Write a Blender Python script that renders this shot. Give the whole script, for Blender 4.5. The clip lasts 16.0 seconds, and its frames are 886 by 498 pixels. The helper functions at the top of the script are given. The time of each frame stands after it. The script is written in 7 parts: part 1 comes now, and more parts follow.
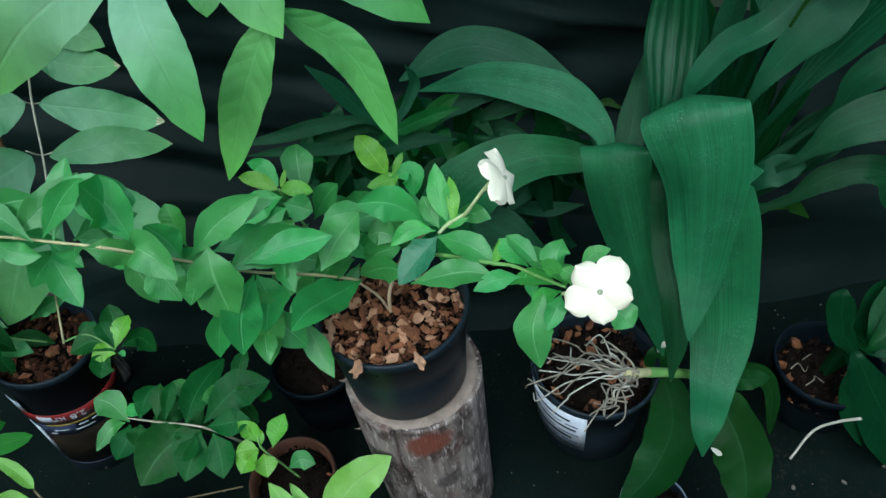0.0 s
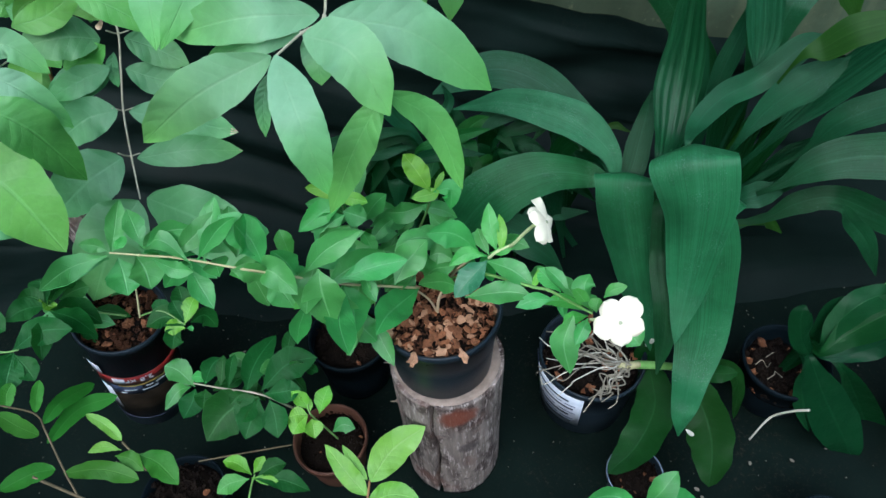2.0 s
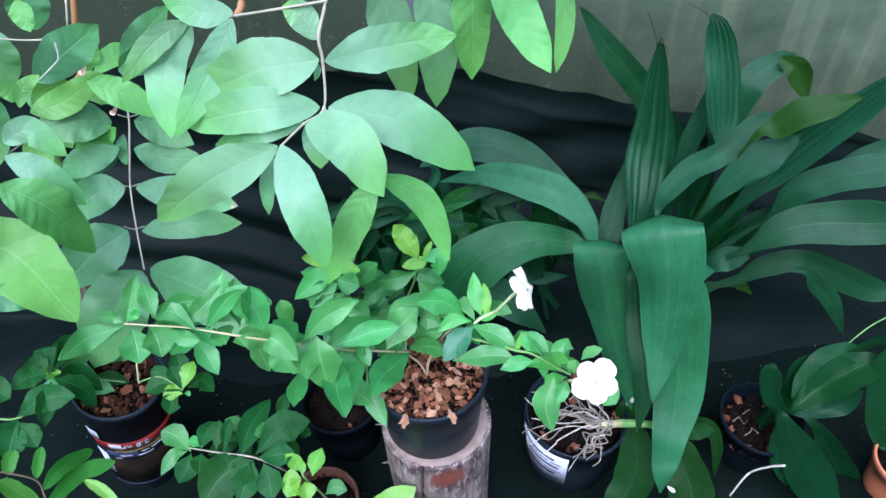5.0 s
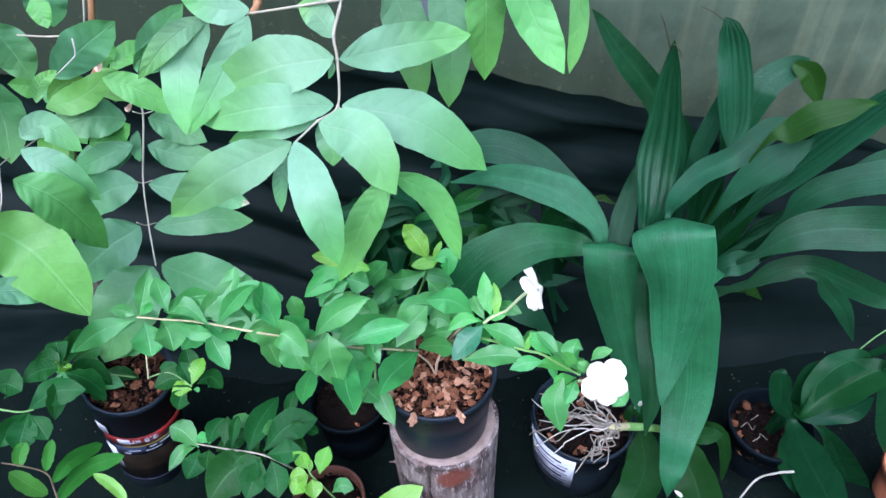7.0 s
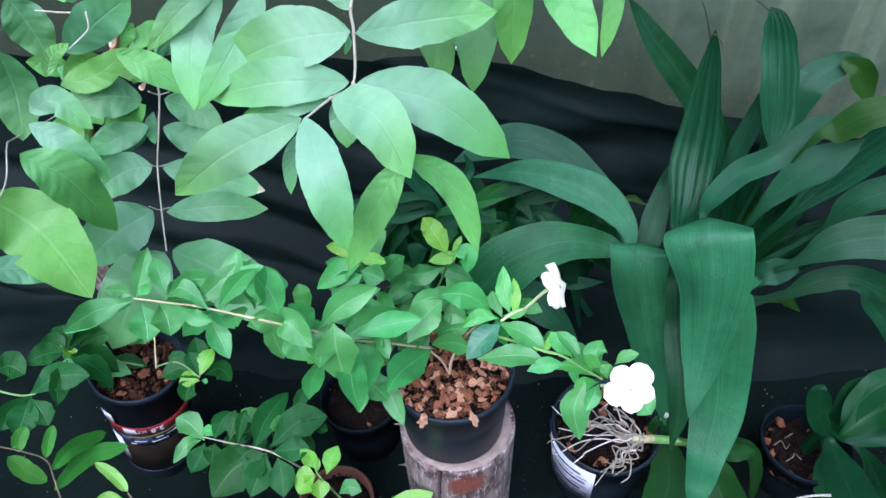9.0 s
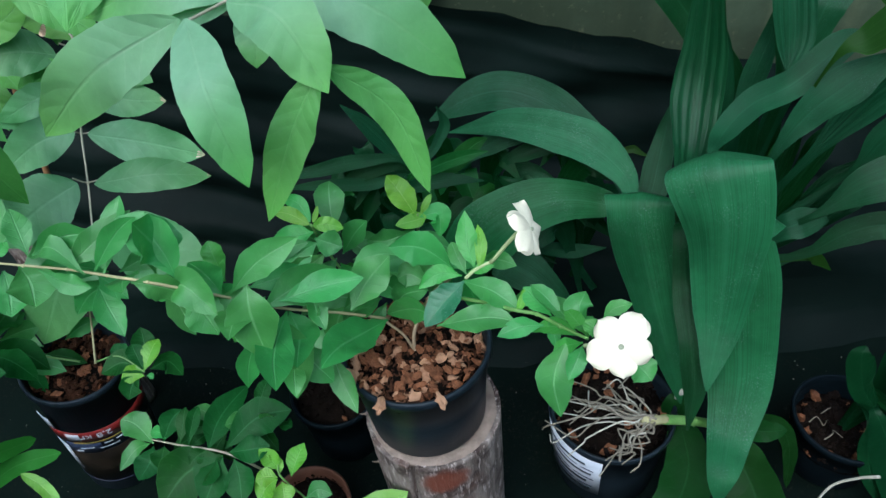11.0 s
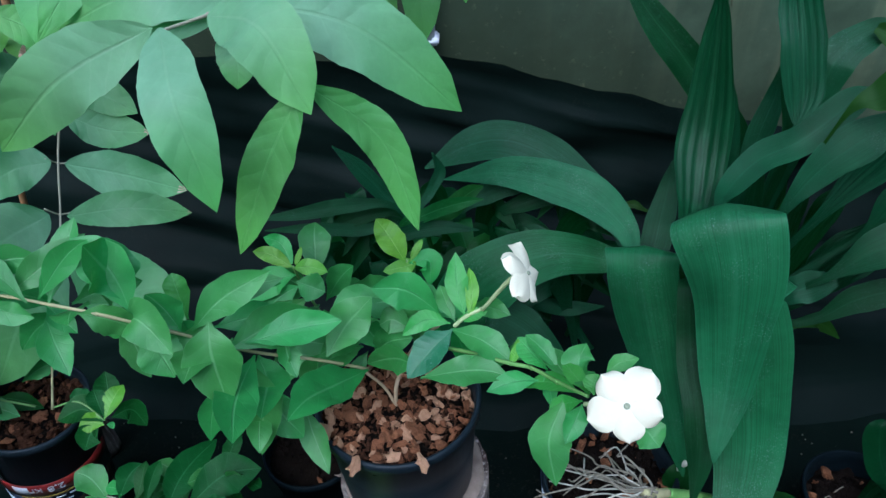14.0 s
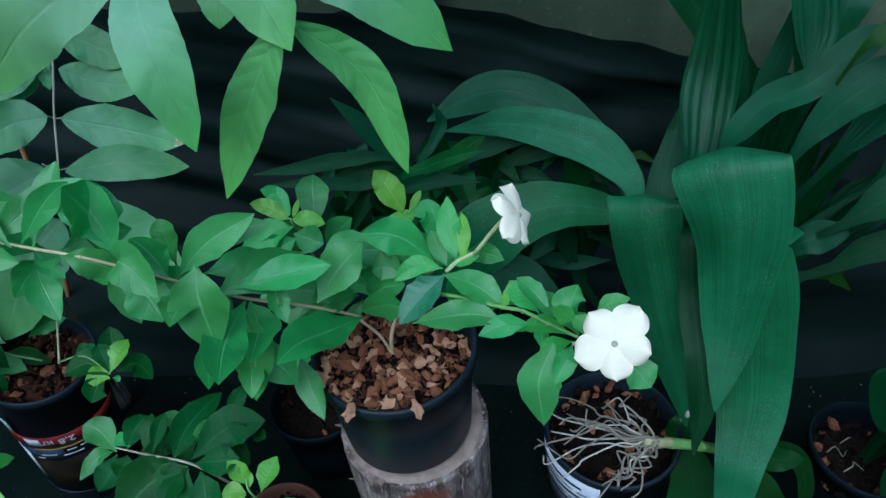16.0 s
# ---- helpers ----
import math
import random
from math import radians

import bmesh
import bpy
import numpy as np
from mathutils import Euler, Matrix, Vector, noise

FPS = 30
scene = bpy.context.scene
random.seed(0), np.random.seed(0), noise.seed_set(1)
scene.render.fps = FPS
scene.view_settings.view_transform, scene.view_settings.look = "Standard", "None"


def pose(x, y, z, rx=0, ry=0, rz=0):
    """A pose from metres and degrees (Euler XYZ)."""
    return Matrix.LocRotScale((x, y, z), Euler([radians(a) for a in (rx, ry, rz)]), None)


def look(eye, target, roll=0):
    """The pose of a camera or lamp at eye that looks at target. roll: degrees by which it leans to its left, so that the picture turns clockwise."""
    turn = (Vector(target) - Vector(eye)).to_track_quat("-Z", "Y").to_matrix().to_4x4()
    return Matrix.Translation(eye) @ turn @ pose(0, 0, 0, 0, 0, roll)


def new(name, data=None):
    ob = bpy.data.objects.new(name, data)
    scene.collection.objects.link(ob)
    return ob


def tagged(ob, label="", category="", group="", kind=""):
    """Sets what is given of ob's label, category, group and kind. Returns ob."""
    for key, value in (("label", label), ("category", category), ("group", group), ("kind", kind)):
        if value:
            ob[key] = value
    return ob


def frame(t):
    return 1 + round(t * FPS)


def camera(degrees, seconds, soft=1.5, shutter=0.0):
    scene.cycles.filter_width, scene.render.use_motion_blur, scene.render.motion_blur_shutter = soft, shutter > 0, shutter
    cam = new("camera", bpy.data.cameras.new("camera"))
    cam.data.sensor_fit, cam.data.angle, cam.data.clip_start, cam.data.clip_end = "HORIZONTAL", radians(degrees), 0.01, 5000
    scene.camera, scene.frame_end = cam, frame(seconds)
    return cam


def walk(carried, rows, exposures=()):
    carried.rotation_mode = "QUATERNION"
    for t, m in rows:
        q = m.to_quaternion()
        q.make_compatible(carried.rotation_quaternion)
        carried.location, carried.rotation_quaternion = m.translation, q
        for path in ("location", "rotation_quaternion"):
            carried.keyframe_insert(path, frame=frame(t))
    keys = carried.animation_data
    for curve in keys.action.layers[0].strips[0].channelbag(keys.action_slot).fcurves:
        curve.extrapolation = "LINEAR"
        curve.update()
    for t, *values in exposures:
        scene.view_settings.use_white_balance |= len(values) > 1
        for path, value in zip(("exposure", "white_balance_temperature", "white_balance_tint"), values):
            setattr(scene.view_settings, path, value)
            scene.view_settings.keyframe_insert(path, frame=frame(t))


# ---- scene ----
cam = camera(67.25, 16.0)
PATH = [
    (0, (0.0882, 0.2789, 0.8926), (0.0382, 0.9505, 0.1534), -8.54),
    (0.5, (0.0727, 0.2746, 0.9419), (0.0131, 0.9381, 0.1961), -7.64),
    (1, (0.0524, 0.2570, 1.0068), (0.0048, 0.8804, 0.2263), -6.13),
    (1.5, (0.0389, 0.2443, 1.0230), (0.0113, 0.8591, 0.2347), -4.41),
    (2, (0.0311, 0.2364, 1.0354), (0.0076, 0.8614, 0.2551), -4.08),
    (2.5, (0.0354, 0.2278, 1.0441), (0.0168, 0.8609, 0.2703), -4.75),
    (3, (0.0340, 0.2215, 1.0502), (0.0080, 0.8628, 0.2833), -4.94),
    (3.5, (0.0313, 0.2190, 1.0689), (0.0190, 0.8947, 0.3318), -4.48),
    (4, (0.0302, 0.2111, 1.0798), (0.0347, 0.9005, 0.3555), -2.37),
    (4.5, (0.0308, 0.2092, 1.0815), (0.0347, 0.9007, 0.3591), -2.72),
    (7, (0.0262, 0.2043, 1.0795), (0.0168, 0.9002, 0.3614), -2.78),
    (7.5, (0.0293, 0.2063, 1.0799), (0.0179, 0.9107, 0.3701), -2.30),
    (8, (0.0290, 0.2055, 1.0693), (0.0300, 0.9172, 0.3669), -1.03),
    (8.5, (0.0336, 0.2096, 1.0692), (-0.0097, 0.9257, 0.3725), -3.19),
    (8.7, (0.0335, 0.2143, 1.0587), (-0.0135, 0.9175, 0.3493), -2.98),
    (10.8, (0.0768, 0.2698, 0.9422), (-0.0040, 0.9688, 0.2316), -6.60),
    (11, (0.0834, 0.2758, 0.9169), (0.0088, 0.9776, 0.2084), -7.46),
    (11.5, (0.0909, 0.2929, 0.8516), (0.0069, 1.0153, 0.1653), -9.49),
    (12, (0.0972, 0.2870, 0.8421), (0.0292, 1.0167, 0.1617), -7.72),
    (12.5, (0.0928, 0.2885, 0.8511), (0.0273, 1.0260, 0.1789), -7.12),
    (13, (0.0990, 0.2925, 0.8694), (0.0357, 1.0518, 0.2218), -5.60),
    (13.5, (0.0971, 0.2950, 0.8718), (0.0398, 1.0582, 0.2282), -4.41),
    (14, (0.0843, 0.2986, 0.8762), (0.0210, 1.0624, 0.2339), -4.41),
    (14.5, (0.0759, 0.2944, 0.8776), (0.0148, 1.0563, 0.2327), -3.96),
    (15, (0.0742, 0.2943, 0.8821), (0.0158, 1.0619, 0.2439), -3.84),
    (15.5, (0.0859, 0.2939, 0.8762), (0.0144, 1.0465, 0.2216), -4.71),
    (16, (0.1009, 0.2958, 0.8577), (0.0128, 1.0239, 0.1780), -6.42),
]
walk(cam, [(t, look(eye, target, roll)) for t, eye, target, roll in PATH],
     exposures=[(0, 0.75, 5170, 0), (0.5, 0.83, 5230, 4), (1, 1.14, 5200, 9), (1.5, 1.02, 5250, 8), (2.5, 1.08, 5200, 10), (3.5, 1.33, 5020, 15), (4.5, 1.59, 4980, 23), (8.5, 1.62, 4990, 27), (11, 0.82, 5200, 7), (11.5, 0.69, 5180, 4), (12, 0.45, 5300, 5), (12.8, 0.52, 5200, 7), (13.5, 0.7, 4930, 10), (15, 0.70, 4760, 10), (16, 0.46, 4640, 6)])

# ---- light ----
world = bpy.data.worlds.new("sky")
scene.world = world
world.use_nodes = True
wn, wl = world.node_tree.nodes, world.node_tree.links
sky = wn.new("ShaderNodeTexSky")
sky.sky_type, sky.sun_disc = "NISHITA", False
sky.sun_elevation, sky.sun_rotation = radians(52), radians(200)
sky.air_density, sky.dust_density = 1.0, 5.0
wl.new(sky.outputs[0], wn["Background"].inputs[0])
wn["Background"].inputs[1].default_value = 0.15
sun = new("sun", bpy.data.lights.new("sun", "SUN"))
sun.data.energy, sun.data.angle, sun.data.color = 1.5, radians(80), (1.0, 0.98, 0.95)
sun.matrix_basis = look((0.3, -1.5, 3.0), (0.0, 0.7, 0.3))


# ---- materials ----
def nodes_of(name):
    m = bpy.data.materials.new(name)
    m.use_nodes = True
    return m, m.node_tree.nodes, m.node_tree.links, m.node_tree.nodes["Principled BSDF"]


def math_node(n, l, op, a, b=None):
    k = n.new("ShaderNodeMath")
    k.operation = op
    for slot, v in enumerate((a, b)):
        if v is None:
            continue
        if isinstance(v, (int, float)):
            k.inputs[slot].default_value = v
        else:
            l.new(v, k.inputs[slot])
    return k.outputs[0]


def mix_color(n, l, fac, a, b, blend="MIX"):
    k = n.new("ShaderNodeMix")
    k.data_type, k.blend_type = "RGBA", blend
    for slot, v in ((0, fac), (6, a), (7, b)):
        if isinstance(v, (int, float)):
            k.inputs[slot].default_value = v
        elif isinstance(v, tuple):
            k.inputs[slot].default_value = (*v, 1)
        else:
            l.new(v, k.inputs[slot])
    return k.outputs[2]


def noise_node(n, l, scale, detail=4, rough=0.55, coord="Object"):
    c = n.new("ShaderNodeTexCoord")
    t = n.new("ShaderNodeTexNoise")
    t.inputs["Scale"].default_value, t.inputs["Detail"].default_value, t.inputs["Roughness"].default_value = scale, detail, rough
    l.new(c.outputs[coord], t.inputs["Vector"])
    return t.outputs[0]


def ramp(n, l, v, lo, hi):
    k = n.new("ShaderNodeMapRange")
    l.new(v, k.inputs[0])
    k.inputs[1].default_value, k.inputs[2].default_value = lo, hi
    return k.outputs[0]


def bump(n, l, bsdf, height, strength, distance=0.002):
    b = n.new("ShaderNodeBump")
    b.inputs["Strength"].default_value, b.inputs["Distance"].default_value = strength, distance
    l.new(height, b.inputs["Height"])
    l.new(b.outputs[0], bsdf.inputs["Normal"])


def surface(name, a, b, scale, rough=0.6, grain=None, strength=0.3, distance=0.002, metal=0.0, spec=0.4):
    """Two colours mottled at a coarse and a fine scale, with fine relief."""
    m, n, l, p = nodes_of(name)
    big, fine = noise_node(n, l, scale), noise_node(n, l, grain or scale * 9, 6)
    info = n.new("ShaderNodeObjectInfo")
    fac = math_node(n, l, "ADD", math_node(n, l, "MULTIPLY", ramp(n, l, big, 0.3, 0.7), 0.7), math_node(n, l, "MULTIPLY", fine, 0.3))
    fac = math_node(n, l, "ADD", fac, math_node(n, l, "MULTIPLY", math_node(n, l, "SUBTRACT", info.outputs["Random"], 0.5), 0.3))
    l.new(mix_color(n, l, fac, a, b), p.inputs["Base Color"])
    p.inputs["Roughness"].default_value, p.inputs["Metallic"].default_value = rough, metal
    p.inputs["Specular IOR Level"].default_value = spec
    bump(n, l, p, fine, strength, distance)
    return m


def leaf_material(name, a, b, vein, rough=0.42, glow=0.25, spec=0.42, shine=(0.14, 0.50, 0.04), pleats=0.0, dust=0.0, veins=9.0, relief=0.12, tip=0.0, quilting=0.06):
    """A leaf: mottled green, pale midrib and side veins (or pleats along it), light that comes through."""
    m, n, l, p = nodes_of(name)
    uv = n.new("ShaderNodeUVMap")
    sep = n.new("ShaderNodeSeparateXYZ")
    l.new(uv.outputs[0], sep.inputs[0])
    side = math_node(n, l, "ABSOLUTE", math_node(n, l, "SUBTRACT", sep.outputs[0], 0.5))
    rib = math_node(n, l, "SUBTRACT", 1.0, ramp(n, l, side, 0.012, 0.035))
    if pleats:
        lay = n.new("ShaderNodeCombineXYZ")
        own = n.new("ShaderNodeObjectInfo")
        l.new(math_node(n, l, "MULTIPLY", sep.outputs[0], pleats / 6.283), lay.inputs[0])
        l.new(math_node(n, l, "MULTIPLY", sep.outputs[1], 1.1), lay.inputs[1])
        l.new(math_node(n, l, "MULTIPLY", own.outputs["Random"], 50.0), lay.inputs[2])
        grooves = n.new("ShaderNodeTexNoise")
        grooves.inputs["Scale"].default_value, grooves.inputs["Detail"].default_value = 2.0, 3
        l.new(lay.outputs[0], grooves.inputs["Vector"])
        wave = math_node(n, l, "MULTIPLY", grooves.outputs[0], 2.0)
        lines = ramp(n, l, grooves.outputs[0], 0.48, 0.72)
    else:
        run = math_node(n, l, "SUBTRACT", math_node(n, l, "MULTIPLY", sep.outputs[1], veins), math_node(n, l, "MULTIPLY", side, 2.4))
        run = math_node(n, l, "ADD", run, math_node(n, l, "MULTIPLY", noise_node(n, l, 40.0, 3), 1.0))
        quilt = math_node(n, l, "SINE", math_node(n, l, "MULTIPLY", run, 6.283))
        lines = ramp(n, l, quilt, 0.86, 1.0)
    info = n.new("ShaderNodeObjectInfo")
    blot, fine = noise_node(n, l, 22.0), noise_node(n, l, 300.0, 5)
    fac = math_node(n, l, "ADD", math_node(n, l, "MULTIPLY", ramp(n, l, blot, 0.3, 0.7), 0.5), math_node(n, l, "MULTIPLY", info.outputs["Random"], 0.5))
    col = mix_color(n, l, fac, a, b)
    col = mix_color(n, l, math_node(n, l, "MULTIPLY", lines, (0.4 * relief) if pleats else quilting), col, vein)
    col = mix_color(n, l, math_node(n, l, "MULTIPLY", rib, 0.16 if pleats else 0.36), col, vein)
    margin = ramp(n, l, side, 0.484, 0.497)
    col = mix_color(n, l, math_node(n, l, "MULTIPLY", margin, 0.30), col, vein)
    # grooves painted darker, like shade lying in the pleats
    if pleats:
        furrow_shade = math_node(n, l, "SUBTRACT", 1.0, ramp(n, l, grooves.outputs[0], 0.30, 0.50))
        col = mix_color(n, l, math_node(n, l, "MULTIPLY", furrow_shade, 0.35), col, tuple(0.45 * c for c in a))
    if dust:
        spots = math_node(n, l, "MULTIPLY", ramp(n, l, noise_node(n, l, 620.0, 4, 0.7), 0.57, 0.66), ramp(n, l, noise_node(n, l, 26.0, 2), 0.45, 0.68))
        spots = math_node(n, l, "MULTIPLY", spots, dust)
        col = mix_color(n, l, spots, col, (0.35, 0.45, 0.42))
    # yellow-green towards the tip paints in light shining through the blade
    if tip:
        late = math_node(n, l, "MULTIPLY", ramp(n, l, math_node(n, l, "ADD", sep.outputs[1], math_node(n, l, "MULTIPLY", blot, 0.3)), 0.55, 1.15), tip)
        col = mix_color(n, l, late, col, (0.13, 0.42, 0.045))
    patchy = ramp(n, l, noise_node(n, l, 130.0, 4, 0.6), 0.60, 0.74)
    col = mix_color(n, l, math_node(n, l, "MULTIPLY", patchy, 0.16), col, vein)
    tone = n.new("ShaderNodeHueSaturation")
    l.new(math_node(n, l, "ADD", 0.486, math_node(n, l, "MULTIPLY", info.outputs["Random"], 0.026)), tone.inputs["Hue"])
    l.new(math_node(n, l, "ADD", 0.78, math_node(n, l, "MULTIPLY", noise_node(n, l, 75.0, 5, 0.65), 0.44)), tone.inputs["Value"])
    l.new(col, tone.inputs["Color"])
    col = tone.outputs[0]
    l.new(col, p.inputs["Base Color"])
    p.inputs["Roughness"].default_value = rough
    p.inputs["Specular IOR Level"].default_value = spec
    ridge = math_node(n, l, "ADD", math_node(n, l, "MULTIPLY", rib, -0.35), math_node(n, l, "ADD", math_node(n, l, "MULTIPLY", lines, -0.08), math_node(n, l, "MULTIPLY", fine, 0.25)))
    ridge = math_node(n, l, "ADD", ridge, math_node(n, l, "MULTIPLY", noise_node(n, l, 45.0, 2), 1.5))
    ridge = math_node(n, l, "ADD", ridge, wave if pleats else math_node(n, l, "MULTIPLY", quilt, -quilting))
    bump(n, l, p, ridge, relief if pleats else 0.65, 0.0010 if pleats else 0.0014)
    through_light = n.new("ShaderNodeBsdfTranslucent")
    l.new(mix_color(n, l, 0.4, col, shine), through_light.inputs[0])
    both = n.new("ShaderNodeMixShader")
    both.inputs[0].default_value = glow
    l.new(p.outputs[0], both.inputs[1])
    l.new(through_light.outputs[0], both.inputs[2])
    l.new(both.outputs[0], n["Material Output"].inputs[0])
    return m


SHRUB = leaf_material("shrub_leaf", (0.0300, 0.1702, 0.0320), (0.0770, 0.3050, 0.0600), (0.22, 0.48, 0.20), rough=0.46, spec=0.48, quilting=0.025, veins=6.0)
# shrub leaf darkened in colour for the weaker light low down
SHADED_SHRUB = leaf_material("shaded_shrub_leaf", (0.0058, 0.0500, 0.0076), (0.0165, 0.0930, 0.0145), (0.07, 0.24, 0.07), rough=0.46, spec=0.13)
YOUNG_SHRUB = leaf_material("young_shrub_leaf", (0.040, 0.235, 0.028), (0.076, 0.330, 0.048), (0.15, 0.42, 0.13), rough=0.48, spec=0.5)
YOUNG = leaf_material("young_leaf", (0.0860, 0.2850, 0.0130), (0.1500, 0.3700, 0.0250), (0.26, 0.50, 0.13))
OBLONG_GREEN = leaf_material("oblong_leaf", (0.024, 0.125, 0.010), (0.056, 0.205, 0.020), (0.10, 0.26, 0.05), rough=0.5, spec=0.2, quilting=0.02)
YELLOW = leaf_material("yellow_leaf", (0.135, 0.330, 0.030), (0.195, 0.400, 0.050), (0.30, 0.46, 0.14))
DUSTY = leaf_material("dusty_leaf", (0.018, 0.115, 0.045), (0.035, 0.160, 0.060), (0.14, 0.30, 0.14), dust=0.8)
# base paled: sky sheen on upturned leaflets is put into the colour
PALE = leaf_material("sheen_pale_leaflet", (0.160, 0.360, 0.165), (0.228, 0.440, 0.232), (0.28, 0.48, 0.26), rough=0.58, glow=0.42, spec=0.6, veins=9.0, tip=0.8, quilting=0.15, shine=(0.20, 0.50, 0.14))
PALE_WARM = leaf_material("green_hanging_leaflet", (0.0748, 0.2772, 0.0484), (0.1188, 0.3388, 0.0792), (0.17, 0.42, 0.12), rough=0.58, glow=0.30, spec=0.7, veins=9.0, tip=0.55, quilting=0.16)
MID_WARM = leaf_material("yellow_green_leaflet", (0.070, 0.240, 0.030), (0.120, 0.320, 0.055), (0.15, 0.35, 0.11), rough=0.52, glow=0.28, veins=8.0, quilting=0.13)
DRY = surface("dry_leaf_tip", (0.22, 0.13, 0.06), (0.58, 0.48, 0.34), 260, 0.8)
MIDGREEN = leaf_material("green_leaflet", (0.046, 0.180, 0.056), (0.104, 0.275, 0.108), (0.15, 0.34, 0.15), rough=0.56, glow=0.34, spec=0.6, veins=7.0, tip=0.3, quilting=0.15)
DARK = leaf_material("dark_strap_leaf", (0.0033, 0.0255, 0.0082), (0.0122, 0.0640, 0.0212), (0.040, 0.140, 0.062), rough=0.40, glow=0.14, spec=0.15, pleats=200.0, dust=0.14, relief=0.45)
# dustier strap copy; its green is also lightened for leaves in more light
DUSTY_LIT_STRAP = leaf_material("dusty_lit_strap_leaf", (0.0085, 0.0560, 0.0160), (0.026, 0.132, 0.042), (0.050, 0.175, 0.080), rough=0.40, glow=0.16, spec=0.15, pleats=220.0, dust=0.30, relief=0.45)
# strap leaf copy, its colour darkened for shade deep in the clumps
SHADED_STRAP = leaf_material("shaded_strap_leaf", (0.0030, 0.0255, 0.0060), (0.0067, 0.0420, 0.0105), (0.03, 0.09, 0.04), rough=0.40, glow=0.10, spec=0.10, pleats=90.0, relief=0.4)
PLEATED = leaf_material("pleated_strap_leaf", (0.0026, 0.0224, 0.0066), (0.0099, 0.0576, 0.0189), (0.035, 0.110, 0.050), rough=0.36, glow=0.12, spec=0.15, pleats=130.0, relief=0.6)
DEEP = leaf_material("deep_green_leaf", (0.0026, 0.0195, 0.0059), (0.0059, 0.0340, 0.0102), (0.012, 0.055, 0.020), rough=0.40, glow=0.05, spec=0.08)
ORCHID = leaf_material("orchid_leaf", (0.0040, 0.0288, 0.0080), (0.0088, 0.0496, 0.0128), (0.020, 0.08, 0.025), rough=0.40, glow=0.07, spec=0.10)
OLIVE = leaf_material("olive_leaf", (0.0085, 0.0370, 0.0030), (0.0190, 0.0580, 0.0065), (0.04, 0.10, 0.02), rough=0.5, spec=0.12, pleats=80.0, relief=0.35)
TAN_STEM = surface("tan_stick", (0.33, 0.25, 0.14), (0.46, 0.37, 0.24), 60, 0.7)
TWIG = surface("tan_twig", (0.30, 0.29, 0.13), (0.44, 0.42, 0.22), 60, 0.7)
OLD_TWIG = surface("brown_grey_twig", (0.08, 0.062, 0.030), (0.16, 0.125, 0.065), 60, 0.75)
PALE_STEM = surface("pale_green_stalk", (0.30, 0.38, 0.16), (0.42, 0.50, 0.24), 60, 0.55)
BARK_TWIG = surface("grey_twig", (0.24, 0.23, 0.15), (0.38, 0.37, 0.26), 60, 0.7)
BROWN_STEM = surface("brown_stem", (0.20, 0.10, 0.04), (0.33, 0.18, 0.07), 50, 0.7)
GREEN_STEM = surface("green_stem", (0.10, 0.25, 0.05), (0.20, 0.36, 0.10), 50, 0.5)
ROOT = surface("orchid_root", (0.10, 0.088, 0.060), (0.27, 0.25, 0.185), 70, 0.75)
PALE_ROOT = surface("pale_root", (0.32, 0.31, 0.24), (0.48, 0.47, 0.38), 70, 0.7)
PETAL = surface("white_petal", (0.60, 0.58, 0.41), (0.70, 0.68, 0.51), 60, 0.6, strength=0.12, spec=0.2)
THROAT = surface("flower_throat", (0.20, 0.24, 0.14), (0.34, 0.36, 0.24), 90, 0.6)
CANE = leaf_material("orchid_cane_leaf", (0.0048, 0.0272, 0.0040), (0.0096, 0.0432, 0.0080), (0.02, 0.07, 0.02), rough=0.42, glow=0.08, spec=0.06)
POT_BLACK = surface("black_plastic", (0.0026, 0.0051, 0.0068), (0.0051, 0.0093, 0.0119), 30, 0.5, strength=0.12, spec=0.04)
POT_BLUE = surface("blue_black_plastic", (0.007, 0.012, 0.016), (0.014, 0.022, 0.028), 30, 0.38, strength=0.12, spec=0.12)
POT_BROWN = surface("brown_plastic", (0.055, 0.025, 0.015), (0.095, 0.045, 0.028), 30, 0.5, strength=0.12, spec=0.2)
TERRACOTTA = surface("terracotta", (0.40, 0.13, 0.05), (0.50, 0.20, 0.09), 30, 0.75)
BARK_A = surface("bark_chip", (0.034, 0.012, 0.005), (0.34, 0.145, 0.062), 150, 0.85, strength=0.6, spec=0.2)
BARK_BROWN = surface("brown_bark_crumb", (0.010, 0.005, 0.003), (0.085, 0.036, 0.016), 160, 0.9, strength=0.6, spec=0.1)
BARK_PALE = surface("pale_bark_chip", (0.30, 0.15, 0.075), (0.48, 0.29, 0.165), 120, 0.85, strength=0.6)
# shade inside the pots is put into these near-black bark and soil colours
BARK_SHADED = surface("shaded_bark_chip", (0.0025, 0.002, 0.0015), (0.014, 0.009, 0.006), 120, 0.9, strength=0.6, spec=0.08)
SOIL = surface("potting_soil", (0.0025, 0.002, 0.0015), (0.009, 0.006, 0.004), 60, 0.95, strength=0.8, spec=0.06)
DEAD_TIP = surface("withered_tip", (0.022, 0.024, 0.010), (0.06, 0.058, 0.026), 60, 0.8, spec=0.2)


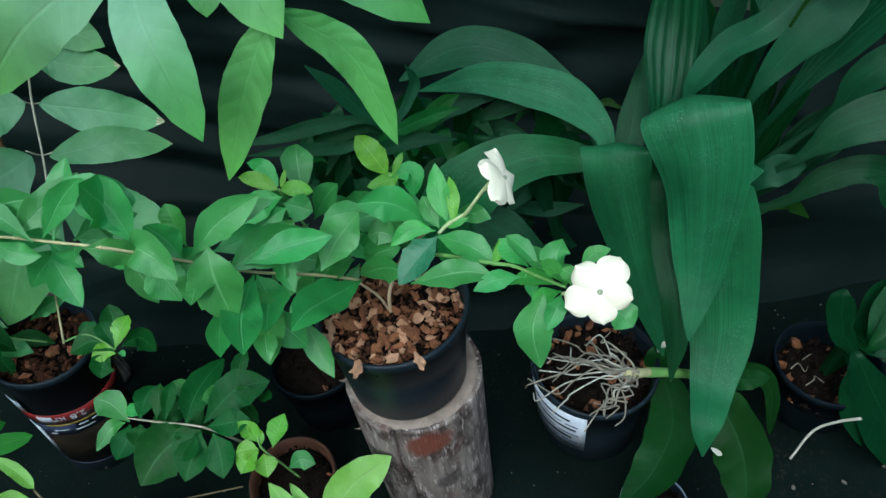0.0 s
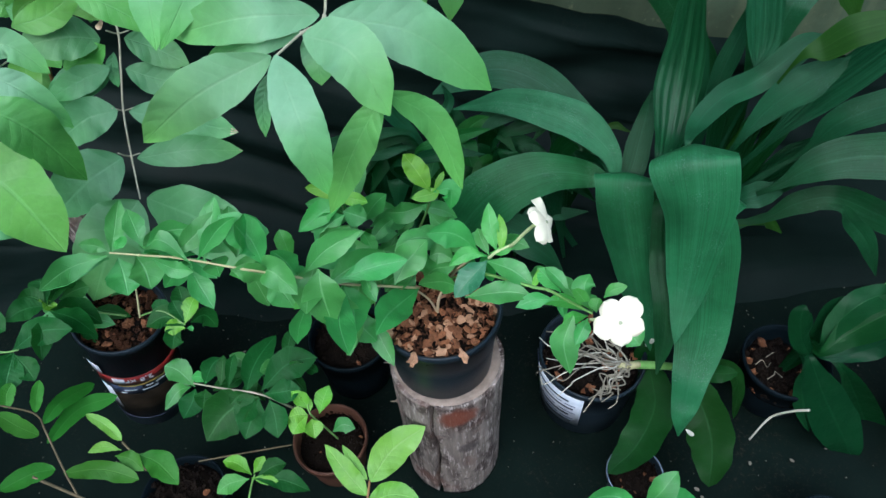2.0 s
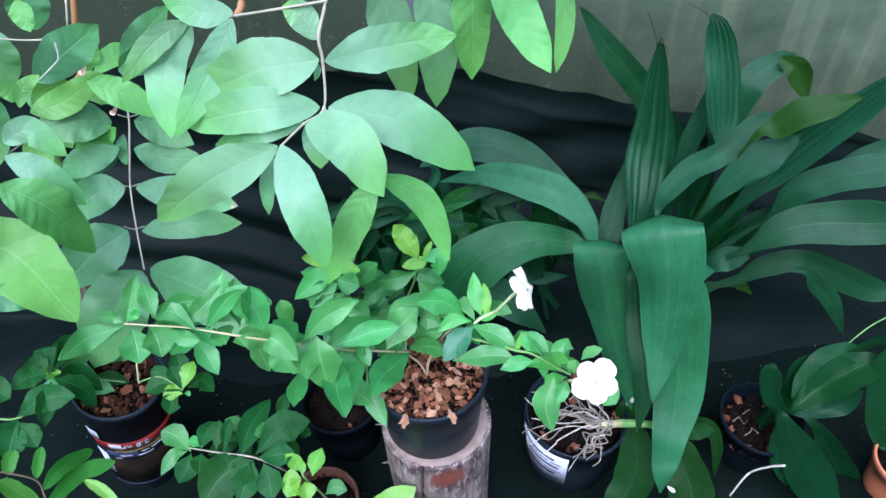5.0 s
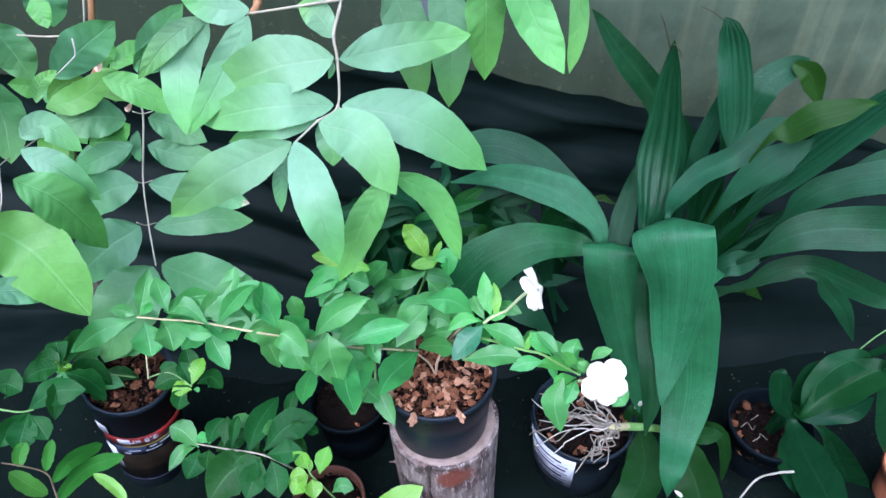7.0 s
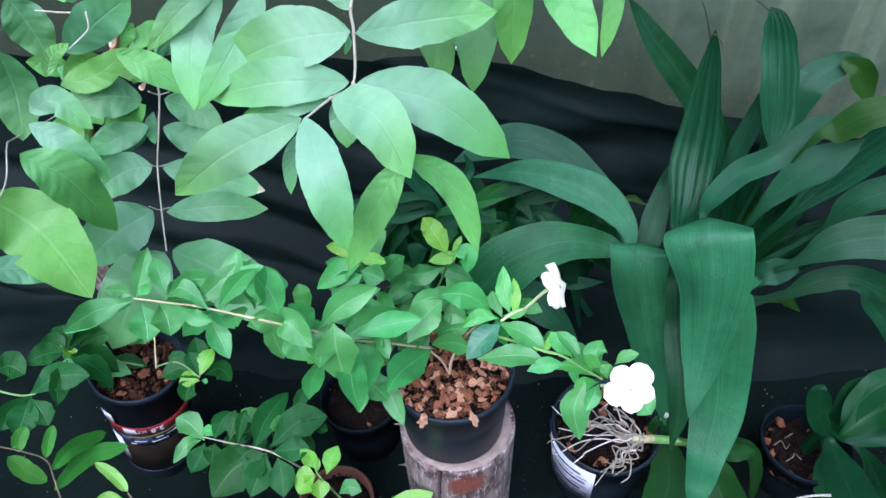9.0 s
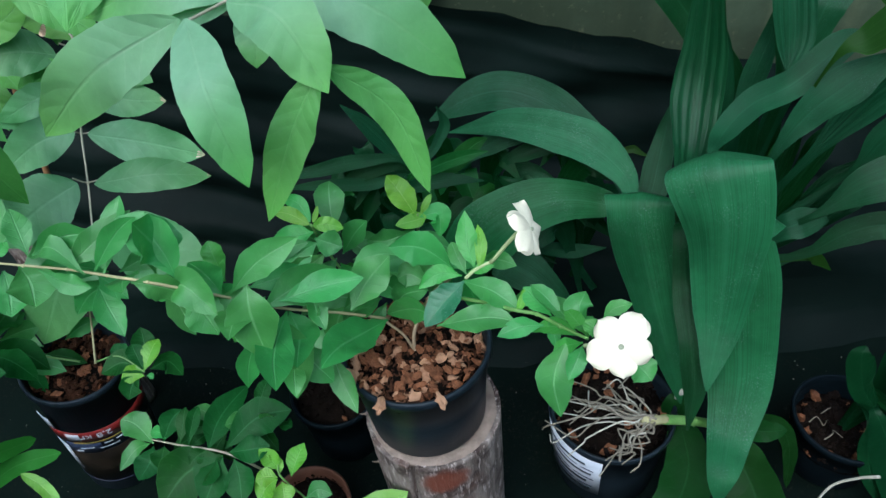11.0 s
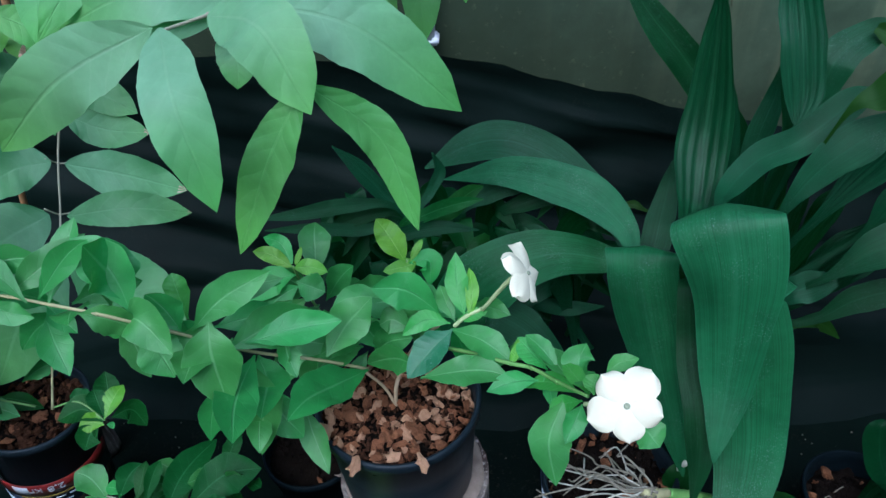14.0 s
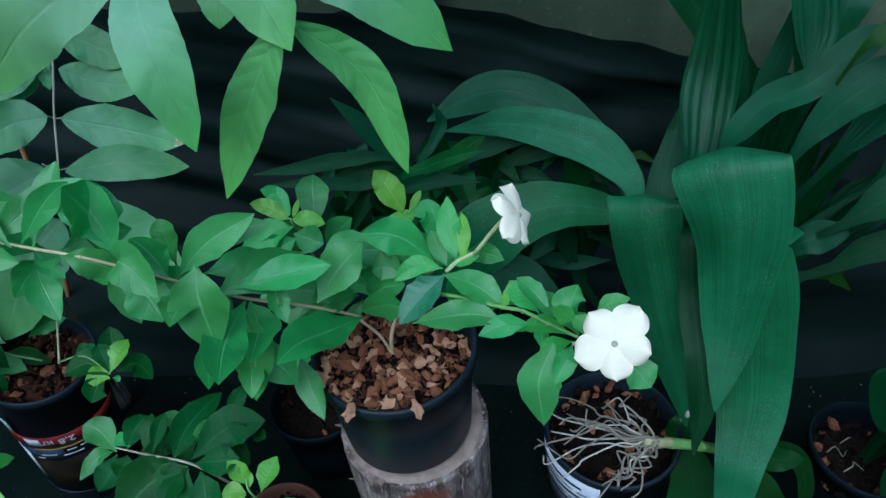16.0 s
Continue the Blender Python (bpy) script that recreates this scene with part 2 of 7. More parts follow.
def cloth_material(name, a, b, dirt, amount, grain):
    """Black sheet: faint mottling, fine weave or pinpricks, and dusty patches of dry crumbs."""
    m, n, l, p = nodes_of(name)
    big, fine = noise_node(n, l, 9.0), noise_node(n, l, grain, 6)
    col = mix_color(n, l, math_node(n, l, "ADD", math_node(n, l, "MULTIPLY", ramp(n, l, big, 0.3, 0.7), 0.7), math_node(n, l, "MULTIPLY", fine, 0.3)), a, b)
    patches = ramp(n, l, noise_node(n, l, 7.0, 5, 0.6), 0.45, 0.64)
    specks = ramp(n, l, noise_node(n, l, 210.0, 4, 0.7), 0.56, 0.68)
    col = mix_color(n, l, math_node(n, l, "MULTIPLY", math_node(n, l, "MULTIPLY", patches, specks), amount), col, dirt)
    l.new(col, p.inputs["Base Color"])
    p.inputs["Roughness"].default_value, p.inputs["Specular IOR Level"].default_value = 0.5, 0.04
    bump(n, l, p, fine, 0.2, 0.001)
    return m


FABRIC = cloth_material("black_fabric", (0.0015, 0.0036, 0.0027), (0.0042, 0.0090, 0.0069), (0.028, 0.026, 0.018), 0.8, 500.0)
FILM = cloth_material("black_film", (0.0024, 0.0052, 0.0042), (0.0056, 0.0115, 0.0092), (0.022, 0.024, 0.018), 0.35, 400.0)
WHITE = surface("white_post", (0.55, 0.58, 0.60), (0.72, 0.74, 0.76), 20, 0.5, strength=0.1)
LABEL_RED = surface("label_red", (0.14, 0.012, 0.012), (0.22, 0.022, 0.018), 40, 0.35, strength=0.05)
LABEL_WHITE = surface("label_white", (0.44, 0.47, 0.52), (0.62, 0.65, 0.68), 40, 0.4, strength=0.05)
LABEL_GREY = surface("label_grey", (0.36, 0.41, 0.46), (0.56, 0.60, 0.64), 60, 0.4, grain=300, strength=0.1)
SLEEVE = surface("brown_sleeve", (0.008, 0.007, 0.005), (0.026, 0.019, 0.012), 40, 0.3, strength=0.1, spec=0.15)
LABEL_YELLOW = surface("label_yellow", (0.22, 0.15, 0.02), (0.28, 0.20, 0.03), 40, 0.4, strength=0.05)
LABEL_BLUE = surface("label_blue", (0.012, 0.020, 0.045), (0.050, 0.065, 0.11), 40, 0.4, strength=0.05)
GREY_SPECK = surface("grey_grit", (0.03, 0.026, 0.02), (0.19, 0.17, 0.13), 80, 0.8)
CUP = surface("clear_plastic_rim", (0.16, 0.20, 0.26), (0.26, 0.31, 0.38), 40, 0.25, strength=0.05)


def log_material():
    """Weathered wood: grey grain, dark blotches, pale fuzzy streaks, one rust-red patch and a knot."""
    m, n, l, p = nodes_of("weathered_log")
    c = n.new("ShaderNodeTexCoord")
    s = n.new("ShaderNodeMapping")
    s.inputs["Scale"].default_value = (90, 90, 9)
    l.new(c.outputs["Object"], s.inputs[0])
    g = n.new("ShaderNodeTexNoise")
    g.inputs["Detail"].default_value = 8
    g.inputs["Scale"].default_value = 1.0
    l.new(s.outputs[0], g.inputs[0])
    s2 = n.new("ShaderNodeMapping")
    s2.inputs["Scale"].default_value = (46, 46, 9)
    l.new(c.outputs["Object"], s2.inputs[0])
    g2 = n.new("ShaderNodeTexNoise")
    g2.inputs["Detail"].default_value, g2.inputs["Roughness"].default_value = 7, 0.65
    l.new(s2.outputs[0], g2.inputs[0])
    grain, pale, blot = g.outputs[0], g2.outputs[0], noise_node(n, l, 26.0, 6, 0.6)

    def near(spot, reach, ragged):
        d = n.new("ShaderNodeVectorMath")
        d.operation = "DISTANCE"
        l.new(c.outputs["Object"], d.inputs[0])
        d.inputs[1].default_value = spot
        return math_node(n, l, "SUBTRACT", 1.0, ramp(n, l, math_node(n, l, "ADD", math_node(n, l, "DIVIDE", d.outputs["Value"], reach), math_node(n, l, "MULTIPLY", math_node(n, l, "SUBTRACT", blot, 0.5), ragged)), 0.7, 1.15))

    col = mix_color(n, l, ramp(n, l, grain, 0.3, 0.7), (0.060, 0.047, 0.038), (0.27, 0.235, 0.20))
    col = mix_color(n, l, math_node(n, l, "MULTIPLY", ramp(n, l, blot, 0.50, 0.60), 0.85), col, (0.034, 0.022, 0.018))
    col = mix_color(n, l, math_node(n, l, "MULTIPLY", ramp(n, l, pale, 0.54, 0.66), 0.8), col, (0.46, 0.41, 0.37))
    warm = noise_node(n, l, 17.0, 5, 0.6)
    col = mix_color(n, l, math_node(n, l, "MULTIPLY", ramp(n, l, warm, 0.55, 0.68), 0.45), col, (0.12, 0.050, 0.030))
    col = mix_color(n, l, math_node(n, l, "MULTIPLY", near(RUST, 0.026, 1.6), 0.85), col, (0.15, 0.040, 0.018))
    col = mix_color(n, l, math_node(n, l, "MULTIPLY", near(KNOT, 0.014, 1.2), 0.8), col, (0.050, 0.042, 0.040))
    l.new(col, p.inputs["Base Color"])
    p.inputs["Roughness"].default_value = 0.85
    p.inputs["Specular IOR Level"].default_value = 0.25
    bump(n, l, p, math_node(n, l, "ADD", grain, math_node(n, l, "MULTIPLY", pale, 0.8)), 0.8, 0.004)
    return m


RUST, KNOT = (0.0227, 0.5856, 0.262), (0.034, 0.5886, 0.165)
LOG = log_material()
LOG_END = surface("log_end", (0.10, 0.075, 0.055), (0.26, 0.21, 0.165), 55, 0.9, grain=260, strength=0.8)

LANCE, OBOVATE, STRAP, OBLONG = "lance", "obovate", "strap", "oblong"
UP = Vector((0, 0, 1))
VIEWPOINT = Vector((0.06, 0.20, 1.05))  # close to the camera's path: leaf faces are turned towards it


# ---- builders ----
def thing(name, label, category, group="", at=(0, 0, 0)):
    ob = new(name)
    ob.location = at
    ob.empty_display_size = 0.02
    return tagged(ob, label, category, group)


def part(name, bm, material, parent, label="", smooth=True):
    me = bpy.data.meshes.new(name)
    bm.to_mesh(me)
    bm.free()
    me.materials.append(material)
    if smooth:
        me.shade_smooth()
    ob = new(name, me)
    ob.parent = parent
    if parent is not None:
        ob.matrix_parent_inverse = Matrix.Translation(-parent.location) if parent.parent is None else Matrix.Translation(-parent.parent.location)
    if label:
        ob["label"] = label
    return ob


def spline(pts, count):
    """Points along a smooth curve through pts."""
    v = [Vector(p) for p in pts]
    v = [2 * v[0] - v[1], *v, 2 * v[-1] - v[-2]]
    spans = len(v) - 3
    out = []
    for i in range(count + 1):
        s = i / count * spans
        k = min(int(s), spans - 1)
        u = s - k
        a, b, c, d = v[k:k + 4]
        out.append(0.5 * (2 * b + (c - a) * u + (2 * a - 5 * b + 4 * c - d) * u * u + (3 * b - a - 3 * c + d) * u ** 3))
    return out


def half_width(shape, v):
    if shape == STRAP:
        return max(0.0, math.sin(math.pi * min(1, 0.06 + 0.94 * v ** 0.85))) ** 0.55
    if shape == LANCE:
        return max(0.0, math.sin(math.pi * v ** 0.93)) ** (0.72 if v < 0.5 else 0.62) * (1 - 0.45 * max(0.0, v - 0.88) / 0.12)
    if shape == OBLONG:
        return max(0.0, 1 - abs(2 * v - 1) ** 2.6) ** 0.62 * (0.78 + 0.22 * v)
    return max(0.0, math.sin(math.pi * v ** 1.16)) ** (1.05 if v < 0.55 else 0.88)


leaf_rng = random.Random(7)


def leaf(plant, pts, width, shape, material, fold=0.22, wave=0.11, face=None, name="leaf", dry=False):
    """One leaf blade along pts (base to tip), with a fold at the midrib, a wavy rim and a short stalk."""
    long = shape == STRAP
    rows, cols = (24, 8) if long else ((30, 8) if shape == LANCE and width > 0.02 else (16, 6))
    line = spline(pts, rows)
    bm = bmesh.new()
    uv = bm.loops.layers.uv.new("UVMap")
    phase, turn = leaf_rng.uniform(0, 6.28), leaf_rng.uniform(-0.22, 0.22)
    hint = Vector(face) if face else (VIEWPOINT - line[rows // 2]).normalized()
    hint = (hint + (0.32 if shape == OBOVATE else 0.18) * Vector((leaf_rng.uniform(-1, 1), leaf_rng.uniform(-1, 1), leaf_rng.uniform(-1, 1)))).normalized()
    if shape == LANCE:
        fold *= 0.4
    if shape in (OBOVATE, OBLONG):
        fold, wave = fold * leaf_rng.uniform(0.6, 1.5), wave * leaf_rng.uniform(0.6, 1.4)
    bend, reach = Vector((0, -0.15, -1)) * leaf_rng.uniform(-0.1, 0.75), (line[-1] - line[0]).length
    grid, side0 = [], None
    for i, c in enumerate(line):
        v = i / rows
        t = (line[min(i + 1, rows)] - line[max(i - 1, 0)]).normalized()
        if shape == OBOVATE and v > 0.6:  # the tip sags
            c = c + bend * (v - 0.6) ** 2 * reach
        side = t.cross(hint)
        if side.length < 0.15 and side0 is not None:
            side = side0.copy()
        side = (side - t * side.dot(t)).normalized()
        if side0 is not None:
            side = (side if side.dot(side0) >= 0 else -side)
            side = (0.5 * side + 0.5 * side0).normalized()
        side0 = side
        up = side.cross(t).normalized()
        half = max(width * 0.5 * half_width(shape, v) * (1 + (0.016 if shape == LANCE else 0.030) * (math.sin(3 * phase + 19 * v) + math.sin(phase + 31 * v)) + (0.012 * math.sin(phase + 83 * v) if shape == LANCE else 0)), 0.0007 if v < 0.5 else 0.0002)
        row = []
        for j in range(cols + 1):
            u = 2 * j / cols - 1
            lift = fold * abs(u) ** 1.4 * half + wave * half * u * u * (1.35 * math.sin(phase + v * (11 if long else 9) + (2.2 if u > 0 else 0)) + 0.6 * math.sin(2 * phase + v * 23 + (1.1 if u > 0 else 0)))
            row.append(bm.verts.new(c + side * u * half + up * (lift - 0.5 * fold * half + turn * u * half * 0.5)))
        grid.append(row)
    for i in range(rows):
        for j in range(cols):
            fc = bm.faces.new((grid[i][j], grid[i][j + 1], grid[i + 1][j + 1], grid[i + 1][j]))
            for lp, (a, b) in zip(fc.loops, ((i, j), (i, j + 1), (i + 1, j + 1), (i + 1, j))):
                lp[uv].uv = (b / cols, a / rows)
            fc.material_index = 1 if dry and i + 2 * math.sin(3 * j + phase) >= rows * 0.98 else 0
    ob = part(name, bm, material, plant)
    if dry:
        ob.data.materials.append(DRY)
    return ob


def blade(plant, pts, widths, material, fold=0.18, wave=0.12, face=None, pleat=0.0, twist=0.25, name="leaf"):
    """A long leaf along pts with its own width at each of them, keeled, wavy at the rim and ribbed lengthwise."""
    rows, cols = 7 * (len(pts) - 1), 20 if pleat else 8
    line = spline(pts, rows)
    span = [v.x for v in spline([(w, 0, 0) for w in widths], rows)]
    bm = bmesh.new()
    uv = bm.loops.layers.uv.new("UVMap")
    phase, lean = leaf_rng.uniform(0, 6.28), leaf_rng.uniform(-0.25, 0.25)
    grid, side0 = [], None
    for i, c in enumerate(line):
        v = i / rows
        t = (line[min(i + 1, rows)] - line[max(i - 1, 0)]).normalized()
        hint = Vector(face) if face else (VIEWPOINT - c).normalized()
        side = t.cross(hint)
        if side0 is not None and side.length < 0.35:
            side = side0.copy()
        side = (side - t * side.dot(t)).normalized()
        if side0 is not None:
            side = (0.5 * (side if side.dot(side0) >= 0 else -side) + 0.5 * side0).normalized()
        side0 = side
        up = side.cross(t).normalized()
        half = max(0.5 * span[i], 0.0003)
        row = []
        for j in range(cols + 1):
            u = 2 * j / cols - 1
            rim = math.sin(phase + v * 10 + (2.2 if u > 0 else 0)) + 0.5 * math.sin(2 * phase + v * 23 + (1.1 if u > 0 else 0))
            edge = 1 + 0.035 * abs(u) * math.sin(3 * phase + 27 * v + 2 * u) + 0.008 * abs(u) * math.sin(phase + 61 * v - u)
            lift = fold * (u * u) ** 0.6 * half + wave * half * u * u * rim * 1.3 + twist * (2 * lean + math.sin(phase + 7 * v)) * u * half
            lift += pleat * half * math.cos(math.pi * u * cols * 0.28) * (1 - 0.6 * abs(u))
            row.append(bm.verts.new(c + side * u * half * edge + up * (lift - 0.5 * fold * half)))
        grid.append(row)
    for i in range(rows):
        for j in range(cols):
            fc = bm.faces.new((grid[i][j], grid[i][j + 1], grid[i + 1][j + 1], grid[i + 1][j]))
            for lp, (a, b) in zip(fc.loops, ((i, j), (i, j + 1), (i + 1, j + 1), (i + 1, j))):
                lp[uv].uv = (b / cols, a / rows)
    return part(name, bm, material, plant)


def tube_bm(bm, pts, r0, r1, count, ring=7):
    line = spline(pts, count)
    rings, ref = [], Vector((0.3, 0.5, 0.8))
    for i, c in enumerate(line):
        t = (line[min(i + 1, count)] - line[max(i - 1, 0)]).normalized()
        a = t.cross(ref)
        a = (a if a.length > 0.05 else t.cross(Vector((1, 0, 0)))).normalized()
        b = t.cross(a)
        r = r0 + (r1 - r0) * i / count
        rings.append([bm.verts.new(c + (a * math.cos(k * 6.2832 / ring) + b * math.sin(k * 6.2832 / ring)) * r) for k in range(ring)])
    for p, q in zip(rings, rings[1:]):
        for k in range(ring):
            bm.faces.new((p[k], p[(k + 1) % ring], q[(k + 1) % ring], q[k]))
    bm.faces.new(rings[0][::-1])
    bm.faces.new(rings[-1])
    return line


def stem(plant, pts, r0, r1, material, name="stem"):
    bm = bmesh.new()
    line = tube_bm(bm, pts, r0, r1, 6 * (len(pts) - 1))
    for p in pts[1:-1]:  # swollen nodes
        bmesh.ops.create_icosphere(bm, subdivisions=1, radius=1.12 * max(r0, r1), matrix=Matrix.Translation(p))
    return part(name, bm, material, plant)


def lathe(bm, profile, segments=56, squash=None):
    """A closed turned shape from (radius, height) pairs, about the z axis."""
    rings = []
    for r, z in profile:
        rings.append([bm.verts.new((r * math.cos(k * 6.2832 / segments), r * math.sin(k * 6.2832 / segments), z)) for k in range(segments)])
    for p, q in zip(rings, rings[1:]):
        for k in range(segments):
            bm.faces.new((p[k], p[(k + 1) % segments], q[(k + 1) % segments], q[k]))
    bm.faces.new(rings[0][::-1])
    bm.faces.new(rings[-1])
    return bm


def pot_profile(top, bottom, height, wall=0.0022, rim=0.004, lip=0.014):
    """Outside, rolled rim, inside down to the floor of the pot."""
    return [(bottom * 0.96, 0.0), (bottom, 0.004), (bottom + (top - rim - bottom) * 0.5, height * 0.5), (top - rim, height - lip), (top - 0.0005, height - lip + 0.001),
            (top, height - 0.003), (top - 0.0015, height), (top - rim, height - 0.001), (top - rim - wall, height - lip), (bottom, 0.012), (0.004, 0.012)]


def moved(bm, m):
    bmesh.ops.transform(bm, matrix=m, verts=bm.verts)
    return bm


def chip_mesh(seed):
    """A torn flake of bark."""
    rng = random.Random(seed)
    bm = bmesh.new()
    bmesh.ops.create_icosphere(bm, subdivisions=2, radius=1.0)
    sx, sy, sz = rng.uniform(0.8, 1.3), rng.uniform(0.5, 0.9), rng.uniform(0.3, 0.6)
    for v in bm.verts:
        k = 1 + 0.6 * noise.noise(v.co * 1.7 + Vector((seed, 0, 0))) + 0.38 * noise.noise(v.co * 4.1 + Vector((0, seed, 0))) + 0.22 * noise.noise(v.co * 8.3 + Vector((0, 0, seed)))
        v.co = Vector((v.co.x * sx, v.co.y * sy, v.co.z * sz)) * k
    me = bpy.data.meshes.new("bark_chip")
    bm.to_mesh(me)
    bm.free()
    return me


CHIPS = {m: [chip_mesh(k) for k in range(9)] for m in (BARK_A, BARK_PALE, BARK_BROWN, BARK_SHADED)}
for m, meshes in CHIPS.items():
    for me in meshes:
        me.materials.append(m)


def filling(pot, centre, radius, count, size, seed, tilt=Matrix.Identity(4), pale=0.3, heap=0.012, crumbs=250, base=None):
    """Bark chips heaped on a disc of soil, in the pot's mouth."""
    rng = random.Random(seed)
    base = base or BARK_SHADED
    small = BARK_SHADED if base is BARK_SHADED else BARK_BROWN
    bm = bmesh.new()
    lathe(bm, [(radius * 0.97, -0.012), (radius * 0.97, -0.004), (radius * 0.6, heap * 0.3), (radius * 0.2, heap * 0.5)], 32)
    for v in bm.verts:
        v.co.z += 0.004 * noise.noise(v.co * 60)
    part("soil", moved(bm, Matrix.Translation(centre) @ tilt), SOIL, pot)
    verts, faces = [], []
    for i in range(crumbs):  # the small stuff between the chips, in one mesh
        a, r = rng.uniform(0, 6.2832), radius * 0.98 * math.sqrt(rng.random())
        z = heap * (1 - (r / radius) ** 2) * 0.5 + rng.uniform(-0.002, 0.003)
        spot = Matrix.Translation(centre) @ tilt @ pose(r * math.cos(a), r * math.sin(a), z, rng.uniform(0, 360), rng.uniform(0, 360), rng.uniform(0, 360)) @ Matrix.Scale(size * rng.uniform(0.2, 0.5), 4)
        src = CHIPS[small][i % 9]
        n0 = len(verts)
        verts += [spot @ v.co for v in src.vertices]
        faces += [[n0 + k for k in f.vertices] for f in src.polygons]
    me = bpy.data.meshes.new("bark_mulch")
    me.from_pydata(verts, [], faces)
    me.materials.append(small)
    mulch = new("bark_mulch", me)
    mulch.parent = pot
    mulch.matrix_parent_inverse = Matrix.Translation(-pot.location)
    tagged(mulch, kind="stuff")
    for i in range(count):
        a, r = rng.uniform(0, 6.2832), radius * 0.97 * math.sqrt(rng.random())
        z = heap * (1 - (r / radius) ** 2) * 0.6 + rng.uniform(-0.004, 0.008)
        k = size * rng.uniform(0.45, 1.25)
        ob = new("bark_chip", rng.choice(CHIPS[(BARK_PALE if base is BARK_A else BARK_A) if rng.random() < pale else base]))
        ob.parent = pot
        ob.matrix_parent_inverse = Matrix.Translation(-pot.location)
        ob.matrix_basis = Matrix.Translation(centre) @ tilt @ pose(r * math.cos(a), r * math.sin(a), z, rng.uniform(-80, 80), rng.uniform(-80, 80), rng.uniform(0, 360)) @ Matrix.Scale(k, 4)


def flower_pot(name, label, category, foot, top, bottom, height, material, axis=(0, 0, 1), rim=0.004):
    turn = Vector((0, 0, 1)).rotation_difference(Vector(axis)).to_matrix().to_4x4()
    pot = thing(name, label, category, at=foot)
    m = Matrix.Translation(foot) @ turn
    part("body", moved(lathe(bmesh.new(), pot_profile(top, bottom, height, rim=rim)), m), material, pot)
    return pot, m


def patch(pot, m, radius0, radius1, z0, z1, a0, a1, material, name, lift=0.0012, thick=0.0006):
    """A curved label stuck on a pot's side, between two heights and two angles (degrees)."""
    bm = bmesh.new()
    rows = []
    steps = 14
    for z, r in ((z0, radius0), (z1, radius1)):
        for d in (lift, lift + thick):
            rows.append([bm.verts.new(((r + d) * math.cos(radians(a0 + (a1 - a0) * k / steps)), (r + d) * math.sin(radians(a0 + (a1 - a0) * k / steps)), z)) for k in range(steps + 1)])
    lo_in, lo_out, hi_in, hi_out = rows
    for k in range(steps):
        bm.faces.new((lo_out[k], lo_out[k + 1], hi_out[k + 1], hi_out[k]))
        bm.faces.new((hi_in[k], hi_in[k + 1], lo_in[k + 1], lo_in[k]))
        bm.faces.new((hi_out[k], hi_out[k + 1], hi_in[k + 1], hi_in[k]))
        bm.faces.new((lo_in[k], lo_in[k + 1], lo_out[k + 1], lo_out[k]))
    bm.faces.new((lo_in[0], lo_out[0], hi_out[0], hi_in[0]))
    bm.faces.new((hi_in[-1], hi_out[-1], lo_out[-1], lo_in[-1]))
    return part(name, moved(bm, m), material, pot)


# ---- the setting ----
def ground_mesh():
    """Black weed fabric over the ground, softly creased."""
    bm = bmesh.new()
    xs = [-60, -20, -6] + [-2.2 + 0.04 * i for i in range(111)] + [6, 20, 60]
    ys = [-60, -20, -6] + [-0.6 + 0.04 * i for i in range(49)] + [6, 20, 60]
    g = []
    for y in ys:
        row = []
        for x in xs:
            near = max(0.0, 1 - max(0, abs(x) - 1.5)) * (1 if -1 < y < 2 else 0)
            z = 0.006 * noise.noise(Vector((x * 5, y * 5, 0))) + 0.004 * abs(noise.noise(Vector((x * 3 + y * 8, y * 4, 5))))
            row.append(bm.verts.new((x, y, (z - 0.004) * near)))
        g.append(row)
    for a, b in zip(g, g[1:]):
        for k in range(len(xs) - 1):
            bm.faces.new((a[k], a[k + 1], b[k + 1], b[k]))
    return bm


tagged(part("ground", ground_mesh(), FABRIC, None), "black woven weed fabric laid over the ground", "ground", kind="structure")


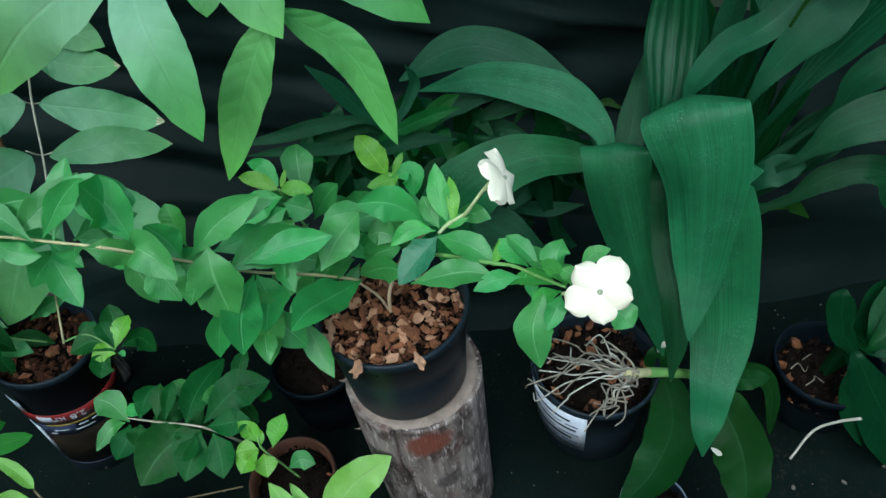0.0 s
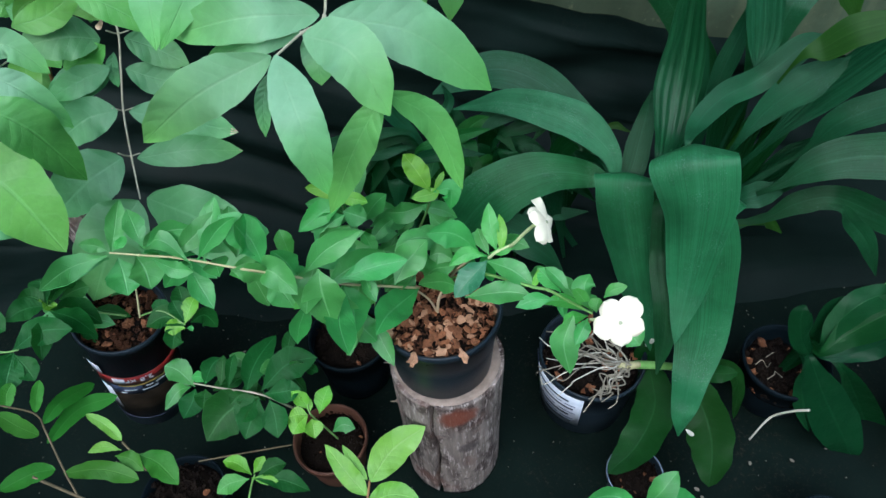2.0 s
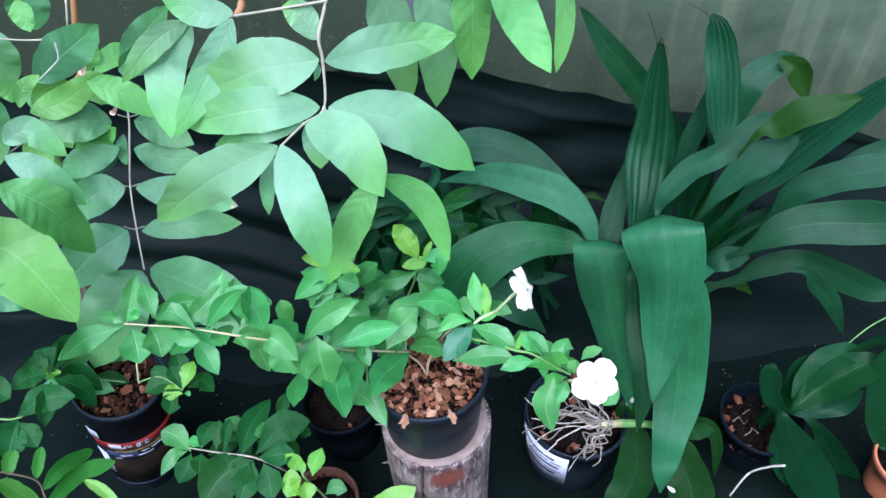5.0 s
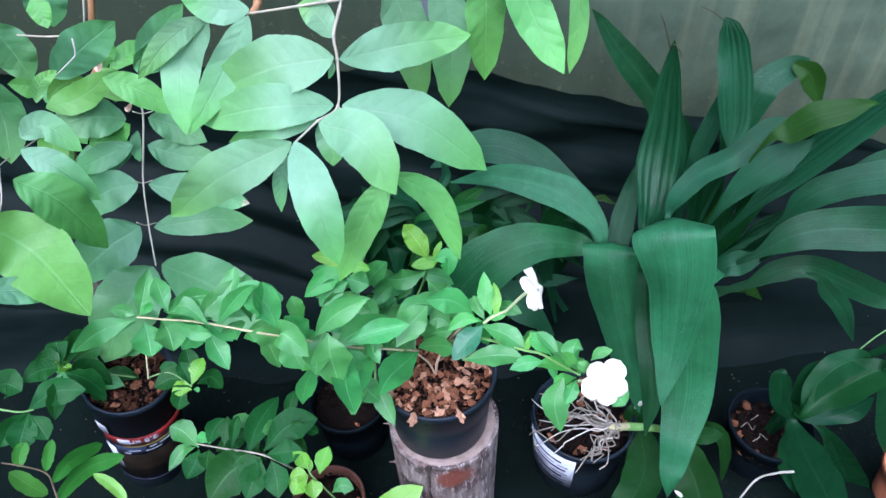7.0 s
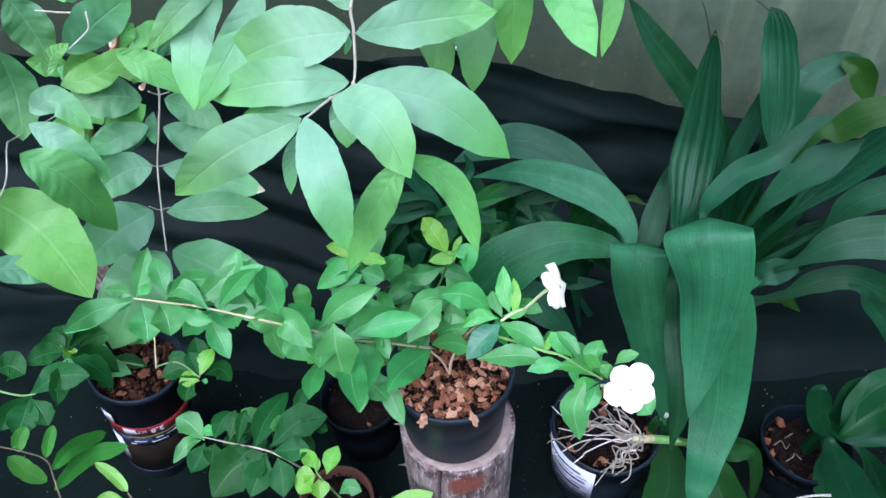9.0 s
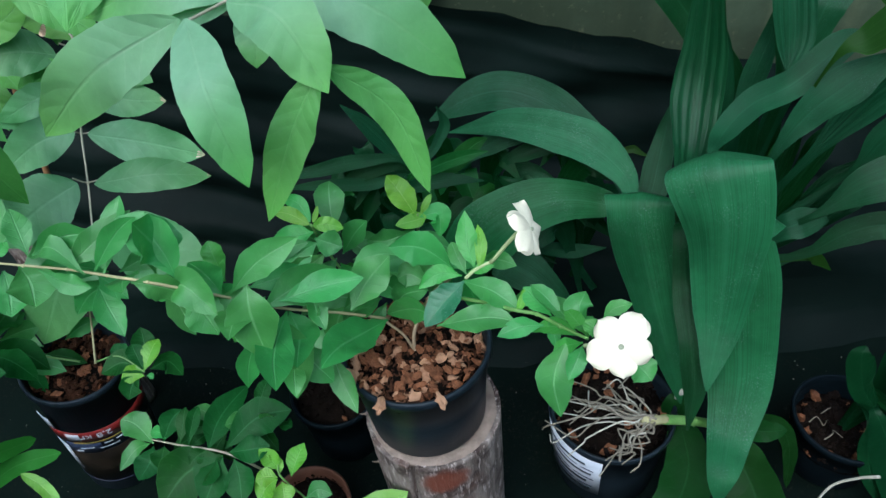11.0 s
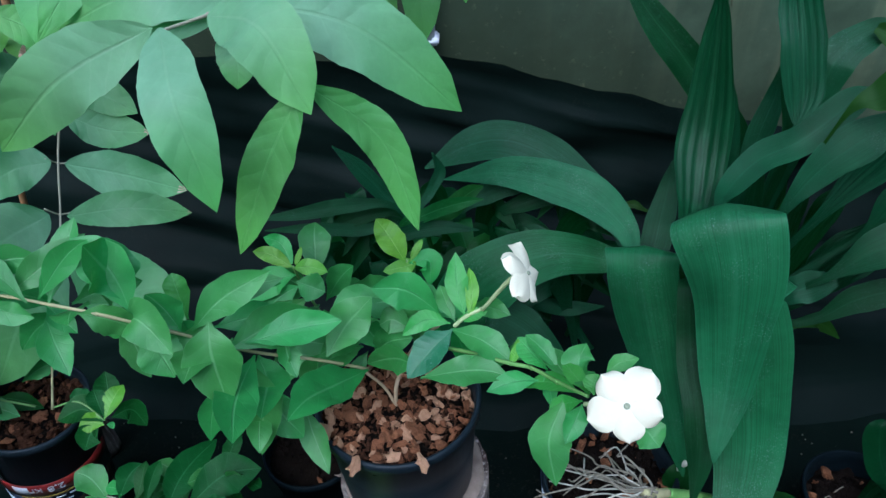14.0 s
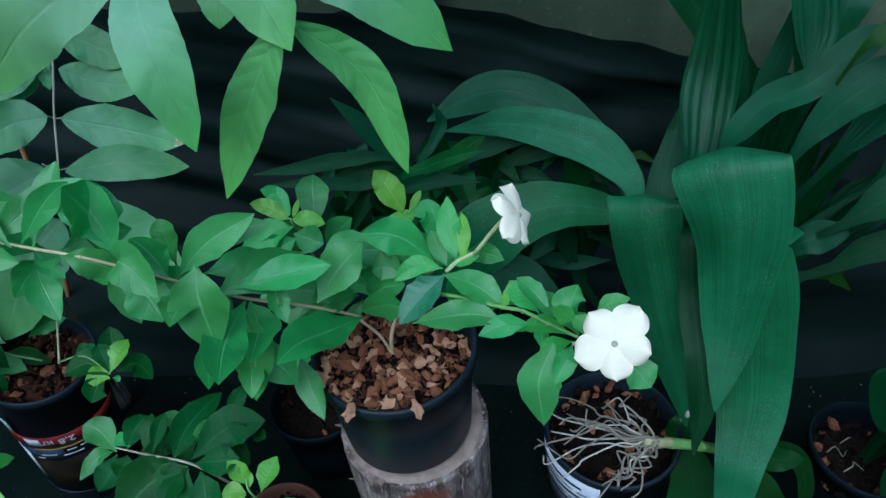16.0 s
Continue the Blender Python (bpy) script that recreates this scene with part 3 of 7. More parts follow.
def wall_material():
    """Old green-grey panel with blotches, run-down streaks and specks of dirt."""
    m, n, l, p = nodes_of("green_wall")
    c = n.new("ShaderNodeTexCoord")
    k = n.new("ShaderNodeMapping")
    k.inputs["Scale"].default_value = (26, 26, 1.3)
    k.inputs["Rotation"].default_value = (0, radians(9), 0)
    l.new(c.outputs["Object"], k.inputs[0])
    t = n.new("ShaderNodeTexNoise")
    t.inputs["Scale"].default_value, t.inputs["Detail"].default_value = 1.0, 6
    l.new(k.outputs[0], t.inputs[0])
    col = mix_color(n, l, ramp(n, l, noise_node(n, l, 3.4, 6, 0.65), 0.36, 0.66), (0.038, 0.060, 0.035), (0.098, 0.142, 0.085))
    col = mix_color(n, l, math_node(n, l, "MULTIPLY", ramp(n, l, t.outputs[0], 0.50, 0.68), 0.45), col, (0.15, 0.18, 0.10))
    col = mix_color(n, l, math_node(n, l, "MULTIPLY", ramp(n, l, noise_node(n, l, 14.0, 7, 0.7), 0.55, 0.75), 0.45), col, (0.050, 0.062, 0.036))
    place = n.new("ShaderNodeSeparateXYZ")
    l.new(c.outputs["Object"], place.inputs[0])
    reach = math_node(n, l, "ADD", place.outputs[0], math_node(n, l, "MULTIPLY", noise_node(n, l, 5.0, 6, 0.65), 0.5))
    # darker towards low x, with a ragged noisy edge
    low_x_dark = math_node(n, l, "SUBTRACT", 1.0, ramp(n, l, reach, 0.40, 0.90))
    col = mix_color(n, l, math_node(n, l, "MULTIPLY", low_x_dark, 0.75), col, (0.020, 0.032, 0.020))
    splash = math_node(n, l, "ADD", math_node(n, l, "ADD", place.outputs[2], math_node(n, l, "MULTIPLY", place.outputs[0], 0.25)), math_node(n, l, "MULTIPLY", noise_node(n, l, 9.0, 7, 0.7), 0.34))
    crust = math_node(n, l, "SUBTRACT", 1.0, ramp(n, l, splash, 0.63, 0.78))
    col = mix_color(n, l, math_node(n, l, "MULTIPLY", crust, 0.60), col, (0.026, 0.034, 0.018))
    flecks = math_node(n, l, "MULTIPLY", ramp(n, l, noise_node(n, l, 70.0, 5, 0.7), 0.60, 0.72), crust)
    col = mix_color(n, l, math_node(n, l, "MULTIPLY", flecks, 0.5), col, (0.13, 0.13, 0.075))
    l.new(col, p.inputs["Base Color"])
    p.inputs["Roughness"].default_value = 0.55
    p.inputs["Specular IOR Level"].default_value = 0.12
    bump(n, l, p, t.outputs[0], 0.1, 0.002)
    return m


WALL = wall_material()


def wall_mesh():
    bm = bmesh.new()
    bmesh.ops.create_cube(bm, size=1, matrix=Matrix.Translation((0, 1.345, 1.1)) @ Matrix.Diagonal((9, 0.05, 2.2, 1)))
    return bm


wall = tagged(part("wall_north", wall_mesh(), WALL, None, smooth=False), "unseen grey-green wall panel added to cut low sky light with dirt streaks", "wall", kind="structure")


# unseen walls, added to block sky light from low angles
for name, x, y, sx, sy in (("added_wall_south", 0, -2.2, 6.0, 0.05), ("added_wall_east", 2.6, -0.43, 0.05, 3.5), ("added_wall_west", -2.6, -0.43, 0.05, 3.5)):
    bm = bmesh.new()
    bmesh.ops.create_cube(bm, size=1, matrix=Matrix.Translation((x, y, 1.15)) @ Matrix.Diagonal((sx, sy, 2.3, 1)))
    tagged(part(name, bm, WALL, None, smooth=False), "unseen grey-green wall panel added to cut low sky light", "wall", kind="structure")


def sheet_top(x):
    return 0.432 - 0.285 * max(0, x) + 0.05 * max(0, x - 0.25) + 0.03 * max(0, -x) + 0.006 * math.sin(9 * x) + 0.010 * noise.noise(Vector((x * 14, 2, 0)))


def sheet_mesh():
    """Black film draped from the wall to the ground, with slanting folds."""
    bm = bmesh.new()
    g = []
    for j in range(101):
        v = j / 60
        row = []
        for i in range(141):
            x = -2.1 + 0.03 * i
            top = max(sheet_top(x), 0.12)
            w = min(v, 1.0)
            z = top * (1 - w) ** 1.3 + 0.008
            y = 1.302 - 0.20 * w ** 2.2
            slant = x * 2.0 + (1 - w) * top * 9
            y -= 0.026 * (0.5 + 0.5 * math.sin(slant * 8 + 3 * noise.noise(Vector((x * 3, w * 2, 0))))) * (0.25 + w)
            y -= 0.012 * noise.noise(Vector((x * 6, z * 9, 3)))
            q = z + 0.27 * x
            y -= 0.016 * max(0.0, noise.noise(Vector((x * 2.2, q * 34, 6)))) + 0.006 * abs(noise.noise(Vector((x * 5, q * 70, 9))))
            if v > 1:  # the part that lies on the ground
                y -= 0.26 * (v - 1)
                z += -0.016 * max(0.0, v - 1.4) / 0.27 + (0.014 * noise.noise(Vector((x * 4 + y * 3, y * 7, 1))) + 0.010 * abs(noise.noise(Vector((x * 9 - y * 5, y * 11, 4)))) + 0.004) * min(1, 6 * (v - 1)) * min(1, 5 * (1.67 - v))
            row.append(bm.verts.new((x, min(y, 1.309), z if v > 1 else max(z, 0.006))))
        g.append(row)
    for a, b in zip(g, g[1:]):
        for k in range(140):
            bm.faces.new((a[k], a[k + 1], b[k + 1], b[k]))
    return bm


tagged(part("black_sheet", sheet_mesh(), FILM, None), "black plastic film hanging in folds from the wall", "plastic sheet")

post = thing("white_post", "white painted post fixed to the wall", "post", at=(-0.006, 1.30, 0.462))
bm = bmesh.new()
bmesh.ops.create_cube(bm, size=1, matrix=Matrix.Translation((-0.006, 1.295, 0.97)) @ Matrix.Diagonal((0.042, 0.03, 1.02, 1)))
bmesh.ops.bevel(bm, geom=bm.edges[:], offset=0.004, segments=2, affect="EDGES")
part("shaft", bm, WHITE, post)
bm = bmesh.new()
bmesh.ops.create_cube(bm, size=1, matrix=Matrix.Translation((-0.006, 1.296, 0.464)) @ Matrix.Diagonal((0.054, 0.034, 0.012, 1)))
bmesh.ops.bevel(bm, geom=bm.edges[:], offset=0.003, segments=2, affect="EDGES")
part("foot", bm, WHITE, post)


# ---- log and pots ----
def log_mesh(height, radius, seed, top_tilt=0.0, flare=0.0):
    bm = bmesh.new()
    seg, rows = (440 if radius > 0.05 else 60), 34
    rings = []
    for j in range(rows + 1):
        z = height * j / rows
        ring = []
        for k in range(seg):
            a = k * 6.2832 / seg
            r = radius * (1 + flare * (1 - j / rows)) * (1 + 0.035 * noise.noise(Vector((math.cos(a) * 1.3, math.sin(a) * 1.3, z * 3 + seed))) + 0.014 * noise.noise(Vector((math.cos(a) * 7, math.sin(a) * 7, z * 6 + seed))))
            line = 4.42 + 0.035 * math.sin(z * 33 + seed) + 0.05 * noise.noise(Vector((z * 25, seed, 0)))
            r -= 0.042 * max(0, 1 - abs(a - line) / 0.042) ** 0.4 * (0.5 + 0.5 * min(1, (height - z) / 0.02))
            ring.append(bm.verts.new((r * math.cos(a), r * math.sin(a), z + (top_tilt * math.cos(a) * radius * j / rows))))
        rings.append(ring)
    for p, q in zip(rings, rings[1:]):
        for k in range(seg):
            bm.faces.new((p[k], p[(k + 1) % seg], q[(k + 1) % seg], q[k]))
    bm.faces.new(rings[0][::-1])
    top = bm.faces.new(rings[-1])
    inner = bmesh.ops.inset_individual(bm, faces=[top], thickness=0.004, depth=0.002)
    return bm


log = thing("log", "upright sawn log with weathered cracked bark-free sides", "log", at=(0.010, 0.656, 0))
part("trunk", moved(log_mesh(0.295, 0.0715, 3), Matrix.Translation((0.010, 0.656, 0))), LOG, log)
bm = bmesh.new()
lathe(bm, [(0.0685, -0.002), (0.0675, 0.0008), (0.062, 0.0022), (0.0605, 0.0014), (0.055, 0.0026), (0.0535, 0.0018), (0.046, 0.0028), (0.03, 0.003)], 96)
for v in bm.verts:
    v.co *= 1 + 0.03 * noise.noise(v.co * 45)
    v.co.z += 0.0012 * noise.noise(v.co * 120)
part("sawn_end", moved(bm, Matrix.Translation((0.010, 0.656, 0.2945))), LOG_END, log)
for z, a in ((0.276, 176), (0.19, 186)):
    bm = bmesh.new()
    for k in range(6):
        o = Vector((0.010 + 0.069 * math.cos(radians(a)), 0.656 + 0.069 * math.sin(radians(a)), z + 0.004 * k - 0.01))
        tube_bm(bm, [o, o + Vector((-0.006, -0.002 * k + 0.004, 0.001)), o + Vector((-0.012, 0.003 - 0.0015 * k, 0.004 - 0.001 * k))], 0.0016, 0.0004, 4, 5)
    part("splinter", bm, LOG_END, log, "pale torn wood fibres")

stump = thing("wooden_stake", "dark weathered wooden stake behind the plants", "stake", at=(-0.514, 0.876, 0))
part("trunk", moved(log_mesh(0.40, 0.022, 9), Matrix.Translation((-0.514, 0.876, 0))), LOG, stump)

shrub_pot, m = flower_pot("flower_pot", "glossy black round plastic pot filled with bark chips", "pot", (0.006, 0.655, 0.2985), 0.0720, 0.0610, 0.117, POT_BLUE)
filling(shrub_pot, (0.004, 0.653, 0.400), 0.0660, 290, 0.0052, 11, tilt=pose(0, 0, 0, -7, 4, 0), pale=0.34, heap=0.014, crumbs=1000, base=BARK_A)
for x, y, z, k in ((-0.022, 0.585, 0.416, 0.0065), (0.032, 0.587, 0.416, 0.0075), (-0.050, 0.615, 0.417, 0.008), (-0.047, 0.628, 0.417, 0.007)):
    ob = new("bark_chip", CHIPS[BARK_PALE][int(k * 1000) % 9])
    ob.parent = shrub_pot
    ob.matrix_parent_inverse = Matrix.Translation(-shrub_pot.location)
    ob.matrix_basis = pose(x, y, z, 25, 10, 40 * k * 1000) @ Matrix.Scale(k, 4)

label_pot, m = flower_pot("labelled_pot", "black plastic pot with a torn red and white printed label", "pot", (-0.503, 0.770, 0), 0.064, 0.056, 0.275, POT_BLUE, axis=(0.20, -0.04, 1))
filling(label_pot, m @ Vector((0, 0, 0.252)), 0.059, 130, 0.0058, 12, tilt=m.to_3x3().to_4x4(), pale=0.28, heap=0.006, crumbs=500, base=BARK_BROWN)
patch(label_pot, m, 0.0604, 0.0612, 0.172, 0.197, 236, 372, LABEL_RED, "label_band")
patch(label_pot, m, 0.0612, 0.0626, 0.196, 0.226, 230, 248, LABEL_GREY, "torn_label_edge")
patch(label_pot, m, 0.0602, 0.0604, 0.1655, 0.1690, 262, 335, LABEL_YELLOW, "label_stripe")
patch(label_pot, m, 0.0566, 0.0582, 0.040, 0.136, 224, 372, SLEEVE, "lower_sleeve", lift=0.0008)
patch(label_pot, m, 0.0566, 0.0567, 0.0385, 0.0394, 224, 372, LABEL_BLUE, "sleeve_edge", lift=0.0010)
patch(label_pot, m, 0.0594, 0.0601, 0.138, 0.166, 250, 292, LABEL_BLUE, "label_picture")
patch(label_pot, m, 0.0605, 0.0610, 0.176, 0.193, 258, 274, LABEL_WHITE, "code_square", lift=0.0019)
for k, (z0, a0, a1) in enumerate(((0.160, 296, 306), (0.160, 310, 330), (0.154, 268, 284), (0.150, 290, 312), (0.146, 262, 270))):
    patch(label_pot, m, 0.0600, 0.0602, z0, z0 + 0.0028, a0, a1, LABEL_GREY, "print_line", lift=0.0026)
patch(label_pot, m, 0.0570, 0.0592, 0.070, 0.150, 228, 246, LABEL_GREY, "torn_label_scrap")


def printed(pot, m, text, size, radius, z, angle, material):
    """Printed characters on a pot's side, standing on their head as the bag does."""
    cu = bpy.data.curves.new("print", "FONT")
    cu.body, cu.size, cu.align_x, cu.align_y, cu.extrude = text, size, "CENTER", "CENTER", 0.0003
    tmp = bpy.data.objects.new("print", cu)
    me = bpy.data.meshes.new_from_object(tmp)
    bpy.data.objects.remove(tmp)
    for v in me.vertices:  # wrap round the pot
        a = radians(angle) - v.co.x / radius
        v.co = Vector(((radius + v.co.z) * math.cos(a), (radius + v.co.z) * math.sin(a), z - v.co.y))
    me.transform(m)
    me.materials.append(material)
    ob = new("printed_weight", me)
    ob.parent = pot
    ob.matrix_parent_inverse = Matrix.Translation(-pot.location)


printed(label_pot, m, "2,8 \u043a\u0433", 0.016, 0.0628, 0.185, 292, LABEL_WHITE)

orchid_pot, m = flower_pot("orchid_pot", "dark round plastic pot with a white and blue paper label", "pot", (0.226, 0.738, 0), 0.080, 0.068, 0.150, POT_BLUE)
filling(orchid_pot, m @ Vector((0, 0, 0.128)), 0.073, 90, 0.008, 13, pale=0.25, heap=0.006)
patch(orchid_pot, m, 0.0716, 0.0800, 0.042, 0.1430, 188, 253, LABEL_GREY, "paper_label", lift=0.0018)
patch(orchid_pot, m, 0.0700, 0.0795, 0.040, 0.140, 170, 193, LABEL_BLUE, "blue_label_edge")
for k, (z0, a0, a1) in enumerate(((0.052, 206, 244), (0.063, 200, 226), (0.063, 230, 246), (0.074, 196, 240), (0.086, 202, 222), (0.086, 226, 247), (0.099, 196, 244), (0.112, 200, 230), (0.112, 234, 246), (0.124, 194, 238))):
    patch(orchid_pot, m, 0.070 + 0.0955 * (z0 - 0.04), 0.070 + 0.0955 * (z0 - 0.036), z0, z0 + (0.0045 if k % 3 == 0 else 0.0022), a0, a1, LABEL_BLUE if k % 3 else POT_BLUE, "print_line", lift=0.0034)


moth_pot, m = flower_pot("moth_orchid_pot", "dark translucent plastic pot with coarse orchid bark", "pot", (0.530, 0.735, 0), 0.066, 0.052, 0.105, POT_BLACK)
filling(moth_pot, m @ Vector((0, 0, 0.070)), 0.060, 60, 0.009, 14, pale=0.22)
for k, (dx, dy) in enumerate(((-0.030, -0.020), (-0.020, 0.018), (0.004, -0.030), (-0.040, 0.006))):  # curled dead roots
    o = m @ Vector((dx, dy, 0.082))
    stem(moth_pot, [o, o + Vector((0.010, 0.004, 0.006)), o + Vector((0.016, 0.012 - 0.006 * k, 0.001)), o + Vector((0.026, 0.004, -0.004))], 0.0008, 0.0005, ROOT, name="dead_root")

brown_pot, m = flower_pot("brown_pot", "small brown plastic nursery pot with dark soil", "pot", (-0.172, 0.640, 0), 0.056, 0.042, 0.094, POT_BROWN)
filling(brown_pot, m @ Vector((0, 0, 0.075)), 0.050, 40, 0.004, 15, pale=0.05)

rear_pot, m = flower_pot("rear_pot", "black plastic pot in shade behind the log", "pot", (-0.150, 0.800, 0), 0.066, 0.054, 0.125, POT_BLACK)
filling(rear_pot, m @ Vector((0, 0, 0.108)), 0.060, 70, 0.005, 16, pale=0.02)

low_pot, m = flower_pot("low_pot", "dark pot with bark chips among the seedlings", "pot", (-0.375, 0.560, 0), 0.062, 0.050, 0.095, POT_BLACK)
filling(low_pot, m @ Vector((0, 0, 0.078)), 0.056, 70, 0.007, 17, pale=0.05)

clay_pot, m = flower_pot("clay_pot", "orange terracotta pot on the fabric", "pot", (0.735, 0.655, 0), 0.050, 0.036, 0.085, TERRACOTTA)
filling(clay_pot, m @ Vector((0, 0, 0.068)), 0.044, 30, 0.005, 18)

edge_pot, m = flower_pot("edge_pot", "dark pot with a pale rim beside the orchid", "pot", (0.516, 0.492, 0), 0.048, 0.038, 0.078, POT_BLACK)
filling(edge_pot, m @ Vector((0, 0, 0.060)), 0.042, 30, 0.005, 19)

cup, m = flower_pot("plastic_cup", "clear plastic cup with a thin pale rim", "cup", (0.272, 0.580, 0), 0.040, 0.030, 0.070, POT_BLUE, rim=0.002)
bm = bmesh.new()
tube_bm(bm, [(0.0400 * math.cos(radians(20 * k)), 0.0400 * math.sin(radians(20 * k)), 0.0703) for k in range(19)], 0.0009, 0.0009, 72, 6)
part("rim", moved(bm, m), CUP, cup, "thin pale blue rim")
filling(cup, m @ Vector((0, 0, 0.060)), 0.0365, 40, 0.004, 20, pale=0.05)


# ---- flowers ----
def flower(plant, centre, normal, radius, spin, tube_to, label, reflex=0.04):
    """Five broad overlapping petals round a small throat, on a slender tube."""
    head = part("flower", lathe(bmesh.new(), [(0.0012, -0.002), (0.0018, 0.0004), (0.0013, 0.0014), (0.0005, 0.0006)], 16), THROAT, plant, label)
    q = Vector((0, 0, 1)).rotation_difference(Vector(normal).normalized()).to_matrix().to_4x4()
    head.data.transform(Matrix.Translation(centre) @ q)
    for k in range(5):
        bm = bmesh.new()
        rows, cols, g = 14, 10, []
        for i in range(rows + 1):
            v = i / rows
            half = radius * 0.43 * ((0.16 + 0.84 * math.sin(1.5708 * v / 0.58) ** 1.2) if v < 0.58 else max(0.0, 1 - ((v - 0.58) / 0.42) ** 2) ** 0.5 + 0.02)
            row = []
            for j in range(cols + 1):
                u = 2 * j / cols - 1
                y = radius * (0.03 + 0.97 * v - 0.03 * u * u * v * v)
                z = -reflex * radius * v * v - 0.20 * radius * u * u * v + 0.10 * radius * v * (1 - v) + 0.09 * radius * math.sin(2.5 * u + 2 * k) * v ** 2 + 0.02 * radius * math.sin(7 * u + 3 * k + 5 * v) * v ** 2 + 0.003 * radius * k
                row.append(bm.verts.new((u * half, y, z)))
            g.append(row)
        for a, b in zip(g, g[1:]):
            for j in range(cols):
                bm.faces.new((a[j], a[j + 1], b[j + 1], b[j]))
        part("petal", moved(bm, Matrix.Translation(centre) @ q @ pose(0, 0, 0, 0, 0, spin + 72 * k) @ Matrix.Scale((1.08, 0.97, 1.05, 0.90, 0.88)[k], 4)), PETAL, head)
    bm = bmesh.new()
    c, n = Vector(centre), Vector(normal).normalized()
    tube_bm(bm, [c - 0.001 * n, c - 0.014 * n, Vector(tube_to)], 0.0022, 0.0014, 10)
    part("tube", bm, PALE_STEM, head)


# ---- grassy clump at the back ----
def grass_clump():
    clump = thing("grassy_plant", "dense low clump of narrow dark green leaves in shade", "plant")
    rng = random.Random(31)
    for i in range(60):
        bx, by = rng.uniform(-0.10, 0.24), rng.uniform(1.02, 1.12)
        a = rng.uniform(-2.9, -0.2) if rng.random() < 0.8 else rng.uniform(0, 3.1)
        r, h = rng.uniform(0.07, 0.19), rng.uniform(0.14, 0.32)
        b, tip = Vector((bx, by, 0.01)), Vector((bx + r * math.cos(a), by + 0.7 * r * math.sin(a), h - rng.uniform(0.0, 0.06)))
        mid = Vector((bx + 0.55 * r * math.cos(a), by + 0.4 * r * math.sin(a), h + 0.01))
        blade(clump, [b, b.lerp(mid, 0.55) + Vector((0, 0, 0.03)), mid, tip], [0.006, 0.016, rng.uniform(0.026, 0.046), 0.001], rng.choice((DARK, SHADED_STRAP, SHADED_STRAP, SHADED_SHRUB)), fold=0.25)
    return clump


clump = grass_clump()


# ---- plants ----
# -- potted white-flowering shrub on the log --
gardenia = thing("flowering_shrub", "young green shrub with white five-petalled flowers in a pot", "shrub")
stem(gardenia, [(-0.013, 0.650, 0.454), (-0.041, 0.621, 0.500), (-0.084, 0.607, 0.527), (-0.118, 0.584, 0.573), (-0.146, 0.568, 0.606), (-0.178, 0.577, 0.605), (-0.206, 0.581, 0.609), (-0.229, 0.576, 0.620), (-0.250, 0.574, 0.627)], 0.0013, 0.0008, TWIG)
stem(gardenia, [(0.004, 0.650, 0.400), (0.008, 0.650, 0.435), (0.026, 0.652, 0.478), (0.052, 0.652, 0.508)], 0.0018, 0.0014, TAN_STEM)
stem(gardenia, [(0.005, 0.650, 0.402), (-0.003, 0.650, 0.430), (-0.015, 0.646, 0.455)], 0.0014, 0.0012, TAN_STEM)
stem(gardenia, [(0.020, 0.652, 0.465), (0.050, 0.640, 0.490), (0.100, 0.601, 0.517), (0.114, 0.596, 0.518), (0.129, 0.576, 0.528), (0.144, 0.551, 0.545)], 0.0018, 0.0011, GREEN_STEM)
stem(gardenia, [(0.060, 0.640, 0.514), (0.069, 0.641, 0.523), (0.083, 0.643, 0.530)], 0.0016, 0.0013, PALE_STEM)
leaf(gardenia, [(-0.100, 0.597, 0.570), (-0.082, 0.615, 0.579), (-0.054, 0.629, 0.576)], 0.0201, OBOVATE, SHRUB)
leaf(gardenia, [(-0.093, 0.594, 0.542), (-0.064, 0.615, 0.544), (-0.029, 0.636, 0.525)], 0.0330, OBOVATE, SHRUB)
leaf(gardenia, [(-0.097, 0.599, 0.570), (-0.103, 0.583, 0.559), (-0.101, 0.551, 0.568)], 0.0311, OBOVATE, SHRUB)
leaf(gardenia, [(-0.155, 0.565, 0.610), (-0.141, 0.568, 0.601), (-0.130, 0.575, 0.584)], 0.0202, OBOVATE, SHRUB)
leaf(gardenia, [(-0.134, 0.582, 0.577), (-0.126, 0.576, 0.563), (-0.118, 0.569, 0.550)], 0.0282, OBOVATE, SHRUB)
leaf(gardenia, [(-0.112, 0.586, 0.570), (-0.119, 0.590, 0.584), (-0.129, 0.593, 0.601)], 0.0242, OBOVATE, SHRUB)
leaf(gardenia, [(-0.137, 0.584, 0.601), (-0.142, 0.589, 0.620), (-0.145, 0.584, 0.650)], 0.0359, OBOVATE, SHRUB, wave=0.12)
leaf(gardenia, [(-0.184, 0.576, 0.611), (-0.167, 0.585, 0.630), (-0.147, 0.593, 0.647)], 0.0169, OBOVATE, SHRUB)
leaf(gardenia, [(-0.080, 0.606, 0.524), (-0.078, 0.560, 0.535), (-0.064, 0.516, 0.552)], 0.0289, OBOVATE, SHRUB)
leaf(gardenia, [(-0.084, 0.618, 0.510), (-0.073, 0.596, 0.507), (-0.066, 0.559, 0.521)], 0.0326, OBOVATE, SHRUB)
leaf(gardenia, [(-0.083, 0.597, 0.481), (-0.080, 0.577, 0.481), (-0.078, 0.561, 0.475)], 0.0181, OBOVATE, SHRUB)
leaf(gardenia, [(-0.106, 0.598, 0.537), (-0.101, 0.598, 0.525), (-0.089, 0.599, 0.511)], 0.0268, OBOVATE, SHRUB)
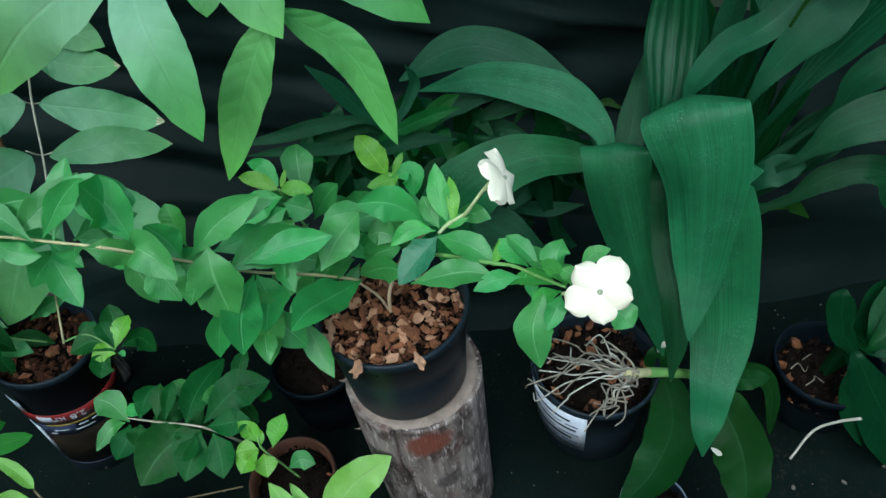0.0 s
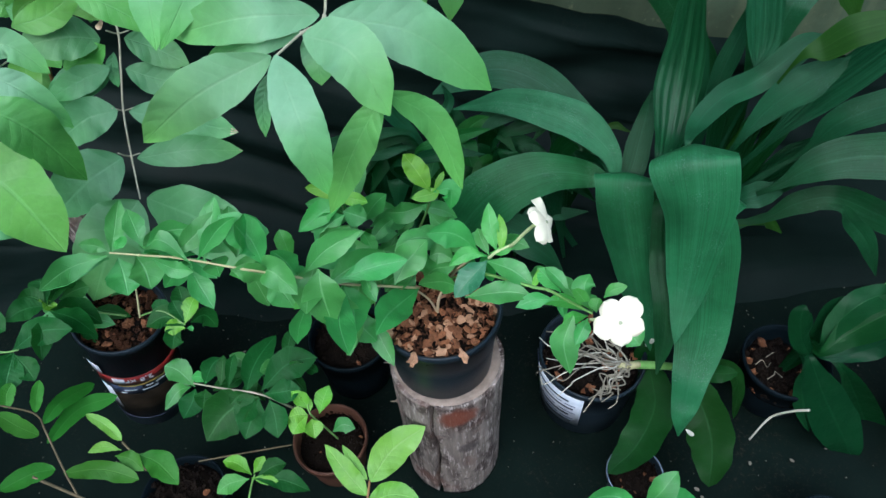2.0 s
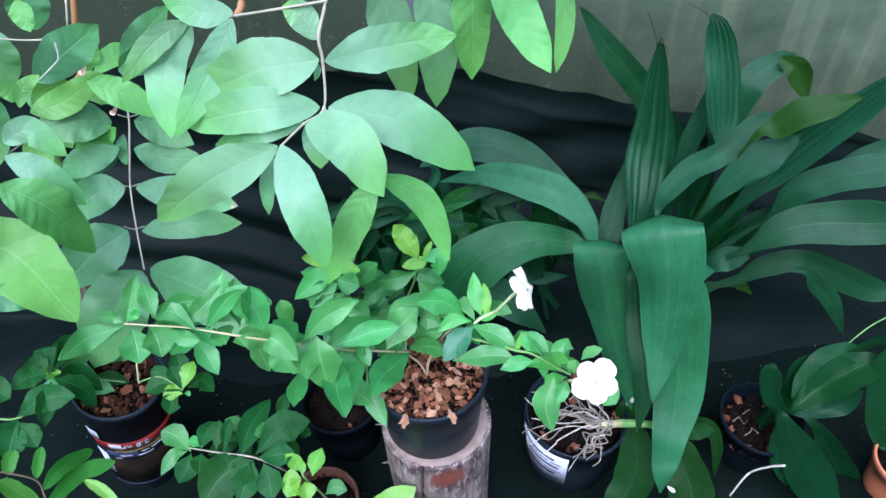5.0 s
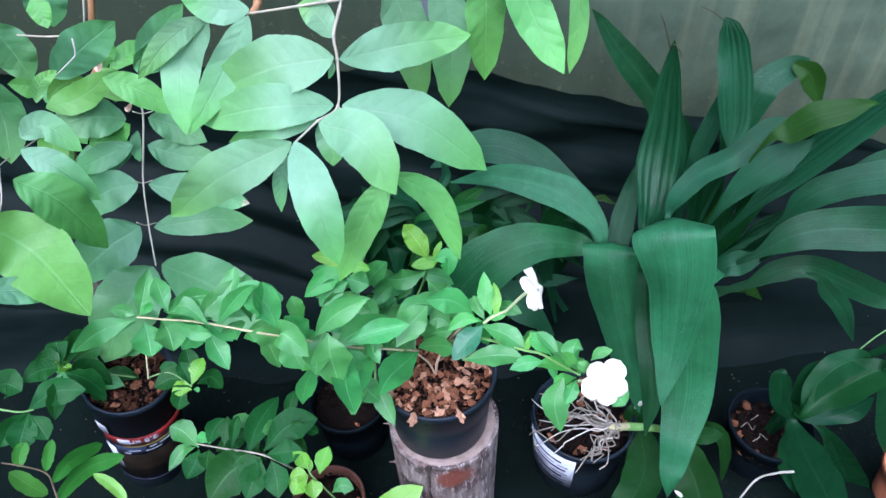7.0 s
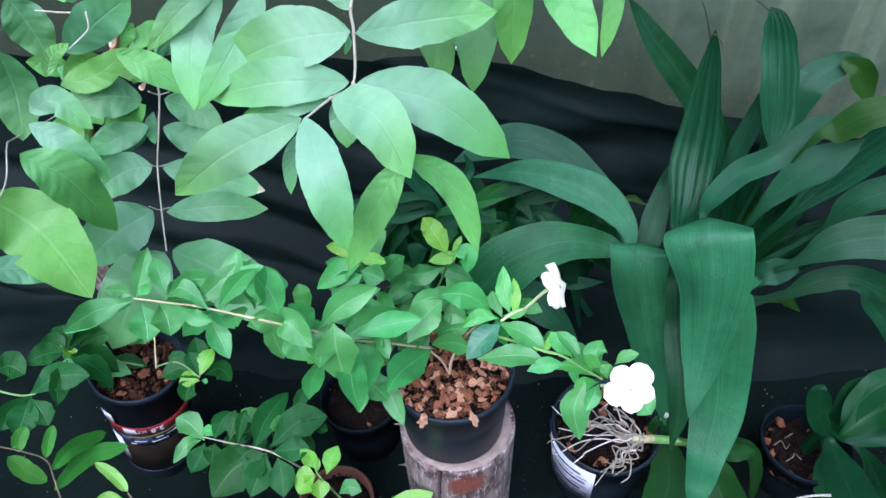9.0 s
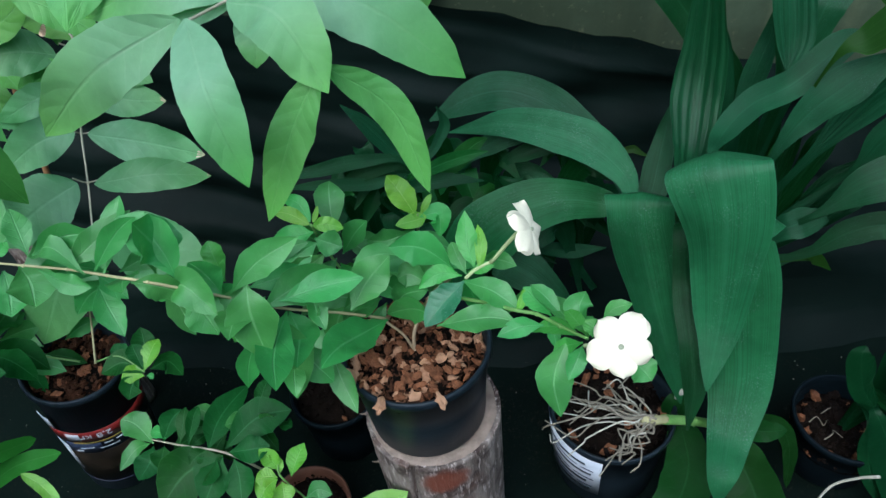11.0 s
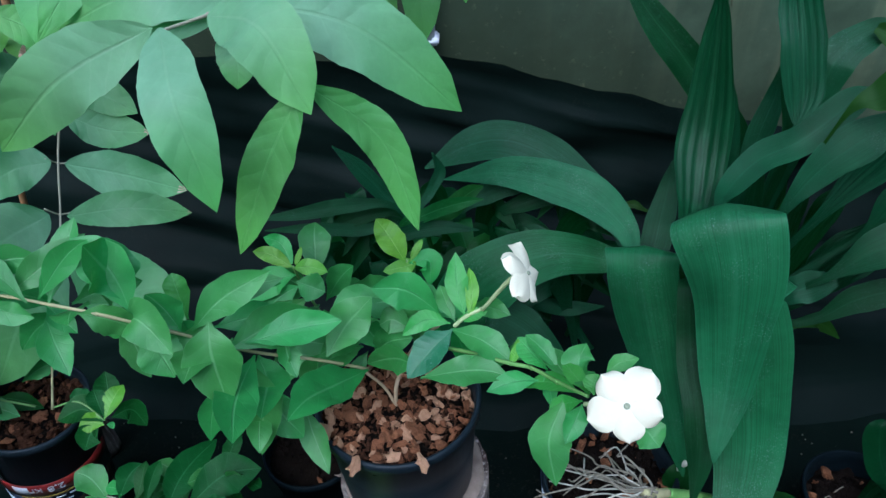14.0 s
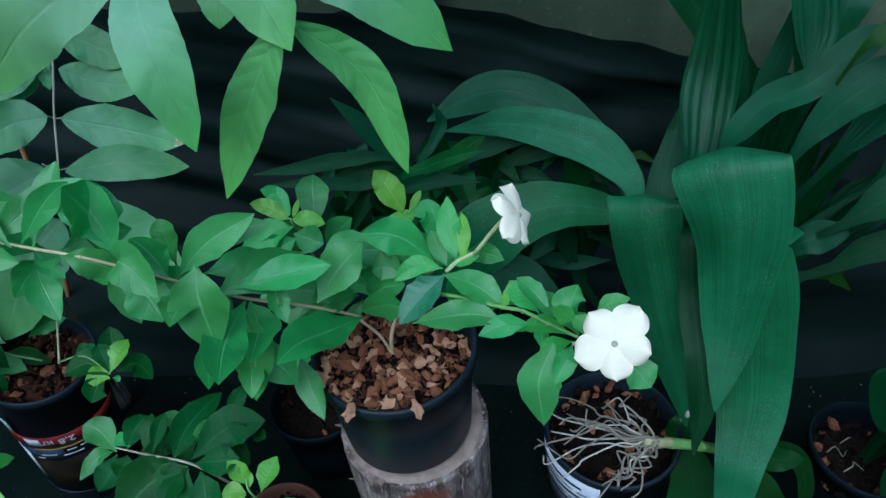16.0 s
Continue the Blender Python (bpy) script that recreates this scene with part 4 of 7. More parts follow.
leaf(gardenia, [(-0.057, 0.613, 0.538), (-0.056, 0.605, 0.527), (-0.049, 0.593, 0.517)], 0.0156, OBOVATE, SHRUB)
leaf(gardenia, [(-0.013, 0.648, 0.456), (-0.032, 0.602, 0.492), (-0.047, 0.556, 0.532)], 0.0331, OBOVATE, SHRUB)
leaf(gardenia, [(-0.081, 0.613, 0.477), (-0.070, 0.595, 0.470), (-0.056, 0.589, 0.452)], 0.0285, OBOVATE, SHRUB)
leaf(gardenia, [(-0.063, 0.622, 0.441), (-0.055, 0.603, 0.429), (-0.042, 0.582, 0.416)], 0.0214, OBOVATE, SHRUB)
leaf(gardenia, [(-0.033, 0.616, 0.509), (-0.019, 0.633, 0.524), (0.001, 0.644, 0.542)], 0.0319, OBOVATE, SHRUB)
leaf(gardenia, [(0.010, 0.660, 0.523), (-0.012, 0.656, 0.531), (-0.032, 0.645, 0.528)], 0.0187, OBOVATE, SHRUB)
leaf(gardenia, [(0.050, 0.650, 0.516), (0.028, 0.651, 0.539), (0.001, 0.647, 0.551)], 0.0287, OBOVATE, SHRUB)
leaf(gardenia, [(0.057, 0.643, 0.514), (0.039, 0.644, 0.517), (0.021, 0.636, 0.512)], 0.0153, OBOVATE, YOUNG_SHRUB)
leaf(gardenia, [(0.059, 0.638, 0.513), (0.043, 0.624, 0.507), (0.025, 0.610, 0.492)], 0.0258, OBOVATE, DUSTY)
leaf(gardenia, [(0.032, 0.616, 0.497), (0.014, 0.632, 0.487), (-0.013, 0.649, 0.463)], 0.0255, OBOVATE, SHRUB)
leaf(gardenia, [(0.057, 0.639, 0.512), (0.081, 0.621, 0.519), (0.101, 0.608, 0.510)], 0.0230, OBOVATE, SHRUB)
leaf(gardenia, [(0.035, 0.608, 0.494), (0.068, 0.602, 0.509), (0.099, 0.598, 0.514)], 0.0234, OBOVATE, SHRUB)
leaf(gardenia, [(0.068, 0.641, 0.523), (0.063, 0.656, 0.538), (0.062, 0.678, 0.553)], 0.0174, OBOVATE, YOUNG_SHRUB)
leaf(gardenia, [(0.072, 0.640, 0.525), (0.074, 0.653, 0.538), (0.072, 0.670, 0.545)], 0.0100, LANCE, YOUNG)
leaf(gardenia, [(0.062, 0.643, 0.518), (0.073, 0.640, 0.525), (0.085, 0.642, 0.530)], 0.0098, OBOVATE, YOUNG_SHRUB)
leaf(gardenia, [(0.061, 0.642, 0.516), (0.054, 0.652, 0.528), (0.050, 0.659, 0.542)], 0.0137, OBOVATE, SHRUB)
leaf(gardenia, [(0.027, 0.649, 0.499), (0.013, 0.654, 0.507), (0.001, 0.654, 0.505)], 0.0238, OBOVATE, SHRUB)
leaf(gardenia, [(0.004, 0.656, 0.466), (-0.011, 0.660, 0.490), (-0.017, 0.658, 0.502)], 0.0248, OBOVATE, SHRUB)
leaf(gardenia, [(0.040, 0.651, 0.497), (0.030, 0.661, 0.512), (0.008, 0.660, 0.526)], 0.0221, OBOVATE, SHRUB)
leaf(gardenia, [(-0.007, 0.659, 0.457), (0.005, 0.651, 0.485), (0.027, 0.646, 0.496)], 0.0247, OBOVATE, SHRUB)
leaf(gardenia, [(0.124, 0.589, 0.524), (0.114, 0.604, 0.525), (0.105, 0.616, 0.529)], 0.0163, OBOVATE, YOUNG_SHRUB)
leaf(gardenia, [(0.100, 0.601, 0.517), (0.103, 0.606, 0.521), (0.106, 0.614, 0.528)], 0.0064, LANCE, YOUNG)
leaf(gardenia, [(0.135, 0.572, 0.536), (0.129, 0.590, 0.532), (0.121, 0.604, 0.532)], 0.0158, OBOVATE, SHRUB)
leaf(gardenia, [(0.145, 0.558, 0.538), (0.142, 0.581, 0.539), (0.148, 0.590, 0.549)], 0.0213, OBOVATE, SHRUB)
leaf(gardenia, [(0.145, 0.552, 0.546), (0.139, 0.569, 0.542), (0.133, 0.587, 0.537)], 0.0118, OBOVATE, YOUNG_SHRUB)
leaf(gardenia, [(0.141, 0.555, 0.542), (0.126, 0.579, 0.524), (0.109, 0.590, 0.512)], 0.0143, OBOVATE, YOUNG_SHRUB)
leaf(gardenia, [(0.118, 0.586, 0.517), (0.102, 0.590, 0.511), (0.083, 0.589, 0.504)], 0.0156, OBOVATE, SHRUB)
leaf(gardenia, [(0.141, 0.551, 0.541), (0.131, 0.558, 0.528), (0.122, 0.557, 0.519)], 0.0125, OBOVATE, YOUNG_SHRUB)
leaf(gardenia, [(0.132, 0.561, 0.530), (0.121, 0.539, 0.519), (0.122, 0.508, 0.520)], 0.0259, OBOVATE, SHRUB)
leaf(gardenia, [(0.141, 0.550, 0.539), (0.137, 0.544, 0.531), (0.130, 0.534, 0.523)], 0.0142, OBOVATE, SHRUB)
leaf(gardenia, [(0.147, 0.549, 0.549), (0.148, 0.556, 0.551), (0.151, 0.561, 0.555)], 0.0140, OBOVATE, YOUNG_SHRUB)
leaf(gardenia, [(0.156, 0.564, 0.549), (0.164, 0.568, 0.555), (0.176, 0.569, 0.559)], 0.0110, OBOVATE, YOUNG_SHRUB)
leaf(gardenia, [(0.172, 0.543, 0.533), (0.180, 0.538, 0.526), (0.186, 0.531, 0.521)], 0.0216, OBOVATE, SHRUB)
leaf(gardenia, [(-0.252, 0.573, 0.625), (-0.275, 0.558, 0.630), (-0.285, 0.530, 0.640)], 0.0206, OBOVATE, SHRUB)
leaf(gardenia, [(-0.249, 0.574, 0.626), (-0.243, 0.588, 0.642), (-0.237, 0.603, 0.660)], 0.0157, OBOVATE, SHRUB)
leaf(gardenia, [(-0.226, 0.581, 0.624), (-0.230, 0.591, 0.638), (-0.233, 0.599, 0.651)], 0.0176, OBOVATE, SHRUB)
leaf(gardenia, [(-0.224, 0.582, 0.623), (-0.209, 0.593, 0.627), (-0.186, 0.599, 0.626)], 0.0205, OBOVATE, SHRUB)
leaf(gardenia, [(-0.206, 0.581, 0.610), (-0.188, 0.594, 0.620), (-0.164, 0.614, 0.631)], 0.0196, OBOVATE, SHRUB)
leaf(gardenia, [(-0.181, 0.578, 0.605), (-0.175, 0.600, 0.624), (-0.170, 0.620, 0.640)], 0.0204, OBOVATE, SHRUB)
leaf(gardenia, [(-0.251, 0.575, 0.628), (-0.259, 0.576, 0.634), (-0.269, 0.573, 0.640)], 0.0128, OBOVATE, SHRUB)
leaf(gardenia, [(-0.231, 0.575, 0.621), (-0.225, 0.568, 0.611), (-0.221, 0.555, 0.601)], 0.0305, OBOVATE, SHRUB)
leaf(gardenia, [(-0.221, 0.576, 0.615), (-0.206, 0.574, 0.602), (-0.192, 0.575, 0.600)], 0.0148, OBOVATE, SHRUB)
leaf(gardenia, [(-0.253, 0.583, 0.609), (-0.249, 0.571, 0.599), (-0.246, 0.558, 0.590)], 0.0294, OBOVATE, SHRUB)
leaf(gardenia, [(-0.247, 0.577, 0.628), (-0.241, 0.581, 0.631), (-0.237, 0.585, 0.634)], 0.0079, LANCE, YOUNG_SHRUB)
leaf(gardenia, [(-0.154, 0.585, 0.580), (-0.127, 0.572, 0.597), (-0.106, 0.560, 0.579)], 0.0258, OBOVATE, SHRUB)
leaf(gardenia, [(-0.091, 0.585, 0.580), (-0.089, 0.570, 0.565), (-0.085, 0.560, 0.533)], 0.0362, OBOVATE, SHRUB)
leaf(gardenia, [(-0.082, 0.600, 0.524), (-0.076, 0.585, 0.497), (-0.085, 0.575, 0.454)], 0.0280, OBOVATE, SHRUB)
leaf(gardenia, [(-0.124, 0.630, 0.470), (-0.142, 0.625, 0.434), (-0.152, 0.620, 0.406)], 0.0230, OBOVATE, SHRUB)
leaf(gardenia, [(-0.107, 0.590, 0.567), (-0.085, 0.600, 0.586), (-0.053, 0.610, 0.600)], 0.0245, OBOVATE, SHRUB)
leaf(gardenia, [(-0.080, 0.600, 0.543), (-0.049, 0.610, 0.546), (-0.017, 0.620, 0.543)], 0.0248, OBOVATE, SHRUB)
leaf(gardenia, [(-0.134, 0.580, 0.594), (-0.142, 0.590, 0.621), (-0.163, 0.600, 0.645)], 0.0293, OBOVATE, SHRUB)
leaf(gardenia, [(-0.254, 0.575, 0.619), (-0.287, 0.570, 0.611), (-0.321, 0.565, 0.593)], 0.0180, OBOVATE, SHRUB)
leaf(gardenia, [(-0.191, 0.575, 0.609), (-0.211, 0.585, 0.627), (-0.235, 0.590, 0.616)], 0.0171, OBOVATE, SHRUB)
# -- shrub seedling behind the log --
seedling = thing("shrub_seedling", "upright green shrub seedling with pale young tips in a dark pot", "shrub")
stem(seedling, [(-0.103, 0.800, 0.134), (-0.096, 0.820, 0.247), (-0.101, 0.830, 0.316), (-0.116, 0.830, 0.372), (-0.118, 0.817, 0.421)], 0.0025, 0.0013, GREEN_STEM)
stem(seedling, [(-0.103, 0.800, 0.134), (-0.049, 0.860, 0.240), (-0.013, 0.870, 0.328), (-0.001, 0.844, 0.403)], 0.0025, 0.0013, GREEN_STEM)
leaf(seedling, [(-0.005, 0.846, 0.402), (-0.023, 0.877, 0.410), (-0.037, 0.887, 0.428)], 0.0316, LANCE, YOUNG)
leaf(seedling, [(0.003, 0.844, 0.403), (0.010, 0.851, 0.413), (0.016, 0.860, 0.419)], 0.0086, LANCE, YOUNG)
leaf(seedling, [(0.009, 0.841, 0.401), (-0.006, 0.842, 0.395), (-0.029, 0.843, 0.388)], 0.0187, LANCE, YOUNG)
leaf(seedling, [(0.001, 0.842, 0.400), (0.023, 0.844, 0.402), (0.023, 0.831, 0.380)], 0.0278, OBOVATE, YOUNG_SHRUB)
leaf(seedling, [(-0.120, 0.817, 0.421), (-0.141, 0.824, 0.432), (-0.158, 0.822, 0.439)], 0.0173, LANCE, YOUNG)
leaf(seedling, [(-0.119, 0.819, 0.423), (-0.132, 0.835, 0.438), (-0.148, 0.835, 0.447)], 0.0178, LANCE, YOUNG_SHRUB)
leaf(seedling, [(-0.116, 0.816, 0.420), (-0.100, 0.817, 0.420), (-0.082, 0.815, 0.414)], 0.0183, LANCE, YOUNG)
leaf(seedling, [(-0.116, 0.819, 0.422), (-0.113, 0.826, 0.427), (-0.111, 0.836, 0.432)], 0.0062, LANCE, YOUNG)
leaf(seedling, [(-0.115, 0.811, 0.415), (-0.138, 0.805, 0.413), (-0.170, 0.783, 0.399)], 0.0311, OBOVATE, YOUNG_SHRUB)
leaf(seedling, [(-0.115, 0.806, 0.410), (-0.100, 0.803, 0.405), (-0.085, 0.802, 0.397)], 0.0308, OBOVATE, SHRUB)
leaf(seedling, [(-0.112, 0.803, 0.406), (-0.133, 0.795, 0.398), (-0.152, 0.780, 0.384)], 0.0333, OBOVATE, SHRUB)
leaf(seedling, [(-0.104, 0.797, 0.395), (-0.129, 0.785, 0.382), (-0.153, 0.775, 0.377)], 0.0334, OBOVATE, SHRUB)
leaf(seedling, [(-0.085, 0.786, 0.361), (-0.108, 0.779, 0.361), (-0.139, 0.767, 0.350)], 0.0337, OBOVATE, SHRUB)
leaf(seedling, [(-0.080, 0.778, 0.334), (-0.105, 0.769, 0.309), (-0.116, 0.771, 0.245)], 0.0355, OBOVATE, SHRUB)
leaf(seedling, [(-0.006, 0.835, 0.386), (-0.038, 0.827, 0.379), (-0.060, 0.818, 0.389)], 0.0314, OBOVATE, SHRUB)
leaf(seedling, [(-0.007, 0.828, 0.376), (0.011, 0.816, 0.361), (0.036, 0.816, 0.359)], 0.0314, OBOVATE, SHRUB)
leaf(seedling, [(-0.021, 0.798, 0.345), (-0.039, 0.793, 0.343), (-0.065, 0.780, 0.331)], 0.0339, OBOVATE, SHRUB)
leaf(seedling, [(-0.098, 0.779, 0.352), (-0.119, 0.780, 0.369), (-0.156, 0.763, 0.355)], 0.0338, OBOVATE, SHRUB)
# -- pinnate-leaved tree branches hanging over the pots --
branch = thing("pinnate_branch", "hanging tree branch with large pale green pinnate leaflets", "branch")
stem(branch, [(-0.034, 0.831, 0.912), (-0.052, 0.804, 0.845), (-0.061, 0.777, 0.812), (-0.071, 0.766, 0.784), (-0.070, 0.758, 0.764), (-0.074, 0.743, 0.724), (-0.090, 0.718, 0.725), (-0.105, 0.678, 0.731)], 0.0019, 0.0010, BARK_TWIG)
stem(branch, [(-0.074, 0.743, 0.724), (-0.053, 0.720, 0.695), (-0.026, 0.681, 0.682)], 0.0010, 0.0008, BARK_TWIG)
leaf(branch, [(-0.068, 0.758, 0.764), (-0.009, 0.783, 0.762), (0.055, 0.797, 0.762)], 0.0430, LANCE, PALE)
leaf(branch, [(-0.073, 0.758, 0.766), (-0.129, 0.748, 0.764), (-0.198, 0.762, 0.730)], 0.0540, LANCE, PALE)
leaf(branch, [(-0.070, 0.743, 0.724), (0.002, 0.745, 0.700), (0.069, 0.753, 0.630)], 0.0540, LANCE, PALE)
leaf(branch, [(-0.078, 0.743, 0.725), (-0.136, 0.723, 0.739), (-0.215, 0.752, 0.707)], 0.0410, LANCE, PALE)
leaf(branch, [(-0.088, 0.712, 0.727), (-0.047, 0.682, 0.729), (-0.020, 0.660, 0.682)], 0.0477, LANCE, PALE)
leaf(branch, [(-0.094, 0.733, 0.715), (-0.136, 0.722, 0.715), (-0.190, 0.750, 0.682)], 0.0228, LANCE, PALE)
leaf(branch, [(-0.106, 0.672, 0.736), (-0.170, 0.662, 0.710), (-0.234, 0.668, 0.659)], 0.0450, LANCE, PALE)
leaf(branch, [(-0.104, 0.676, 0.734), (-0.083, 0.621, 0.713), (-0.072, 0.606, 0.650)], 0.0375, LANCE, PALE)
leaf(branch, [(-0.025, 0.670, 0.696), (-0.053, 0.655, 0.652), (-0.084, 0.642, 0.587)], 0.0315, LANCE, PALE_WARM)
leaf(branch, [(-0.024, 0.680, 0.692), (0.016, 0.690, 0.645), (0.037, 0.672, 0.580)], 0.0285, LANCE, PALE_WARM)
leaf(branch, [(-0.125, 0.714, 0.690), (-0.137, 0.711, 0.662), (-0.138, 0.692, 0.638)], 0.0154, LANCE, PALE)
leaf(branch, [(-0.072, 0.765, 0.782), (-0.084, 0.770, 0.803), (-0.099, 0.771, 0.812)], 0.0266, LANCE, PALE)
leaf(branch, [(-0.077, 0.765, 0.759), (-0.077, 0.762, 0.752), (-0.081, 0.758, 0.744)], 0.0061, LANCE, PALE)
leaf(branch, [(-0.095, 0.753, 0.701), (-0.085, 0.734, 0.690), (-0.083, 0.715, 0.674)], 0.0283, LANCE, PALE)
leaf(branch, [(-0.026, 0.860, 0.797), (-0.009, 0.870, 0.728), (0.002, 0.880, 0.635)], 0.0487, LANCE, PALE)
leaf(branch, [(0.026, 0.850, 0.813), (0.037, 0.860, 0.724), (0.032, 0.870, 0.632)], 0.0445, LANCE, PALE)
leaf(branch, [(0.074, 0.857, 0.818), (0.073, 0.852, 0.752), (0.073, 0.856, 0.675)], 0.0423, LANCE, PALE_WARM)
leaf(branch, [(0.087, 0.834, 0.837), (0.116, 0.826, 0.769), (0.149, 0.797, 0.715)], 0.0424, LANCE, PALE_WARM)
leaf(branch, [(0.154, 0.827, 0.822), (0.163, 0.819, 0.759), (0.157, 0.810, 0.707)], 0.0191, LANCE, PALE_WARM)
stem(branch, [(-0.047, 0.814, 0.855), (0.019, 0.844, 0.833), (0.082, 0.836, 0.834), (0.154, 0.827, 0.824)], 0.0016, 0.0012, BARK_TWIG)
leaf(branch, [(-0.190, 0.792, 0.792), (-0.229, 0.790, 0.744), (-0.221, 0.731, 0.706)], 0.0386, LANCE, PALE)
leaf(branch, [(-0.149, 0.784, 0.797), (-0.175, 0.760, 0.759), (-0.214, 0.725, 0.711)], 0.0320, LANCE, PALE)
leaf(branch, [(-0.192, 0.792, 0.793), (-0.229, 0.788, 0.775), (-0.267, 0.775, 0.742)], 0.0240, LANCE, PALE)
leaf(branch, [(-0.147, 0.785, 0.802), (-0.178, 0.785, 0.805), (-0.205, 0.782, 0.822)], 0.0279, LANCE, PALE)
stem(branch, [(-0.061, 0.777, 0.812), (-0.100, 0.771, 0.810), (-0.145, 0.785, 0.799), (-0.192, 0.792, 0.793)], 0.0014, 0.001, BARK_TWIG)
stem(branch, [(-0.130, 0.812, 0.830), (-0.141, 0.796, 0.803), (-0.145, 0.785, 0.799)], 0.004, 0.003, BROWN_STEM)
# -- young tree of the same kind behind the pot at the side --
sapling = thing("pinnate_sapling", "young tree with pinnate green leaves and dry brown leaf tips", "sapling")
stem(sapling, [(-0.700, 1.100, 0.000), (-0.620, 1.100, 0.300), (-0.540, 1.060, 0.520), (-0.432, 1.000, 0.625), (-0.416, 1.000, 0.677), (-0.384, 1.000, 0.761), (-0.346, 1.000, 0.846)], 0.005, 0.004, BROWN_STEM)
stem(sapling, [(-0.432, 1.000, 0.625), (-0.402, 0.990, 0.599), (-0.378, 0.970, 0.585), (-0.386, 0.946, 0.537), (-0.394, 0.921, 0.494), (-0.388, 0.877, 0.453), (-0.369, 0.820, 0.434)], 0.0015, 0.0010, BARK_TWIG)
leaf(sapling, [(-0.372, 0.964, 0.572), (-0.343, 0.968, 0.553), (-0.304, 0.961, 0.530)], 0.0422, LANCE, MIDGREEN)
leaf(sapling, [(-0.380, 0.948, 0.538), (-0.341, 0.948, 0.519), (-0.291, 0.948, 0.512)], 0.0423, LANCE, MIDGREEN, dry=True)
leaf(sapling, [(-0.388, 0.922, 0.491), (-0.321, 0.915, 0.479), (-0.254, 0.913, 0.456)], 0.0491, LANCE, MIDGREEN, dry=True)
leaf(sapling, [(-0.382, 0.878, 0.450), (-0.313, 0.883, 0.455), (-0.253, 0.904, 0.431)], 0.0405, LANCE, MIDGREEN, dry=True)
leaf(sapling, [(-0.400, 0.919, 0.496), (-0.438, 0.904, 0.496), (-0.478, 0.873, 0.478)], 0.0521, LANCE, MIDGREEN)
leaf(sapling, [(-0.398, 0.874, 0.456), (-0.438, 0.844, 0.446), (-0.475, 0.798, 0.431)], 0.0720, LANCE, MIDGREEN)
leaf(sapling, [(-0.395, 0.946, 0.540), (-0.451, 0.948, 0.520), (-0.483, 0.917, 0.511)], 0.0456, LANCE, MIDGREEN)
leaf(sapling, [(-0.388, 0.953, 0.559), (-0.396, 0.945, 0.539), (-0.394, 0.937, 0.519)], 0.0154, LANCE, MIDGREEN)
leaf(sapling, [(-0.380, 0.831, 0.420), (-0.416, 0.792, 0.388), (-0.471, 0.759, 0.302)], 0.0871, LANCE, MIDGREEN)
leaf(sapling, [(-0.369, 0.834, 0.421), (-0.282, 0.780, 0.429), (-0.213, 0.731, 0.397)], 0.0763, LANCE, MIDGREEN)
leaf(sapling, [(-0.492, 0.880, 0.688), (-0.500, 0.880, 0.635), (-0.507, 0.860, 0.583)], 0.0505, LANCE, MIDGREEN)
leaf(sapling, [(-0.471, 1.020, 0.743), (-0.469, 1.020, 0.710), (-0.473, 1.020, 0.678)], 0.0487, LANCE, MIDGREEN)
leaf(sapling, [(-0.539, 1.000, 0.697), (-0.530, 1.000, 0.658), (-0.524, 1.000, 0.614)], 0.0539, LANCE, MIDGREEN)
leaf(sapling, [(-0.453, 1.000, 0.595), (-0.489, 1.000, 0.584), (-0.521, 1.000, 0.599)], 0.0452, LANCE, MIDGREEN)
stem(sapling, [(-0.540, 1.060, 0.520), (-0.520, 0.940, 0.560), (-0.500, 0.840, 0.600), (-0.452, 0.770, 0.640), (-0.443, 0.730, 0.622), (-0.471, 0.700, 0.588)], 0.0009, 0.0007, BARK_TWIG)
stem(sapling, [(-0.416, 1.000, 0.677), (-0.470, 1.000, 0.675), (-0.512, 1.000, 0.679)], 0.0014, 0.001, BARK_TWIG)
leaf(sapling, [(-0.431, 0.790, 0.654), (-0.402, 0.790, 0.626), (-0.382, 0.800, 0.569)], 0.0338, LANCE, PALE)
leaf(sapling, [(-0.434, 0.760, 0.638), (-0.405, 0.770, 0.593), (-0.404, 0.800, 0.490)], 0.0524, LANCE, PALE_WARM)
leaf(sapling, [(-0.483, 0.739, 0.601), (-0.444, 0.735, 0.550), (-0.358, 0.654, 0.534)], 0.0785, LANCE, MID_WARM)
leaf(sapling, [(-0.483, 0.677, 0.551), (-0.455, 0.696, 0.532), (-0.426, 0.703, 0.512)], 0.0313, LANCE, MIDGREEN)
leaf(sapling, [(-0.416, 0.880, 0.686), (-0.380, 0.900, 0.710), (-0.341, 0.920, 0.731)], 0.0493, LANCE, MIDGREEN)
leaf(sapling, [(-0.422, 0.840, 0.680), (-0.413, 0.850, 0.698), (-0.395, 0.860, 0.707)], 0.0159, LANCE, PALE_WARM)
leaf(sapling, [(-0.477, 0.930, 0.615), (-0.433, 0.940, 0.623), (-0.383, 0.950, 0.652)], 0.0366, LANCE, MID_WARM)
leaf(sapling, [(-0.400, 0.960, 0.574), (-0.432, 0.940, 0.592), (-0.480, 0.920, 0.593)], 0.0541, LANCE, MIDGREEN)
leaf(sapling, [(-0.372, 0.900, 0.673), (-0.337, 0.900, 0.653), (-0.298, 0.900, 0.619)], 0.0348, LANCE, MID_WARM)
leaf(sapling, [(-0.447, 0.820, 0.649), (-0.420, 0.830, 0.656), (-0.393, 0.830, 0.619)], 0.0328, LANCE, PALE)
